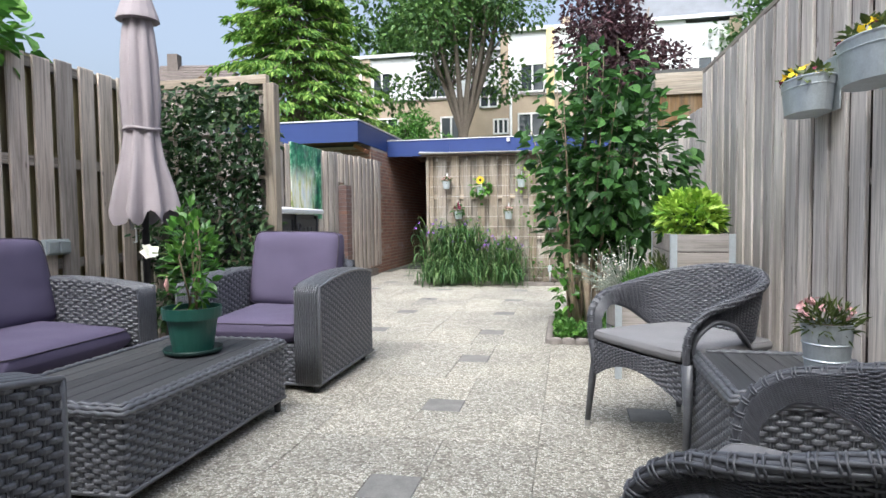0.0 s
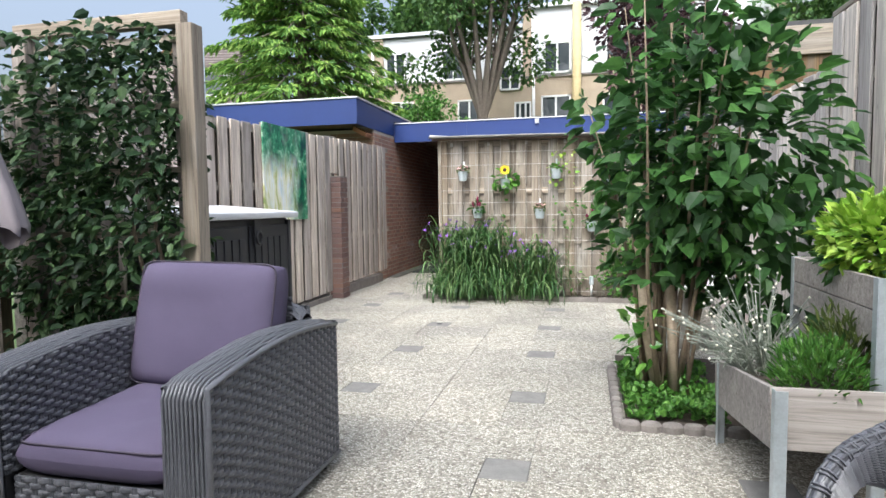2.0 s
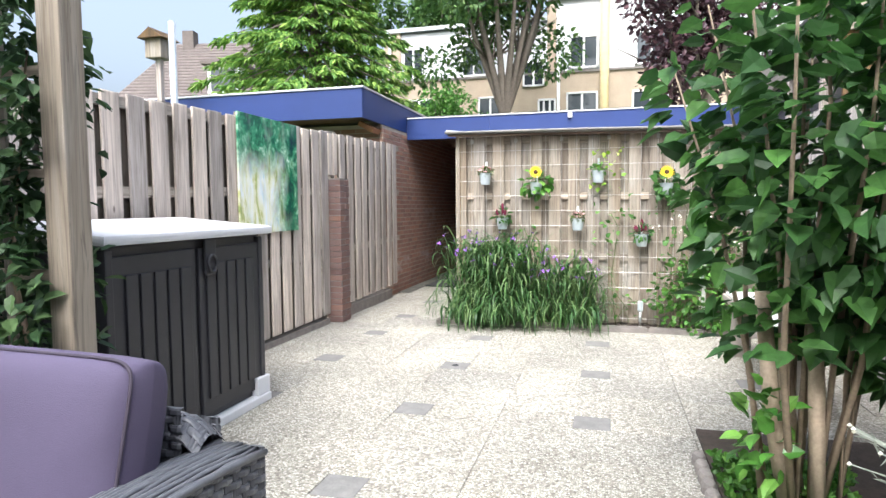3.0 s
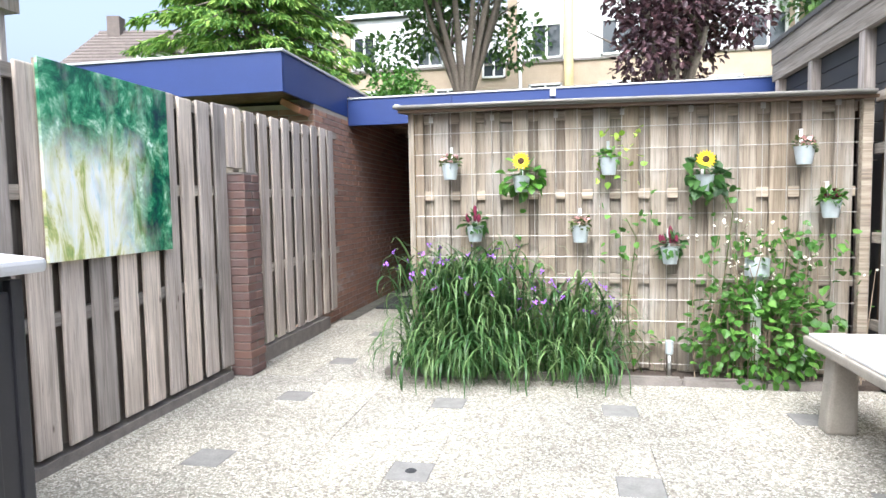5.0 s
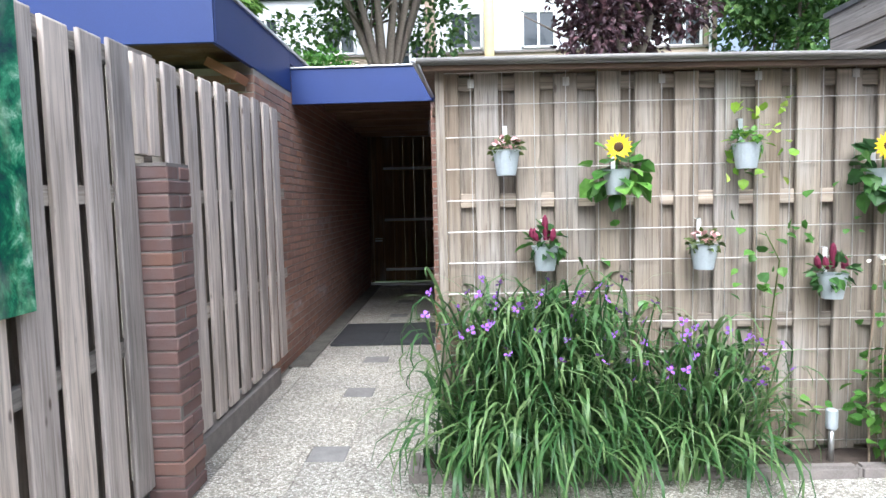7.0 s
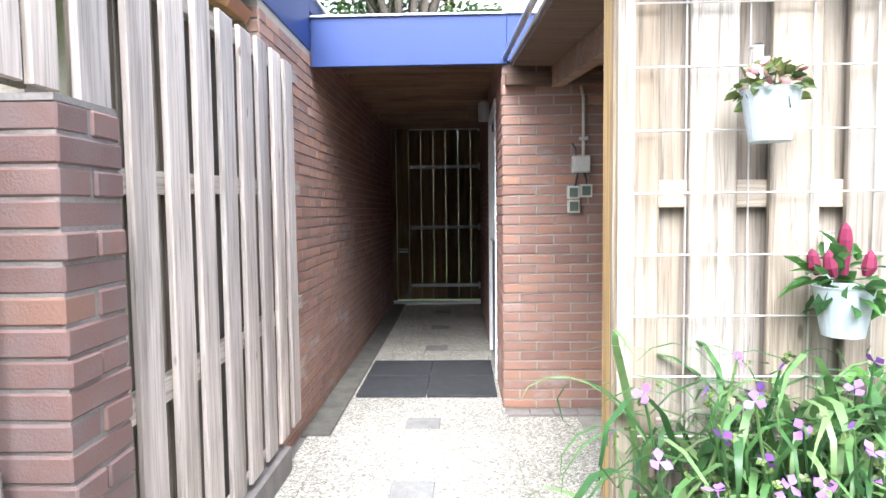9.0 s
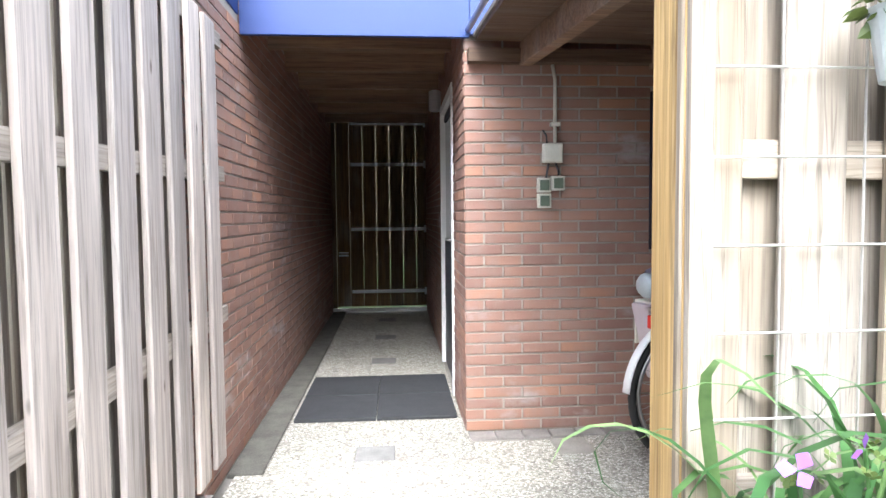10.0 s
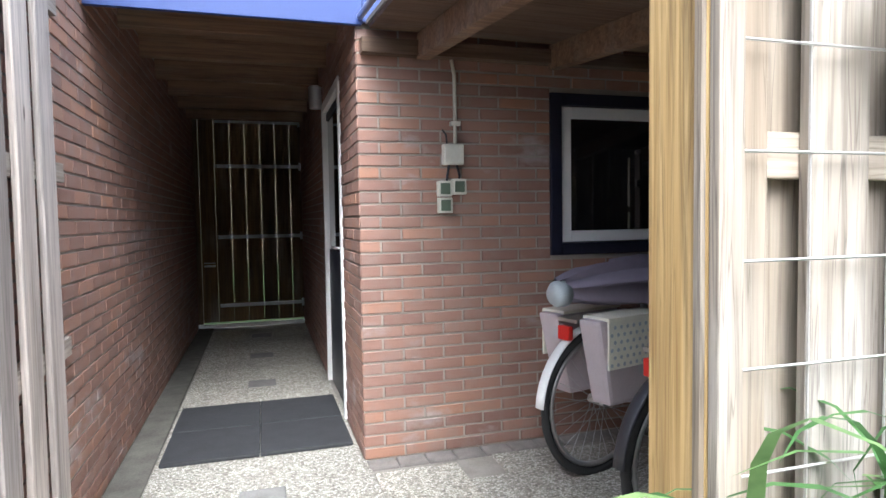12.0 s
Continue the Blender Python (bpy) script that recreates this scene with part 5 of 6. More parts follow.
# ---- rubber tiles ----
for k in range(4):
    rt = thing("rubber_tile", "black rubber doormat tile lying on the passage floor", "mat", (-2.465 + (k % 2) * 0.481, 11.385 + (k // 2) * 0.476, 0.0), random.uniform(-0.4, 0.4), "rubber tiles")
    part("tile", box(-0.239, 0.239, -0.236, 0.236, 0, 0.022), RUBBER, rt, bevel=0.006)

# ---- bicycles ----
def bicycle(name, label, loc, rz, bags, guard):
    b = thing(name, label, "bicycle", loc, rz, "bicycles")
    R = 0.335
    for yc in (0.0, 1.08):
        w = part("wheel", tube([(0, yc + R * math.cos(a), R + 0.005 + R * math.sin(a)) for a in (2 * math.pi * k / 48 for k in range(48))], 0.020, 8, True), TYRE, b, smooth=True)
        part("rim", tube([(0, yc + (R - 0.034) * math.cos(a), R + 0.005 + (R - 0.034) * math.sin(a)) for a in (2 * math.pi * k / 48 for k in range(48))], 0.012, 6, True), STEEL, w, smooth=True)
        bm = bmesh.new()
        for k in range(28):
            a, c = 2 * math.pi * k / 28, 2 * math.pi * k / 28 + (0.5 if k % 2 else -0.5)
            ringtube(bm, [((0.025 if k % 4 < 2 else -0.025), yc + 0.022 * math.cos(c), R + 0.005 + 0.022 * math.sin(c)), (0, yc + (R - 0.045) * math.cos(a), R + 0.005 + (R - 0.045) * math.sin(a))], 0.0013, 4)
        part("spokes", bm, STEEL, w)
        part("hub", tube([(-0.05, yc, R + 0.005), (0.05, yc, R + 0.005)], 0.022, 10), STEEL, w)
    part("mudguard", tube([(0, (R + 0.035) * math.cos(a), R + 0.005 + (R + 0.035) * math.sin(a)) for a in (radians(40 + 8 * k) for k in range(18))], 0.028, 8, flat=0.3), guard, b, "rear mudguard", smooth=True)
    fr = part("frame", ringtube(ringtube(ringtube(ringtube(tube([(0, 0, R), (0, 0.45, 0.28), (0, 0.93, 0.75), (0, 0.98, 0.95)], 0.018, 8), [(0, 0.45, 0.28), (0, 0.30, 0.85)], 0.016, 8), [(0, 0, R), (0, 0.33, 0.72)], 0.011, 8), [(0, 1.08, R), (0, 0.93, 0.80)], 0.016, 8), [(0, 0.36, 0.60), (0, 0.90, 0.66)], 0.016, 8), WHITE, b, smooth=True)
    part("saddle", turned([(0.03, 0), (0.11, 0.02), (0.115, 0.045), (0.08, 0.07), (0.02, 0.075)], 16, (0, 0.26, 0.86), 0.75, 1.2), BLACKPLASTIC, b, smooth=True)
    part("handlebar", tube([(-0.28, 0.72, 0.98), (-0.22, 0.86, 1.02), (0, 0.97, 1.0), (0.22, 0.86, 1.02), (0.28, 0.72, 0.98)], 0.013, 8), STEEL, b, smooth=True)
    part("carrier", box(-0.06, 0.06, -0.20, 0.25, 0.735, 0.75), STEEL, b)
    part("tail_light", box(-0.035, 0.035, -0.225, -0.195, 0.655, 0.72), REDLENS, b, "red rear light", bevel=0.006)
    if bags:
        for sg in (-1, 1):
            bm = box(sg * 0.065, sg * 0.20, -0.20, 0.22, 0.37, 0.76)
            for v in bm.verts:
                if v.co.z < 0.5:
                    v.co.y = v.co.y * 0.72 + 0.03
                    v.co.x = sg * (0.065 + (abs(v.co.x) - 0.065) * 0.85)
            bag = part("pannier", bm, LILAC, b, "lilac fabric pannier", bevel=0.02)
            part("flap", bx(box(sg * 0.06, sg * 0.21, -0.16, 0.225, 0.757, 0.772), sg * 0.202, sg * 0.212, -0.16, 0.225, 0.545, 0.765), CREAMFLOWER, bag, "pale dotted flap", bevel=0.004)
            bm = bmesh.new()
            for i in range(9):
                for j in range(6):
                    lathe(bm, [(0.009, 0), (0.008, 0.0015)], 8)
                    for v in bm.verts[-16:]:
                        v.co = Vector((sg * (0.2125 + v.co.z), -0.142 + i * 0.040 + (0.02 if j % 2 else 0) + v.co.x, 0.565 + j * 0.033 + v.co.y))
            part("dots", bm, ZINCPOT, bag)
    return b


bicycle("bicycle", "white city bicycle with lilac panniers parked under the carport", (-0.675, 10.45, 0), -74, True, WHITE)
bicycle("bicycle", "dark-tyred bicycle parked beside the other one", (-0.70, 9.74, 0), -80, False, BLACKPLASTIC)["label"] = "second bicycle with black tyres parked in front"
fold = thing("folded_parasol", "folded lilac parasol lying across the bicycle carrier", "parasol", (-0.90, 10.385, 0.782), 16)
vs, fs = [], []
K = 70
for j in range(15):
    t = j / 14
    for k in range(K):
        a = 2 * math.pi * k / K
        r = (0.045 + 0.085 * math.sin(math.pi * min(1, t * 0.75)) ** 0.7) * (0.78 + 0.62 * ((6 * a / (2 * math.pi) + 0.35 * t + 0.08 * math.sin(9 * t)) % 1.0) ** 1.6)
        vs.append((t * 1.25, r * math.cos(a) * 1.25, 0.11 + r * math.sin(a) * 0.85))
for j in range(14):
    for k in range(K):
        fs.append((j * K + k, j * K + (k + 1) % K, (j + 1) * K + (k + 1) % K, (j + 1) * K + k))
obj("cloth", vs, fs, MAUVE, fold, "", True)
part("end_cap", tube([(-0.05, 0, 0.085), (-0.03, 0, 0.085), (0.02, 0, 0.085)], [0.045, 0.06, 0.058], 14), ZINCPOT, fold, "grey end cap", smooth=True)

# ---- bed details ----
feed = thing("rain_pipe", "white plastic pipe with a grey cup in the flower bed", "pipe", (0.76, 8.50, 0))
part("pipe", tube([(0, 0, 0), (0, 0, 0.68)], 0.032, 14), WHITE, feed, smooth=True)
part("cup", turned([(0.036, 0.66), (0.042, 0.70), (0.075, 0.73), (0.078, 0.84), (0.07, 0.845), (0.066, 0.75), (0.01, 0.73)], 22), ZINCPOT, feed)
for x in (0.22, 1.05):
    sl = thing("garden_light", "small steel stake light in the flower bed", "light", (x, 8.50, 0), 0, "stake lights")
    part("stake", tube([(0, 0, 0), (0, 0, 0.20)], 0.013, 10), STEEL, sl, smooth=True)
    part("head", turned([(0.022, 0.19), (0.026, 0.20), (0.026, 0.28), (0.02, 0.285)], 14), ZINCPOT, sl)
drain = thing("drain", "small cracked concrete drain tile with a dark hole", "drain", (-1.182, 6.857, 0.0))
part("hole", turned([(0.028, 0.003), (0.022, 0.006), (0.012, 0.001)], 12), RUBBER, drain)


# ---- plants ----
rg = np.random.default_rng(11)


def stems(name, parent, material, runs, seg=6):
    for pts, r in runs:
        part(name, tube(pts, r, seg), material, parent, smooth=True)


# climber on the trellis
iv = thing("climber", "dense dark evergreen climber on the trellis frame", "climber", (-2.25, 4.06, 0))
n = 6000
q = np.column_stack((rg.uniform(-0.52, 0.47, n), rg.normal(0, 0.075, n) - 0.03, rg.uniform(0.12, 2.02, n)))
bul = 0.10 * np.sin(q[:, 0] * 6 + 1) * np.sin(q[:, 2] * 5)
q[:, 1] += np.where(q[:, 1] < -0.03, -1, 1) * np.abs(bul)
q[:, 0] += 0.05 * np.sin(q[:, 2] * 9) * (q[:, 0] / 0.5)
leaves("foliage", q, np.column_stack((rg.normal(0, 0.6, n), np.where(q[:, 1] < -0.02, -1.0, 1.0), rg.normal(0.1, 0.4, n))), 0.066, LEAF_IVY, iv, 0.68, 0.5, 0.5, rg)
stems("stem", iv, PALESTEM, [([(x, 0.0, 0.0), (x + 0.05, -0.02, 0.5), (x - 0.08, 0.0, 1.0), (x + 0.03, 0, 1.7)], [0.014, 0.012, 0.009, 0.004]) for x in (-0.3, -0.05, 0.2, 0.33)])

# the tall shrub by the kerbed bed
sh = thing("tall_shrub", "tall multi-stemmed shrub with broad dark green leaves", "shrub", (0.62, 4.93, 0))
runs, tips = [], []
for k in range(13):
    a, r = 2 * math.pi * k / 13 + rg.uniform(-0.2, 0.2), rg.uniform(0.03, 0.13)
    base = Vector((r * math.cos(a), r * math.sin(a), 0))
    spread = rg.uniform(0.12, 0.75)
    tip = Vector((0.12 + spread * math.cos(a) * 0.85, 0.05 + spread * math.sin(a) * 0.75, rg.uniform(1.95, 2.55) - 0.45 * spread))
    pts = [base, base.lerp(tip, 0.25) + Vector((rg.uniform(-0.05, 0.05), rg.uniform(-0.05, 0.05), 0.12)), base.lerp(tip, 0.6) + Vector((rg.uniform(-0.05, 0.05), rg.uniform(-0.05, 0.05), 0.12)), tip]
    runs.append((pts, [rg.uniform(0.010, 0.018), 0.011, 0.007, 0.003]))
    tips.append(pts)
stems("stem", sh, PALESTEM, runs, 7)
stems("cut_stem", sh, BRANCH, [([(-0.05, -0.05, 0), (-0.13, -0.06, 0.45), (-0.17, -0.04, 0.88)], [0.034, 0.030, 0.026]), ([(0.02, -0.08, 0), (0.0, -0.10, 0.5), (-0.02, -0.10, 0.92)], [0.032, 0.028, 0.023]),
                                  ([(0.0, 0.05, 0), (-0.06, 0.04, 0.5), (-0.08, 0.04, 0.95)], [0.03, 0.027, 0.022])], 8)
P, O = [], []
for pts in tips:
    for k in range(82):
        t = rg.uniform(0.34, 1.0)
        i = min(2, int(t * 3))
        c = pts[i].lerp(pts[i + 1], t * 3 - i)
        a = rg.uniform(0, 2 * math.pi)
        o = Vector((math.cos(a), math.sin(a), 0.25))
        P.append(c + o * rg.uniform(0.03, 0.13))
        O.append(o)
q, d = ballcloud(rg, 900, (0.24, 0.05, 1.36), (0.66, 0.60, 0.70), 0.3)
low = q[:, 2] > 0.72 + 0.25 * (q[:, 0] < -0.1)
q, d = q[low], d[low]
q4, d4 = ballcloud(rg, 90, (0.14, 0.05, 2.05), (0.48, 0.42, 0.42), 0.3)
q, d = np.vstack((q, q4)), np.vstack((d, d4))
q2, d2 = ballcloud(rg, 360, (0.55, 0.0, 0.85), (0.45, 0.5, 0.45), 0.5)
P, O = np.vstack((np.array(P), q, q2)), np.vstack((np.array(O), d, d2))
leaves("foliage", P, O, 0.112, LEAF_DARK, sh, 0.80, 0.4, 0.45, rg)
sk = ballcloud(rg, 50, (-0.16, -0.12, 0.38), (0.10, 0.10, 0.2), 0.2)
leaves("young_shoot", sk[0], sk[1], 0.075, LEAF_FRESH, sh, 0.9, 0.5, 0.2, rg)


def carpet(name, label, x0, x1, y0, y1, z, h, n, size, material, cat="ground cover"):
    t = thing(name, label, cat, ((x0 + x1) / 2, (y0 + y1) / 2, z), kind="stuff")
    p = np.column_stack((rg.uniform(x0, x1, n) - (x0 + x1) / 2, rg.uniform(y0, y1, n) - (y0 + y1) / 2, rg.uniform(0, 1, n) ** 0.6 * h))
    p[:, 2] *= 0.6 + 0.4 * np.sin(p[:, 0] * 17 + 1) * np.cos(p[:, 1] * 13)
    leaves("foliage", p, np.column_stack((rg.normal(0, 0.5, n), rg.normal(0, 0.5, n), np.ones(n))), size, material, t, 1.0, 0.5, 0, rg)
    return t


hb = structure("bed_1", box(0.37, 1.72, 4.45, 5.85, -0.05, 0.02), SOIL, "soil of the shrub bed", "flower bed")
carpet("ground_cover", "bright green low herb carpet at the shrub's foot", 0.37, 0.85, 4.45, 5.40, 0.02, 0.13, 2300, 0.035, LEAF_HERB)
bed = structure("bed_2", box(-1.70, 1.48, 8.44, 8.64, -0.05, 0.035), SOIL, "dark soil of the long flower bed", "flower bed")

# spiderwort clumps
for cx, w, cnt, hh, nm in ((-1.16, 0.46, 1250, 1.0, "large clump of strap-leaved spiderwort with violet flowers"), (-0.42, 0.30, 300, 0.76, "smaller clump of spiderwort with violet flowers")):
    t = thing("spiderwort", nm, "plant", (cx, 8.44, 0.03), 0, "spiderworts")
    pos = np.column_stack((rg.normal(0, w * 0.42, cnt).clip(-w, w), rg.normal(0, 0.075, cnt).clip(-0.12, 0.12), np.where(rg.uniform(0, 1, cnt) < 0.62, rg.uniform(0.12, 0.68, cnt) * hh, 0)))
    ang = rg.uniform(0, 2 * math.pi, cnt)
    dr = np.column_stack((np.cos(ang) * np.where(np.cos(ang) < 0, 0.75, 1.0) + pos[:, 0] * 1.1, np.sin(ang) * 0.9 - 0.35))
    blades("foliage", pos, dr, np.where(pos[:, 2] > 0, rg.uniform(0.34, 0.62, cnt), rg.uniform(0.55, 0.85, cnt)) * (0.6 + 0.4 * hh), 0.020, BLADE, t, rg, 1.45, 8)
    st_pts, fl = [], []
    bm = bmesh.new()
    for k in range(54 if w > 0.4 else 30):
        a = rg.uniform(0, 2 * math.pi)
        x, l = rg.normal(0, w * 0.5), rg.uniform(0.62, 0.95) * hh
        p0 = Vector((x, 0, 0))
        p1 = p0 + Vector((0.10 * math.cos(a), 0.08 * math.sin(a) - 0.10, l * 0.6))
        p2 = p1 + Vector((0.09 * math.cos(a), 0.09 * math.sin(a) - 0.09, l * 0.38))
        ringtube(bm, [p0, p1, p2], [0.005, 0.004, 0.003], 5)
        fl.append(p2)
    tagged(part("stalk", bm, BLADE, t), kind="stuff")
    blobs("bloom", fl, 0.023, VIOLET, t, "violet three-petalled flowers", 3)
    kq = [p + Vector(rg.normal(0, 0.02, 3)) for p in fl for _ in range(4)]
    blobs("bud", kq, 0.010, LEAF_OLIVE, t, "green-violet buds", 4)

# buckwheat-like bed plants and vines
bp = thing("bed_plant", "leafy green bed plants with small white flower heads", "plant", (0.75, 8.47, 0.03))
q, d = ballcloud(rg, 780, (0.02, -0.02, 0.32), (0.50, 0.16, 0.38), 0.1)
leaves("foliage", q, d, 0.058, LEAF_HERB, bp, 1.1, 0.6, 0.35, rg)
q2 = np.column_stack((rg.normal(0.12, 0.24, 230), rg.normal(0, 0.06, 230), rg.uniform(0.5, 1.0, 230)))
leaves("upper_leaves", q2, rg.normal(0, 1, (230, 3)), 0.05, LEAF_HERB, bp, 1.1, 0.5, 0.3, rg)
bm = bmesh.new()
tp = []
for k in range(26):
    x, l = rg.normal(0, 0.26), rg.uniform(0.6, 1.15)
    e = Vector((x + rg.normal(0, 0.06), rg.normal(0, 0.05), l))
    ringtube(bm, [(x, 0, 0), (x * 1.05, 0.0, l * 0.5), e], [0.005, 0.004, 0.002], 5)
    tp.append(e)
tagged(part("stalk", bm, PALESTEM, bp), kind="stuff")
blobs("bloom", [p + Vector(rg.normal(0, 0.025, 3)) for p in tp for _ in range(4)], 0.011, CREAMFLOWER, bp, "small white flowers", 5)
for cx, zz, nn, sp in ((-0.02, 0.98, 34, 0.14), (0.60, 1.15, 30, 0.13), (-0.86, 0.82, 26, 0.16), (0.95, 0.9, 22, 0.14), (0.05, 0.22, 20, 0.10)):
    v = thing("vine", "thin green vine climbing the wire mesh", "vine", (cx, 8.585, 0), 0, "vines")
    q = np.column_stack((rg.normal(0, sp, nn), rg.normal(-0.02, 0.02, nn), zz + rg.normal(0, sp, nn)))
    leaves("foliage", q, np.column_stack((rg.normal(0, 1, nn), -np.ones(nn) * 0.6, rg.normal(0, 1, nn))), 0.05, LEAF_HERB if zz > 0.95 else LEAF_FRESH, v, 1.15, 0.4, 0.3, rg)
    part("tendril", tube([(0.02, 0.0, 0.0), (-0.03, 0.0, zz * 0.5), (0.03, 0, zz), (-0.04, 0, zz + sp)], 0.0035, 5), LEAF_OLIVE, v, smooth=True)

# planters' plants
lm = thing("lime_shrub", "rounded lime-green leafy shrub in the tall planter", "shrub", (1.255, 3.93, 0.83))
q, d = ballcloud(rg, 1300, (0, 0, 0.13), (0.205, 0.27, 0.16), 0.65)
k = q[:, 2] > -0.03
leaves("foliage", q[k], d[k] + np.array((0, 0, 0.35)), 0.058, LEAF_LIME, lm, 0.68, 0.5, 0, rg)
# Dark green leaves inside put the crown's inner shade into colour.
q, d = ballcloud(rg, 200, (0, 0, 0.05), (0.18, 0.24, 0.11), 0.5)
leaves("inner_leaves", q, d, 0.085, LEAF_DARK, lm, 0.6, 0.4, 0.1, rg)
for name, label, loc, rad, nn, sz, mt, wd in (("thyme_mound", "bright green feathery mound in the low planter", (0.95, 3.66, 0.46), (0.15, 0.17, 0.15), 1100, 0.042, LEAF_HERB, 0.28),
                                              ("rosemary", "olive green upright herb in the low planter", (1.08, 3.80, 0.46), (0.13, 0.20, 0.24), 800, 0.05, LEAF_OLIVE, 0.22)):
    t = thing(name, label, "herb", loc)
    q, d = ballcloud(rg, nn, (0, 0, 0.03), rad, 0.3)
    k = q[:, 2] > -0.02
    leaves("foliage", q[k], d[k] + np.array((0, 0, 1.0)), sz, mt, t, wd, 0.4, 0, rg)
sv = thing("curry_plant", "silver-leaved herb with pale round flower heads", "herb", (0.88, 4.10, 0.37))
bm, fl, bpz, bdz = bmesh.new(), [], [], []
for k in range(85):
    a, l = rg.uniform(0, 2 * math.pi), rg.uniform(0.22, 0.48)
    d = Vector((math.cos(a) * rg.uniform(0.2, 1.0) - 0.35, math.sin(a) * rg.uniform(0.2, 1.0) - 0.1, rg.uniform(0.4, 1.3))).normalized()
    e = d * l
    ringtube(bm, [(0.06 * math.cos(a), 0.06 * math.sin(a), 0), e * 0.55 + Vector((0, 0, 0.04)), e], [0.003, 0.0025, 0.0018], 4)
    fl.append(e)
    for j in range(8):
        bpz.append(e * rg.uniform(0.2, 0.9))
        bdz.append(d)
tagged(part("stalk", bm, LEAF_SILVER, sv), kind="stuff")
leaves("foliage", np.array([tuple(p) for p in bpz]), np.array([tuple(p) for p in bdz]), 0.04, LEAF_SILVER, sv, 0.16, 0.5, 0, rg)
vs, fs = [], []
for p in fl:
    b0 = len(vs)
    r = 0.0065
    vs += [p + Vector(v) * r for v in ((1, 0, 0), (-1, 0, 0), (0, 1, 0), (0, -1, 0), (0, 0, 1), (0, 0, -1))]
    fs += [(b0 + i, b0 + j, b0 + k) for i, j, k in ((0, 2, 4), (2, 1, 4), (1, 3, 4), (3, 0, 4), (2, 0, 5), (1, 2, 5), (3, 1, 5), (0, 3, 5))]
tagged(obj("flower_head", vs, fs, CREAMFLOWER, sv, "pale round flower heads", True), kind="stuff")

# table plant
tp_ = thing("potted_plant", "glossy-leaved potted climber with a white trumpet flower", "plant", (-1.225, 2.20, 0.555))
q, d = ballcloud(rg, 210, (0.01, 0, 0.24), (0.10, 0.10, 0.25), 0.35)
q[:, 0] *= 1.15 - q[:, 2] * 0.5
leaves("foliage", q, d + np.array((0, 0, 0.6)), 0.06, LEAF_FRESH, tp_, 0.62, 0.5, 0.0, rg)
stems("stem", tp_, PALESTEM, [([(0.02 * math.cos(k), 0.02 * math.sin(k), 0), (0.05 * math.cos(k * 2), 0.05 * math.sin(k * 2), 0.25), (0.02 * math.cos(k), 0.03, 0.46)], [0.006, 0.005, 0.003]) for k in range(4)])
part("flower_stalk", tube([(-0.03, -0.02, 0.26), (-0.11, -0.04, 0.27), (-0.16, -0.05, 0.275)], 0.004, 5), LEAF_OLIVE, tp_)
blobs("trumpet", [(-0.175, -0.055, 0.28), (-0.17, -0.05, 0.275)], 0.045, CREAMFLOWER, tp_, "white trumpet flower", 5)
part("bud", tube([(-0.10, -0.03, 0.08), (-0.105, -0.035, 0.13), (-0.10, -0.03, 0.18)], [0.004, 0.012, 0.002], 7), PINK, tp_, "pale pink bud", smooth=True)

pk = thing("pink_dianthus", "pink flowers with fine grey-green leaves in the zinc bucket", "plant", (1.285, 1.83, 0.608))
q, d = ballcloud(rg, 300, (0, 0, 0.02), (0.085, 0.085, 0.055), 0.2)
leaves("foliage", q, d + np.array((0, 0, 0.8)), 0.04, LEAF_OLIVE, pk, 0.2, 0.5, 0, rg)
q, d = ballcloud(rg, 40, (0, 0, 0.055), (0.085, 0.085, 0.045), 0.8)
blobs("bloom", q[q[:, 2] > 0.02], 0.011, PINK, pk, "pale pink flowers", 7)
for wb, flip in ((wb1, 0), (wb2, 1)):
    t = thing("basket_flowers", "orange and yellow flowers with bronze leaves in the wall planter", "plant", tuple(wb.location + Vector((0, 0, 0.15))), 0, "basket flowers")
    q, d = ballcloud(rg, 120, (0, 0, 0.02), (0.09, 0.19, 0.055), 0.3)
    leaves("foliage", q, d + np.array((0, 0, 0.4)), 0.05, LEAF_OLIVE, t, 0.7, 0.5, 0.1, rg)
    q, d = ballcloud(rg, 26, (-0.01, 0, 0.04), (0.09, 0.19, 0.045), 0.8)
    blobs("bloom", q[:14], 0.019, YELLOW, t, "yellow flowers", 5)
    q, d = ballcloud(rg, 22, (-0.02, 0.05, 0.03), (0.09, 0.20, 0.045), 0.8)
    blobs("bloom", q[:12], 0.015, CRIMSON, t, "red-orange flowers", 5)
hop = thing("overhanging_vine", "broad-leaved green vine hanging over the sofa fence", "vine", (-3.0, 2.5, 1.95))
q, d = ballcloud(rg, 330, (-0.15, 0.1, 0.18), (0.35, 0.75, 0.30), 0.3)
leaves("foliage", q, d, 0.12, LEAF_FRESH, hop, 1.15, 0.5, 0.3, rg)
part("stem", tube([(-0.3, 0, -1.95), (-0.25, 0.1, -0.5), (-0.1, 0.1, 0.2)], [0.02, 0.015, 0.006], 7), PALESTEM, hop, smooth=True)


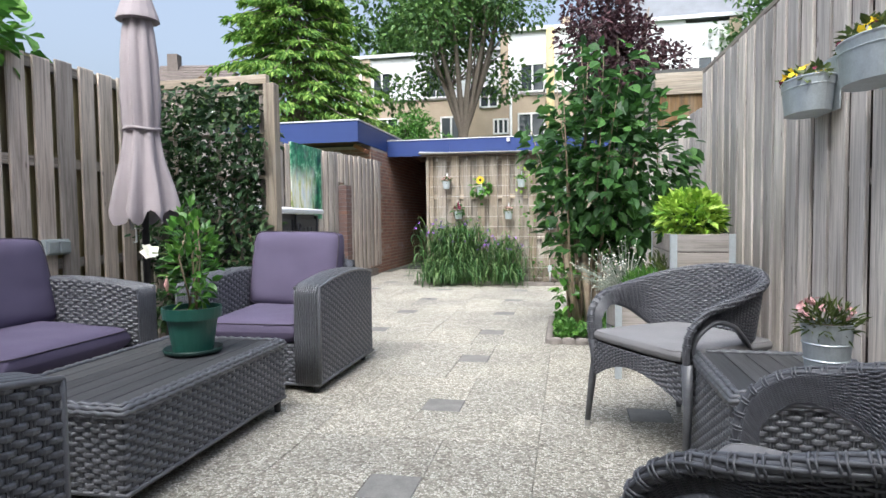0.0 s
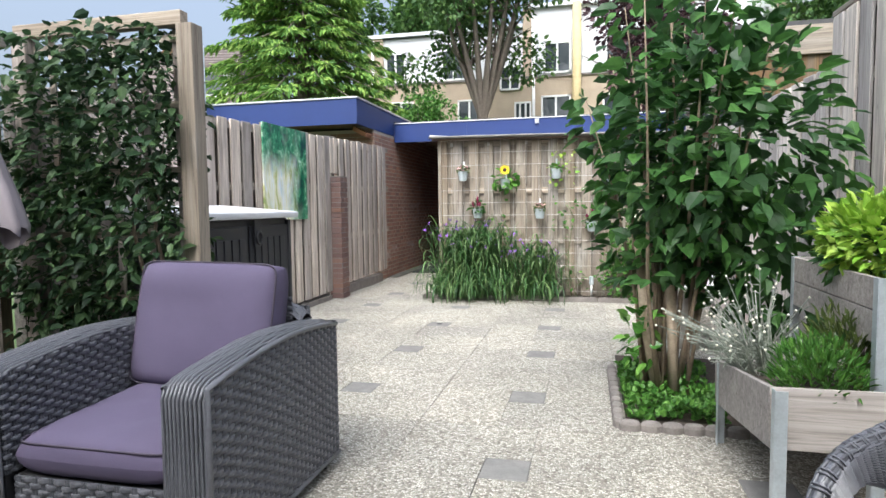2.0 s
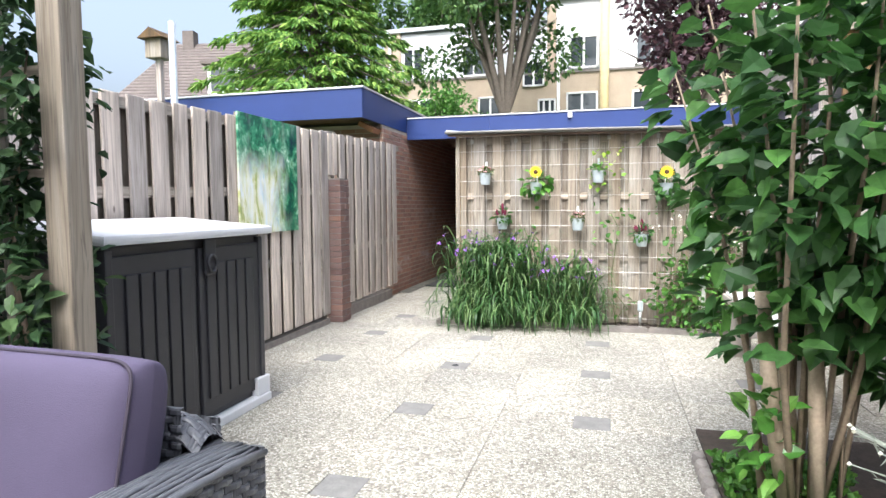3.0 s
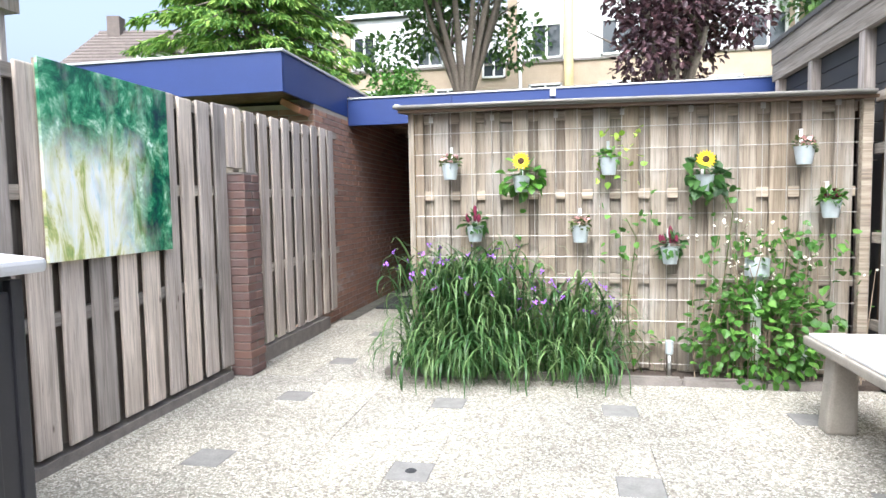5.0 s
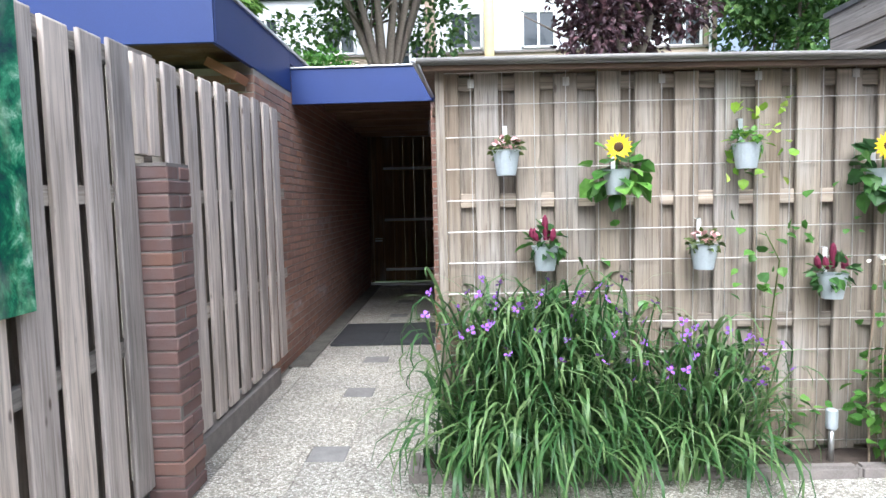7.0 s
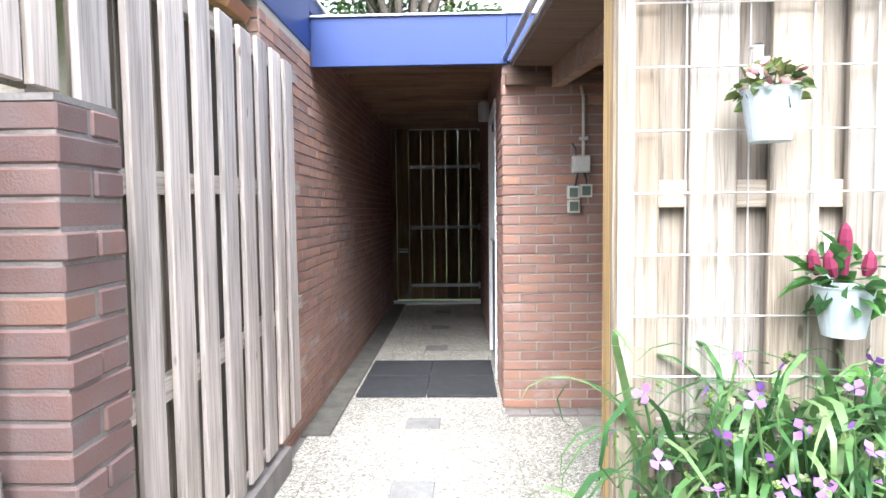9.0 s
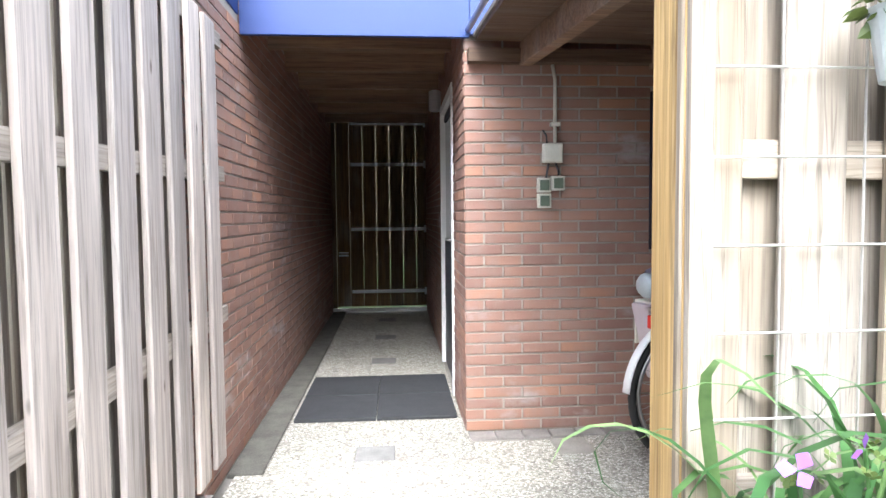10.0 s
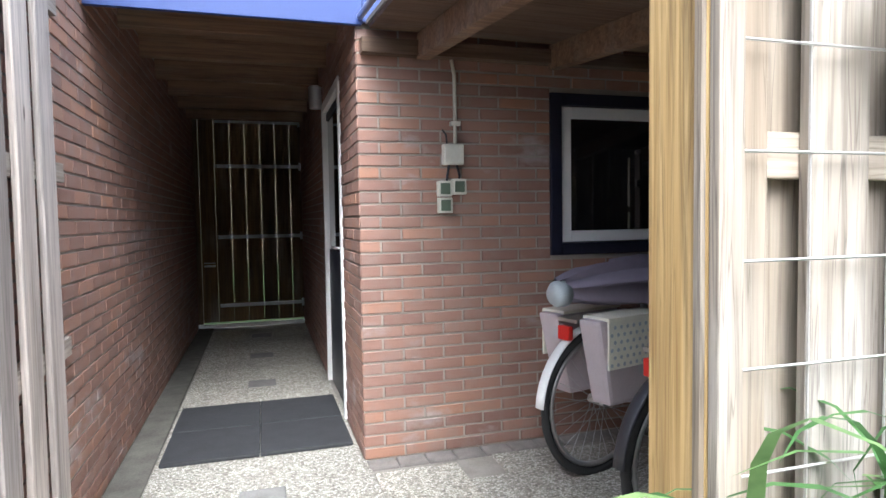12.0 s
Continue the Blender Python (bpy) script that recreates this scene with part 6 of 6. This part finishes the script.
# ---- beyond the garden ----
def window(parent, x0, x1, z0, z1, y, parts=2, open_leaf=False):
    w = part("window", bx(bx(bx(box(x0, x1, y - 0.06, y + 0.04, z0, z0 + 0.07), x0, x1, y - 0.06, y + 0.04, z1 - 0.07, z1), x0, x0 + 0.07, y - 0.06, y + 0.04, z0, z1), x1 - 0.07, x1, y - 0.06, y + 0.04, z0, z1), WHITE, parent)
    for k in range(1, parts):
        xm = x0 + (x1 - x0) * k / parts
        part("mullion", box(xm - 0.04, xm + 0.04, y - 0.05, y + 0.03, z0 + 0.07, z1 - 0.07), WHITE, w)
    part("pane", box(x0 + 0.07, x1 - 0.07, y - 0.01, y + 0.01, z0 + 0.07, z1 - 0.07), SKYGLASS, w)
    return w


flats = thing("apartment_building", "tan brick terrace with white upper panels and flat roof", "building", (0, 27, 0))
part("wall", bx(box(-9.2, 7.4, 0, 8, -0.1, 6.35), -9.2, -8.55, -0.02, 0, 6.35, 8.45), TANBRICK, flats, "tan brick wall")
part("upper_panel", box(-8.5, -2.45, 0.05, 8, 6.42, 8.35), FACADEWHITE, flats, "white upper panels")
part("upper_panel", box(-0.15, 5.3, 0.05, 8, 6.42, 9.2), FACADEWHITE, flats, "white upper panels")
part("upper_panel", box(5.3, 7.3, 0.05, 8, 6.42, 9.0), FACADEWHITE, flats, "white upper panels")
part("upper_wall", box(-2.45, -2.1, -0.02, 8, 6.35, 9.2), TANBRICK, flats)
part("upper_panel", box(-2.1, -0.15, 0.05, 8, 6.42, 9.2), FACADEWHITE, flats)
part("end_wall", box(7.0, 7.45, -0.05, 8, 6.35, 9.1), TANBRICK, flats)
part("end_wall", box(-9.2, -8.5, -0.05, 8, 6.36, 8.5), TANBRICK, flats)
part("roof_edge", box(-9.3, -2.45, -0.12, 8, 8.40, 8.55), ALU, flats)
part("roof_edge", box(-2.45, 7.5, -0.12, 8, 9.15, 9.30), ALU, flats)
part("sill_band", box(-8.5, 7.3, -0.06, 0.05, 6.35, 6.43), KERB, flats)
for a in ((-8.4, -7.5, 6.5, 7.75), (-5.9, -4.85, 6.45, 7.75), (-1.6, -0.5, 6.5, 7.75), (0.85, 2.0, 6.5, 7.75), (3.3, 4.3, 6.5, 7.75), (5.75, 6.95, 6.4, 7.6), (-8.25, -7.15, 4.2, 5.65), (-1.7, -0.5, 4.1, 5.6), (0.75, 2.1, 4.1, 5.55), (4.4, 5.6, 4.1, 5.55), (-5.2, -4.2, 4.2, 5.6)):
    window(flats, *a, 0.03 if a[2] > 6 else -0.02)
window(flats, -2.8, -2.1, 4.7, 5.4, -0.02, 3)
window(flats, -3.4, -2.55, 5.9, 6.9, -0.02, 2)
part("drainpipe", tube([(-0.27, -0.15, 0), (-0.27, -0.15, 9.2)], 0.17, 12), plain("ochre_column", (0.52, 0.42, 0.22), 0.7), flats, "ochre painted column", smooth=True)
for x in (-8.95, -2.0, 7.2):
    part("downpipe", tube([(x, -0.1, 0), (x, -0.1, 8.3)], 0.06, 8), WHITE, flats, smooth=True)
part("chimney", box(0.2, 0.7, 3, 3.6, 9.2, 10.6), TANBRICK, flats)
bm = bmesh.new()
v = [bm.verts.new(p) for p in ((1.5, 3, 9.3), (10.5, 3, 9.3), (10.5, 9, 9.3), (1.5, 9, 9.3), (4.0, 5.5, 12.4), (8.5, 5.5, 12.4))]
for f in ((0, 1, 5, 4), (1, 2, 5), (2, 3, 4, 5), (3, 0, 4), (0, 3, 2, 1)):
    bm.faces.new([v[i] for i in f])
part("slate_roof", bm, SLATE, flats, "grey slate pitched roof")
dor = part("dormer", box(6.3, 6.9, 2.4, 3.6, 9.3, 10.1), FACADEWHITE, flats, "small white dormer")
part("dormer_window", box(6.45, 6.75, 2.37, 2.4, 9.45, 9.95), SKYGLASS, dor)

ths = thing("tiled_house", "brick house with a steep brown tiled roof and white dormer", "house", (-16.4, 24.0, 0), 12)
part("wall", box(-3.2, 2.6, 0, 6, -0.1, 5.2), TANBRICK, ths)
bm = bmesh.new()
v = [bm.verts.new(p) for p in ((-3.6, -0.5, 5.1), (3.0, -0.5, 5.1), (3.0, 6.5, 5.1), (-3.6, 6.5, 5.1), (-2.0, 3, 8.6), (1.4, 3, 8.6))]
for f in ((0, 1, 5, 4), (1, 2, 5), (2, 3, 4, 5), (3, 0, 4), (0, 3, 2, 1)):
    bm.faces.new([v[i] for i in f])
rf = part("roof", bm, ROOFTILE, ths, "brown tiled roof")
dv, df = [], []
for r in range(22):
    t0, t1 = r / 22, (r + 1) / 22
    for c in range(40):
        z0, z1 = 5.1 + 3.5 * t0, 5.1 + 3.5 * t1
        y0, y1 = -0.5 + 3.5 * t0, -0.5 + 3.5 * t1
        xa, xb = -3.6 + 1.6 * t0, 3.0 - 1.6 * t0
        x0, x1 = xa + (xb - xa) * c / 40, xa + (xb - xa) * (c + 0.93) / 40
        b0 = len(dv)
        dv += [(x0, y0 - 0.05, z0 + 0.06), (x1, y0 - 0.05, z0 + 0.06), (x1, y1 - 0.02, z1 + 0.03), (x0, y1 - 0.02, z1 + 0.03), (x0, y0 - 0.05, z0 + 0.01), (x1, y0 - 0.05, z0 + 0.01)]
        df += [(b0, b0 + 1, b0 + 2, b0 + 3), (b0 + 4, b0 + 5, b0 + 1, b0)]
        if c < 28:
            yy0, yy1 = -0.5 + 3.5 * t0, 6.5 - 3.5 * t0
            ya, yb = yy0 + (yy1 - yy0) * c / 28, yy0 + (yy1 - yy0) * (c + 0.93) / 28
            xr0, xr1 = 3.0 - 1.6 * t0, 3.0 - 1.6 * t1
            b0 = len(dv)
            dv += [(xr0 + 0.05, ya, z0 + 0.06), (xr0 + 0.05, yb, z0 + 0.06), (xr1 + 0.02, yb, z1 + 0.03), (xr1 + 0.02, ya, z1 + 0.03)]
            df.append((b0, b0 + 1, b0 + 2, b0 + 3))
tagged(obj("roof_tiles", dv, df, ROOFTILE, ths), kind="stuff")
dm = part("dormer", box(0.6, 1.9, 0.1, 2.0, 5.6, 7.0), WHITE, ths, "white dormer")
part("dormer_window", box(0.75, 1.75, 0.07, 0.1, 5.95, 6.8), SKYGLASS, dm)
part("dormer_roof", box(0.4, 2.1, -0.1, 2.2, 7.0, 7.12), ROOFTILE, dm)
part("chimney", box(-1.6, -1.1, 2.6, 3.1, 8.2, 9.1), ROOFTILE, ths)


def tree(name, label, loc, h0, crown, rad, n, size, material, trunks, mult=1, parts=7, wide=0.75, hollow=0.35):
    """Stems from the ground into a crown built of several loose lobes of leaves."""
    t = thing(name, label, "tree", loc)
    r = np.random.default_rng(int(abs(loc[0] * 100)) + 5)
    tips = []
    for k in range(trunks):
        a = 2 * math.pi * k / max(1, trunks) + 0.4
        e = Vector((rad[0] * 0.55 * math.cos(a), rad[1] * 0.55 * math.sin(a), crown + rad[2] * r.uniform(0.0, 0.7))) if trunks > 1 else Vector((0, 0, crown + rad[2] * 0.7))
        f = Vector((0.06 * math.cos(a), 0.06 * math.sin(a), h0))
        part("trunk", tube([(0.1 * math.cos(a), 0.1 * math.sin(a), 0), f, f.lerp(e, 0.5) + Vector((0.15 * math.cos(a), 0.15 * math.sin(a), 0)), e], [0.16, 0.13, 0.07, 0.02] if trunks > 1 else [0.22, 0.18, 0.10, 0.02], 8), BARK, t, smooth=True)
        for j in range(3):
            b0 = f.lerp(e, r.uniform(0.3, 0.8))
            b1 = b0 + Vector((r.normal(0, 0.5) * rad[0] * 0.6, r.normal(0, 0.5) * rad[1] * 0.6, r.uniform(0.2, 0.6) * rad[2]))
            part("limb", tube([b0, b0.lerp(b1, 0.5) + Vector((0, 0, -0.1)), b1], [0.05, 0.03, 0.01], 6), BARK, t, smooth=True)
    P, O = [], []
    lobes = [(np.array((0, 0, crown)), 0.75)] + [(np.array((r.normal(0, 0.5) * rad[0], r.normal(0, 0.45) * rad[1], crown + r.normal(0, 0.45) * rad[2])), r.uniform(0.3, 0.5)) for _ in range(parts * 3)]
    for c, k in lobes:
        q, d = ballcloud(r, int(n * k * k / 3), c, np.array(rad) * k * np.array((1, 1, 0.8)), hollow)
        P.append(q)
        O.append(d)
    leaves("crown", np.vstack(P), np.vstack(O), size, material, t, wide, 0.6, 0.25, r)
    return t


tree("copper_tree", "dark purple-leaved tree beyond the store roof", (2.0, 19.0, 0), 3.2, 5.7, (1.75, 1.5, 2.5), 6500, 0.16, LEAF_COPPER, 6, hollow=0.15)
tree("green_tree", "tall green tree with many upright grey stems", (-3.3, 22.0, 0), 4.2, 8.5, (2.9, 2.4, 2.7), 8500, 0.19, LEAF_TREE, 12, hollow=0.1)
tree("green_tree", "broad green tree far behind the conifer", (-8.0, 34.0, 0), 4.0, 10.5, (4.0, 3.0, 4.2), 9000, 0.34, LEAF_TREE, 3)
tree("green_tree", "green tree beyond the timber shed", (9.8, 27.0, 0), 3.0, 8.5, (2.6, 2.4, 3.6), 6000, 0.26, LEAF_TREE, 3)
tree("round_shrub", "fresh green shrub behind the store roof", (-3.9, 16.5, 0), 1.0, 3.3, (0.75, 0.6, 0.75), 2600, 0.10, LEAF_HERB, 3)

# the conifer behind the neighbouring store
con = thing("conifer", "bright green conifer with layered drooping sprays", "tree", (-8.9, 20.0, 0))
part("trunk", tube([(0, 0, 0), (0, 0, 6), (0.1, 0, 12)], [0.28, 0.18, 0.03], 10), BARK, con, smooth=True)
P, O, S = [], [], []
rc = np.random.default_rng(5)
bm = bmesh.new()
for k in range(190):
    z = 1.8 + 9.8 * (k / 190)
    a = k * 2.4 + rc.uniform(-0.3, 0.3)
    L = (4.0 * (1 - (z - 1.8) / 11.5) + 0.35) * rc.uniform(0.75, 1.12)
    d = np.array((math.cos(a), math.sin(a), 0))
    ringtube(bm, [(0, 0, z), tuple(d * L * 0.5 + np.array((0, 0, z + 0.12 * L))), tuple(d * L + np.array((0, 0, z - 0.12 * L)))], [0.04, 0.025, 0.008], 5)
    for j in range(200):
        t = rc.uniform(0.15, 1.0) ** 0.75
        side = rc.normal(0, 0.20) * L * (1.15 - t)
        w = np.array((-d[1], d[0], 0))
        P.append(d * L * t + w * side + np.array((0, 0, z + 0.24 * L * t - 0.36 * L * t * t - abs(side) * 0.25 + rc.normal(0, 0.03))))
        O.append(d * 0.8 + w * np.sign(side) * 0.5 + np.array((0, 0, -0.25)))
        S.append(0.28)
part("limb_whorl", bm, BARK, con)
leaves("sprays", np.array(P), np.array(O), np.array(S), LEAF_CONIFER, con, 0.34, 0.28, 0.25, rc)

bh = thing("birdhouse", "small wooden birdhouse on a post behind the fence", "birdhouse", (-5.3, 8.78, 0))
part("post", box(-0.03, 0.03, -0.03, 0.03, 0, 2.98), FENCE, bh)
part("box", box(-0.11, 0.11, -0.11, 0.11, 2.98, 3.20), SLAT, bh, bevel=0.004)
bm = bmesh.new()
v = [bm.verts.new(p) for p in ((-0.17, -0.17, 3.20), (0.17, -0.17, 3.20), (0.17, 0.17, 3.20), (-0.17, 0.17, 3.20), (0, -0.17, 3.32), (0, 0.17, 3.32))]
for f in ((0, 1, 4), (1, 2, 5, 4), (2, 3, 5), (3, 0, 4, 5), (0, 3, 2, 1)):
    bm.faces.new([v[i] for i in f])
part("roof", bm, GATEWOOD, bh)
pf = thing("play_frame", "teal tubular play frame with a blue cover behind the fence", "play frame", (-4.6, 7.4, 0))
TEAL = plain("teal_painted_tube", (0.05, 0.28, 0.26), 0.4)
for y in (-0.6, 0.5):
    part("hoop", tube([(-0.5, y, 0), (-0.35, y, 1.9), (-0.2, y, 2.16), (0.2, y, 2.16), (0.35, y, 1.9), (0.5, y, 0)], 0.025, 8), TEAL, pf, smooth=True)
part("cover", tube([(-0.1, -0.8, 2.10), (0, 0.0, 2.05), (0.1, 0.7, 2.0)], [0.10, 0.13, 0.10], 10, flat=0.5), plain("blue_tarp", (0.03, 0.16, 0.50), 0.4), pf, "blue plastic cover", smooth=True)
pl = thing("pole", "tall grey metal pole behind the fence", "pole", (-3.85, 7.2, 0))
part("shaft", tube([(0, 0, 0), (0, 0, 2.85)], 0.032, 10), ZINC, pl, smooth=True)
hd = thing("hedge", "green hedge closing the gardens in the distance", "hedge", (0, 48, 0), kind="stuff")
q = np.column_stack((rg.uniform(-60, 60, 9000), rg.normal(0, 1.5, 9000), rg.uniform(0, 1, 9000) ** 0.7 * 5.5))
leaves("foliage", q, rg.normal(0, 1, (9000, 3)), 0.9, LEAF_TREE, hd, 0.8, 0.5, 0.2, rg)


# ---- pieces of walls and paving ----
random.seed(4)
BL, BH, JT = 0.213, 0.052, 0.0615
B1 = slabdata("brick", BL - 0.011, 0.0505, 0.006, 0.002, BRICK)
ONX = Matrix(((1, 0, 0, 0), (0, 0, -1, 0), (0, 1, 0, 0), (0, 0, 0, 1)))   # outward -y
OPX = Matrix(((0, 0, 1, 0), (1, 0, 0, 0), (0, 1, 0, 0), (0, 0, 0, 1)))    # outward +x, run along y
OMX = Matrix(((0, 0, -1, 0), (1, 0, 0, 0), (0, 1, 0, 0), (0, 0, 0, 1)))   # outward -x


def bricks(parent, turn, at, a, b, z1, near, skip=None):
    """Half-bond courses from a to b along the wall; those nearer than `near` are single pieces, the rest one joined part."""
    vs, fs = [], []
    co = [tuple(v.co) for v in B1.vertices]
    po = [tuple(p.vertices) for p in B1.polygons]
    row, z = 0, 0.03
    while z + 0.025 < z1:
        x = a - (BL / 2 if row % 2 else 0.0)
        while x < b:
            lo, hi = max(a, x), min(b, x + BL)
            if skip and skip[2] < z < skip[3]:
                if lo < skip[0]:
                    hi = min(hi, skip[0])
                elif hi > skip[1]:
                    lo = max(lo, skip[1])
                else:
                    hi = lo
            if hi - lo > 0.03:
                k = (hi - lo - 0.011) / (BL - 0.011)
                j = random.uniform(-0.0015, 0.0015)
                m = at((lo + hi) / 2, z + random.uniform(-0.001, 0.001), j) @ turn @ Matrix.Diagonal((k, 1, 1, 1))
                if (lo + hi) / 2 < near:
                    piece("brick", B1, parent, m)
                else:
                    b0 = len(vs)
                    vs += [m @ Vector(c) for c in co]
                    fs += [tuple(b0 + i for i in f) for f in po]
            x += BL
        z += JT
        row += 1
    if vs:
        tagged(obj("brickwork", vs, fs, BRICK, parent), kind="stuff")


bricks(wall_store, ONX, lambda s, z, j: Matrix.Translation((s, 10.934 + j, z)), -1.72, 1.55, 2.15, 0.0, (-0.675, 0.395, 0.995, 1.89))
bricks(wall_passage, OPX, lambda s, z, j: Matrix.Translation((-2.904 + j, s, z)), 9.95, 15.35, 2.40, 11.65, (9.90, 10.91, 2.235, 2.6))
bricks(wall_side, OMX, lambda s, z, j: Matrix.Translation((-1.714 + j, s, z)), 10.93, 15.35, 2.40, 11.5, (11.595, 12.605, 0, 2.09))
bricks(bpy.data.objects["wall_3"], ONX, lambda s, z, j: Matrix.Translation((s, 9.95 + j, z)), -3.6, -2.9, 2.24, -3.5)

pillar = thing("brick_pillar", "weathered red brick pillar between two fence panels", "pillar", (-2.812, 8.338, 0))
part("core", box(-0.079, 0.079, -0.101, 0.101, 0, 1.475), KERB, pillar)
PB = bpy.data.meshes.new("brick")
bm = box(-0.085, 0.085, -0.108, 0.108, 0, 0.0555)
bmesh.ops.bevel(bm, geom=bm.edges[:], offset=0.005, segments=1, affect="EDGES")
bm.to_mesh(PB)
bm.free()
PB.materials.append(BRICK_OLD)
PH = bpy.data.meshes.new("brick")
bm = box(-0.085, 0.085, -0.051, 0.051, 0, 0.0555)
bmesh.ops.bevel(bm, geom=bm.edges[:], offset=0.005, segments=1, affect="EDGES")
bm.to_mesh(PH)
bm.free()
PH.materials.append(BRICK_OLD)
for k in range(24):
    if k % 2:
        for e in (-1, 1):
            piece("brick", PH, pillar, pose(random.uniform(-0.005, 0.005), e * 0.0555 + random.uniform(-0.002, 0.002), 0.006 + k * 0.0615, 0, 0, random.uniform(-1, 1)))
        continue
    piece("brick", PB, pillar, pose(random.uniform(-0.006, 0.006), random.uniform(-0.005, 0.005), 0.006 + k * 0.0615, 0, 0, random.uniform(-1, 1)))
part("cap", box(-0.08, 0.08, -0.105, 0.105, 1.476, 1.49), KERB, pillar)

# pinwheel of slabs round small grey tiles
XS = [-2.213 + 1.026 * k for k in range(-1, 5)]
YS = [0.78, 1.78, 2.76, 3.83, 4.823, 5.86, 6.857, 7.847, 8.75, 9.784, 10.66, 11.66, 12.65, 13.65, 14.65]
YS = [-2.2, -1.2, -0.2] + YS
g = 0.0025
SL = {}
tile_near = slabdata("grey_tile", 0.2, 0.2, 0.024, 0.004, DARKTILE)
count = 0
vs, fs = [], []
for i, x in enumerate(XS):
    for j, y in enumerate(YS):
        sy = (YS[j + 1] - y) if j + 1 < len(YS) else 1.0
        sy0 = (y - YS[j - 1]) if j else 1.0
        px = 0.513
        for xa, xb, ya, yb in ((-px, 0.1, 0.1, sy / 2), (0.1, px, -0.1, sy / 2), (-0.1, px, -sy0 / 2, -0.1), (-px, -0.1, -sy0 / 2, 0.1)):
            X0, X1, Y0, Y1 = max(x + xa, -2.86), min(x + xb, 1.80), y + ya, min(y + yb, 15.1)
            if Y0 > 10.75:
                X1 = min(X1, -1.72)
            elif Y1 > 10.80:
                Y1 = min(Y1, 10.80) if X0 > -1.72 else Y1
            if X1 - X0 < 0.05 or Y1 - Y0 < 0.05:
                continue
            w, d = X1 - X0 - g, Y1 - Y0 - g
            key = (round(w, 2), round(d, 2))
            if key not in SL:
                SL[key] = slabdata("slab", w, d, 0.022, 0.0015, AGG)
            m = pose((X0 + X1) / 2, (Y0 + Y1) / 2, -0.022 + random.uniform(-0.0015, 0.0015))
            if count < 290 and -1.5 < y < 11.5:
                piece("slab", SL[key], floor, m)
                count += 1
            else:
                b0 = len(vs)
                vs += [m @ v.co for v in SL[key].vertices]
                fs += [tuple(b0 + q for q in p.vertices) for p in SL[key].polygons]
        if -2.86 < x < 1.75 and (y < 10.6 or x < -1.8):
            piece("grey_tile", tile_near, floor, pose(x, y, -0.0235 + random.uniform(-0.001, 0.001)))
if vs:
    tagged(obj("far_slabs", vs, fs, AGG, floor), kind="stuff")

# kerbs
kerb = thing("bed_kerb", "row of weathered concrete edging stones along the bed", "kerb", (0, 0, 0), kind="structure")
KM = bpy.data.meshes.new("kerb_stone")
bm = box(-0.248, 0.248, -0.03, 0.03, 0, 0.07)
bmesh.ops.bevel(bm, geom=[e for e in bm.edges], offset=0.014, segments=2, affect="EDGES")
bm.to_mesh(KM)
bm.free()
KM.materials.append(KERB)
for k in range(6):
    piece("kerb_stone", KM, kerb, pose(-1.47 + k * 0.502, 8.415 + random.uniform(-0.006, 0.006), -0.012 + random.uniform(-0.004, 0.004), 0, 0, random.uniform(-0.8, 0.8)))
piece("kerb_stone", KM, kerb, pose(-1.735, 8.50, -0.012, 0, 0, 90) @ Matrix.Diagonal((0.45, 1, 1, 1)))
scal = thing("scalloped_kerb", "low round-topped edging stones round the shrub bed", "kerb", (0, 0, 0), kind="structure")
SM = bpy.data.meshes.new("edging_stone")
bm = turned([(0.052, 0), (0.052, 0.045), (0.04, 0.06), (0.015, 0.066)], 12, (0, 0, 0), 1.0, 0.6)
bm.to_mesh(SM)
bm.free()
SM.materials.append(KERB)
for k in range(14):
    piece("edging_stone", SM, scal, pose(0.38 + k * 0.098, 4.40, -0.014, 0, 0, 0))
for k in range(11):
    piece("edging_stone", SM, scal, pose(0.33, 4.46 + k * 0.098, -0.014, 0, 0, 90))
pav = thing("paver_strip", "row of small grey pavers along the brick wall's foot", "paving", (0, 0, 0), kind="structure")
PV = slabdata("paver", 0.145, 0.11, 0.03, 0.006, KERB)
for k in range(21):
    piece("paver", PV, pav, pose(-1.64 + k * 0.151, 10.865, -0.026 + random.uniform(-0.002, 0.002), 0, 0, random.uniform(-1.5, 1.5)))
pv2 = thing("passage_edge", "mossy concrete strip along the passage wall", "kerb", (0, 0, 0), kind="structure")
part("strip", box(-2.895, -2.73, 10.45, 15.25, -0.03, 0.012), MOSS, pv2, bevel=0.008)
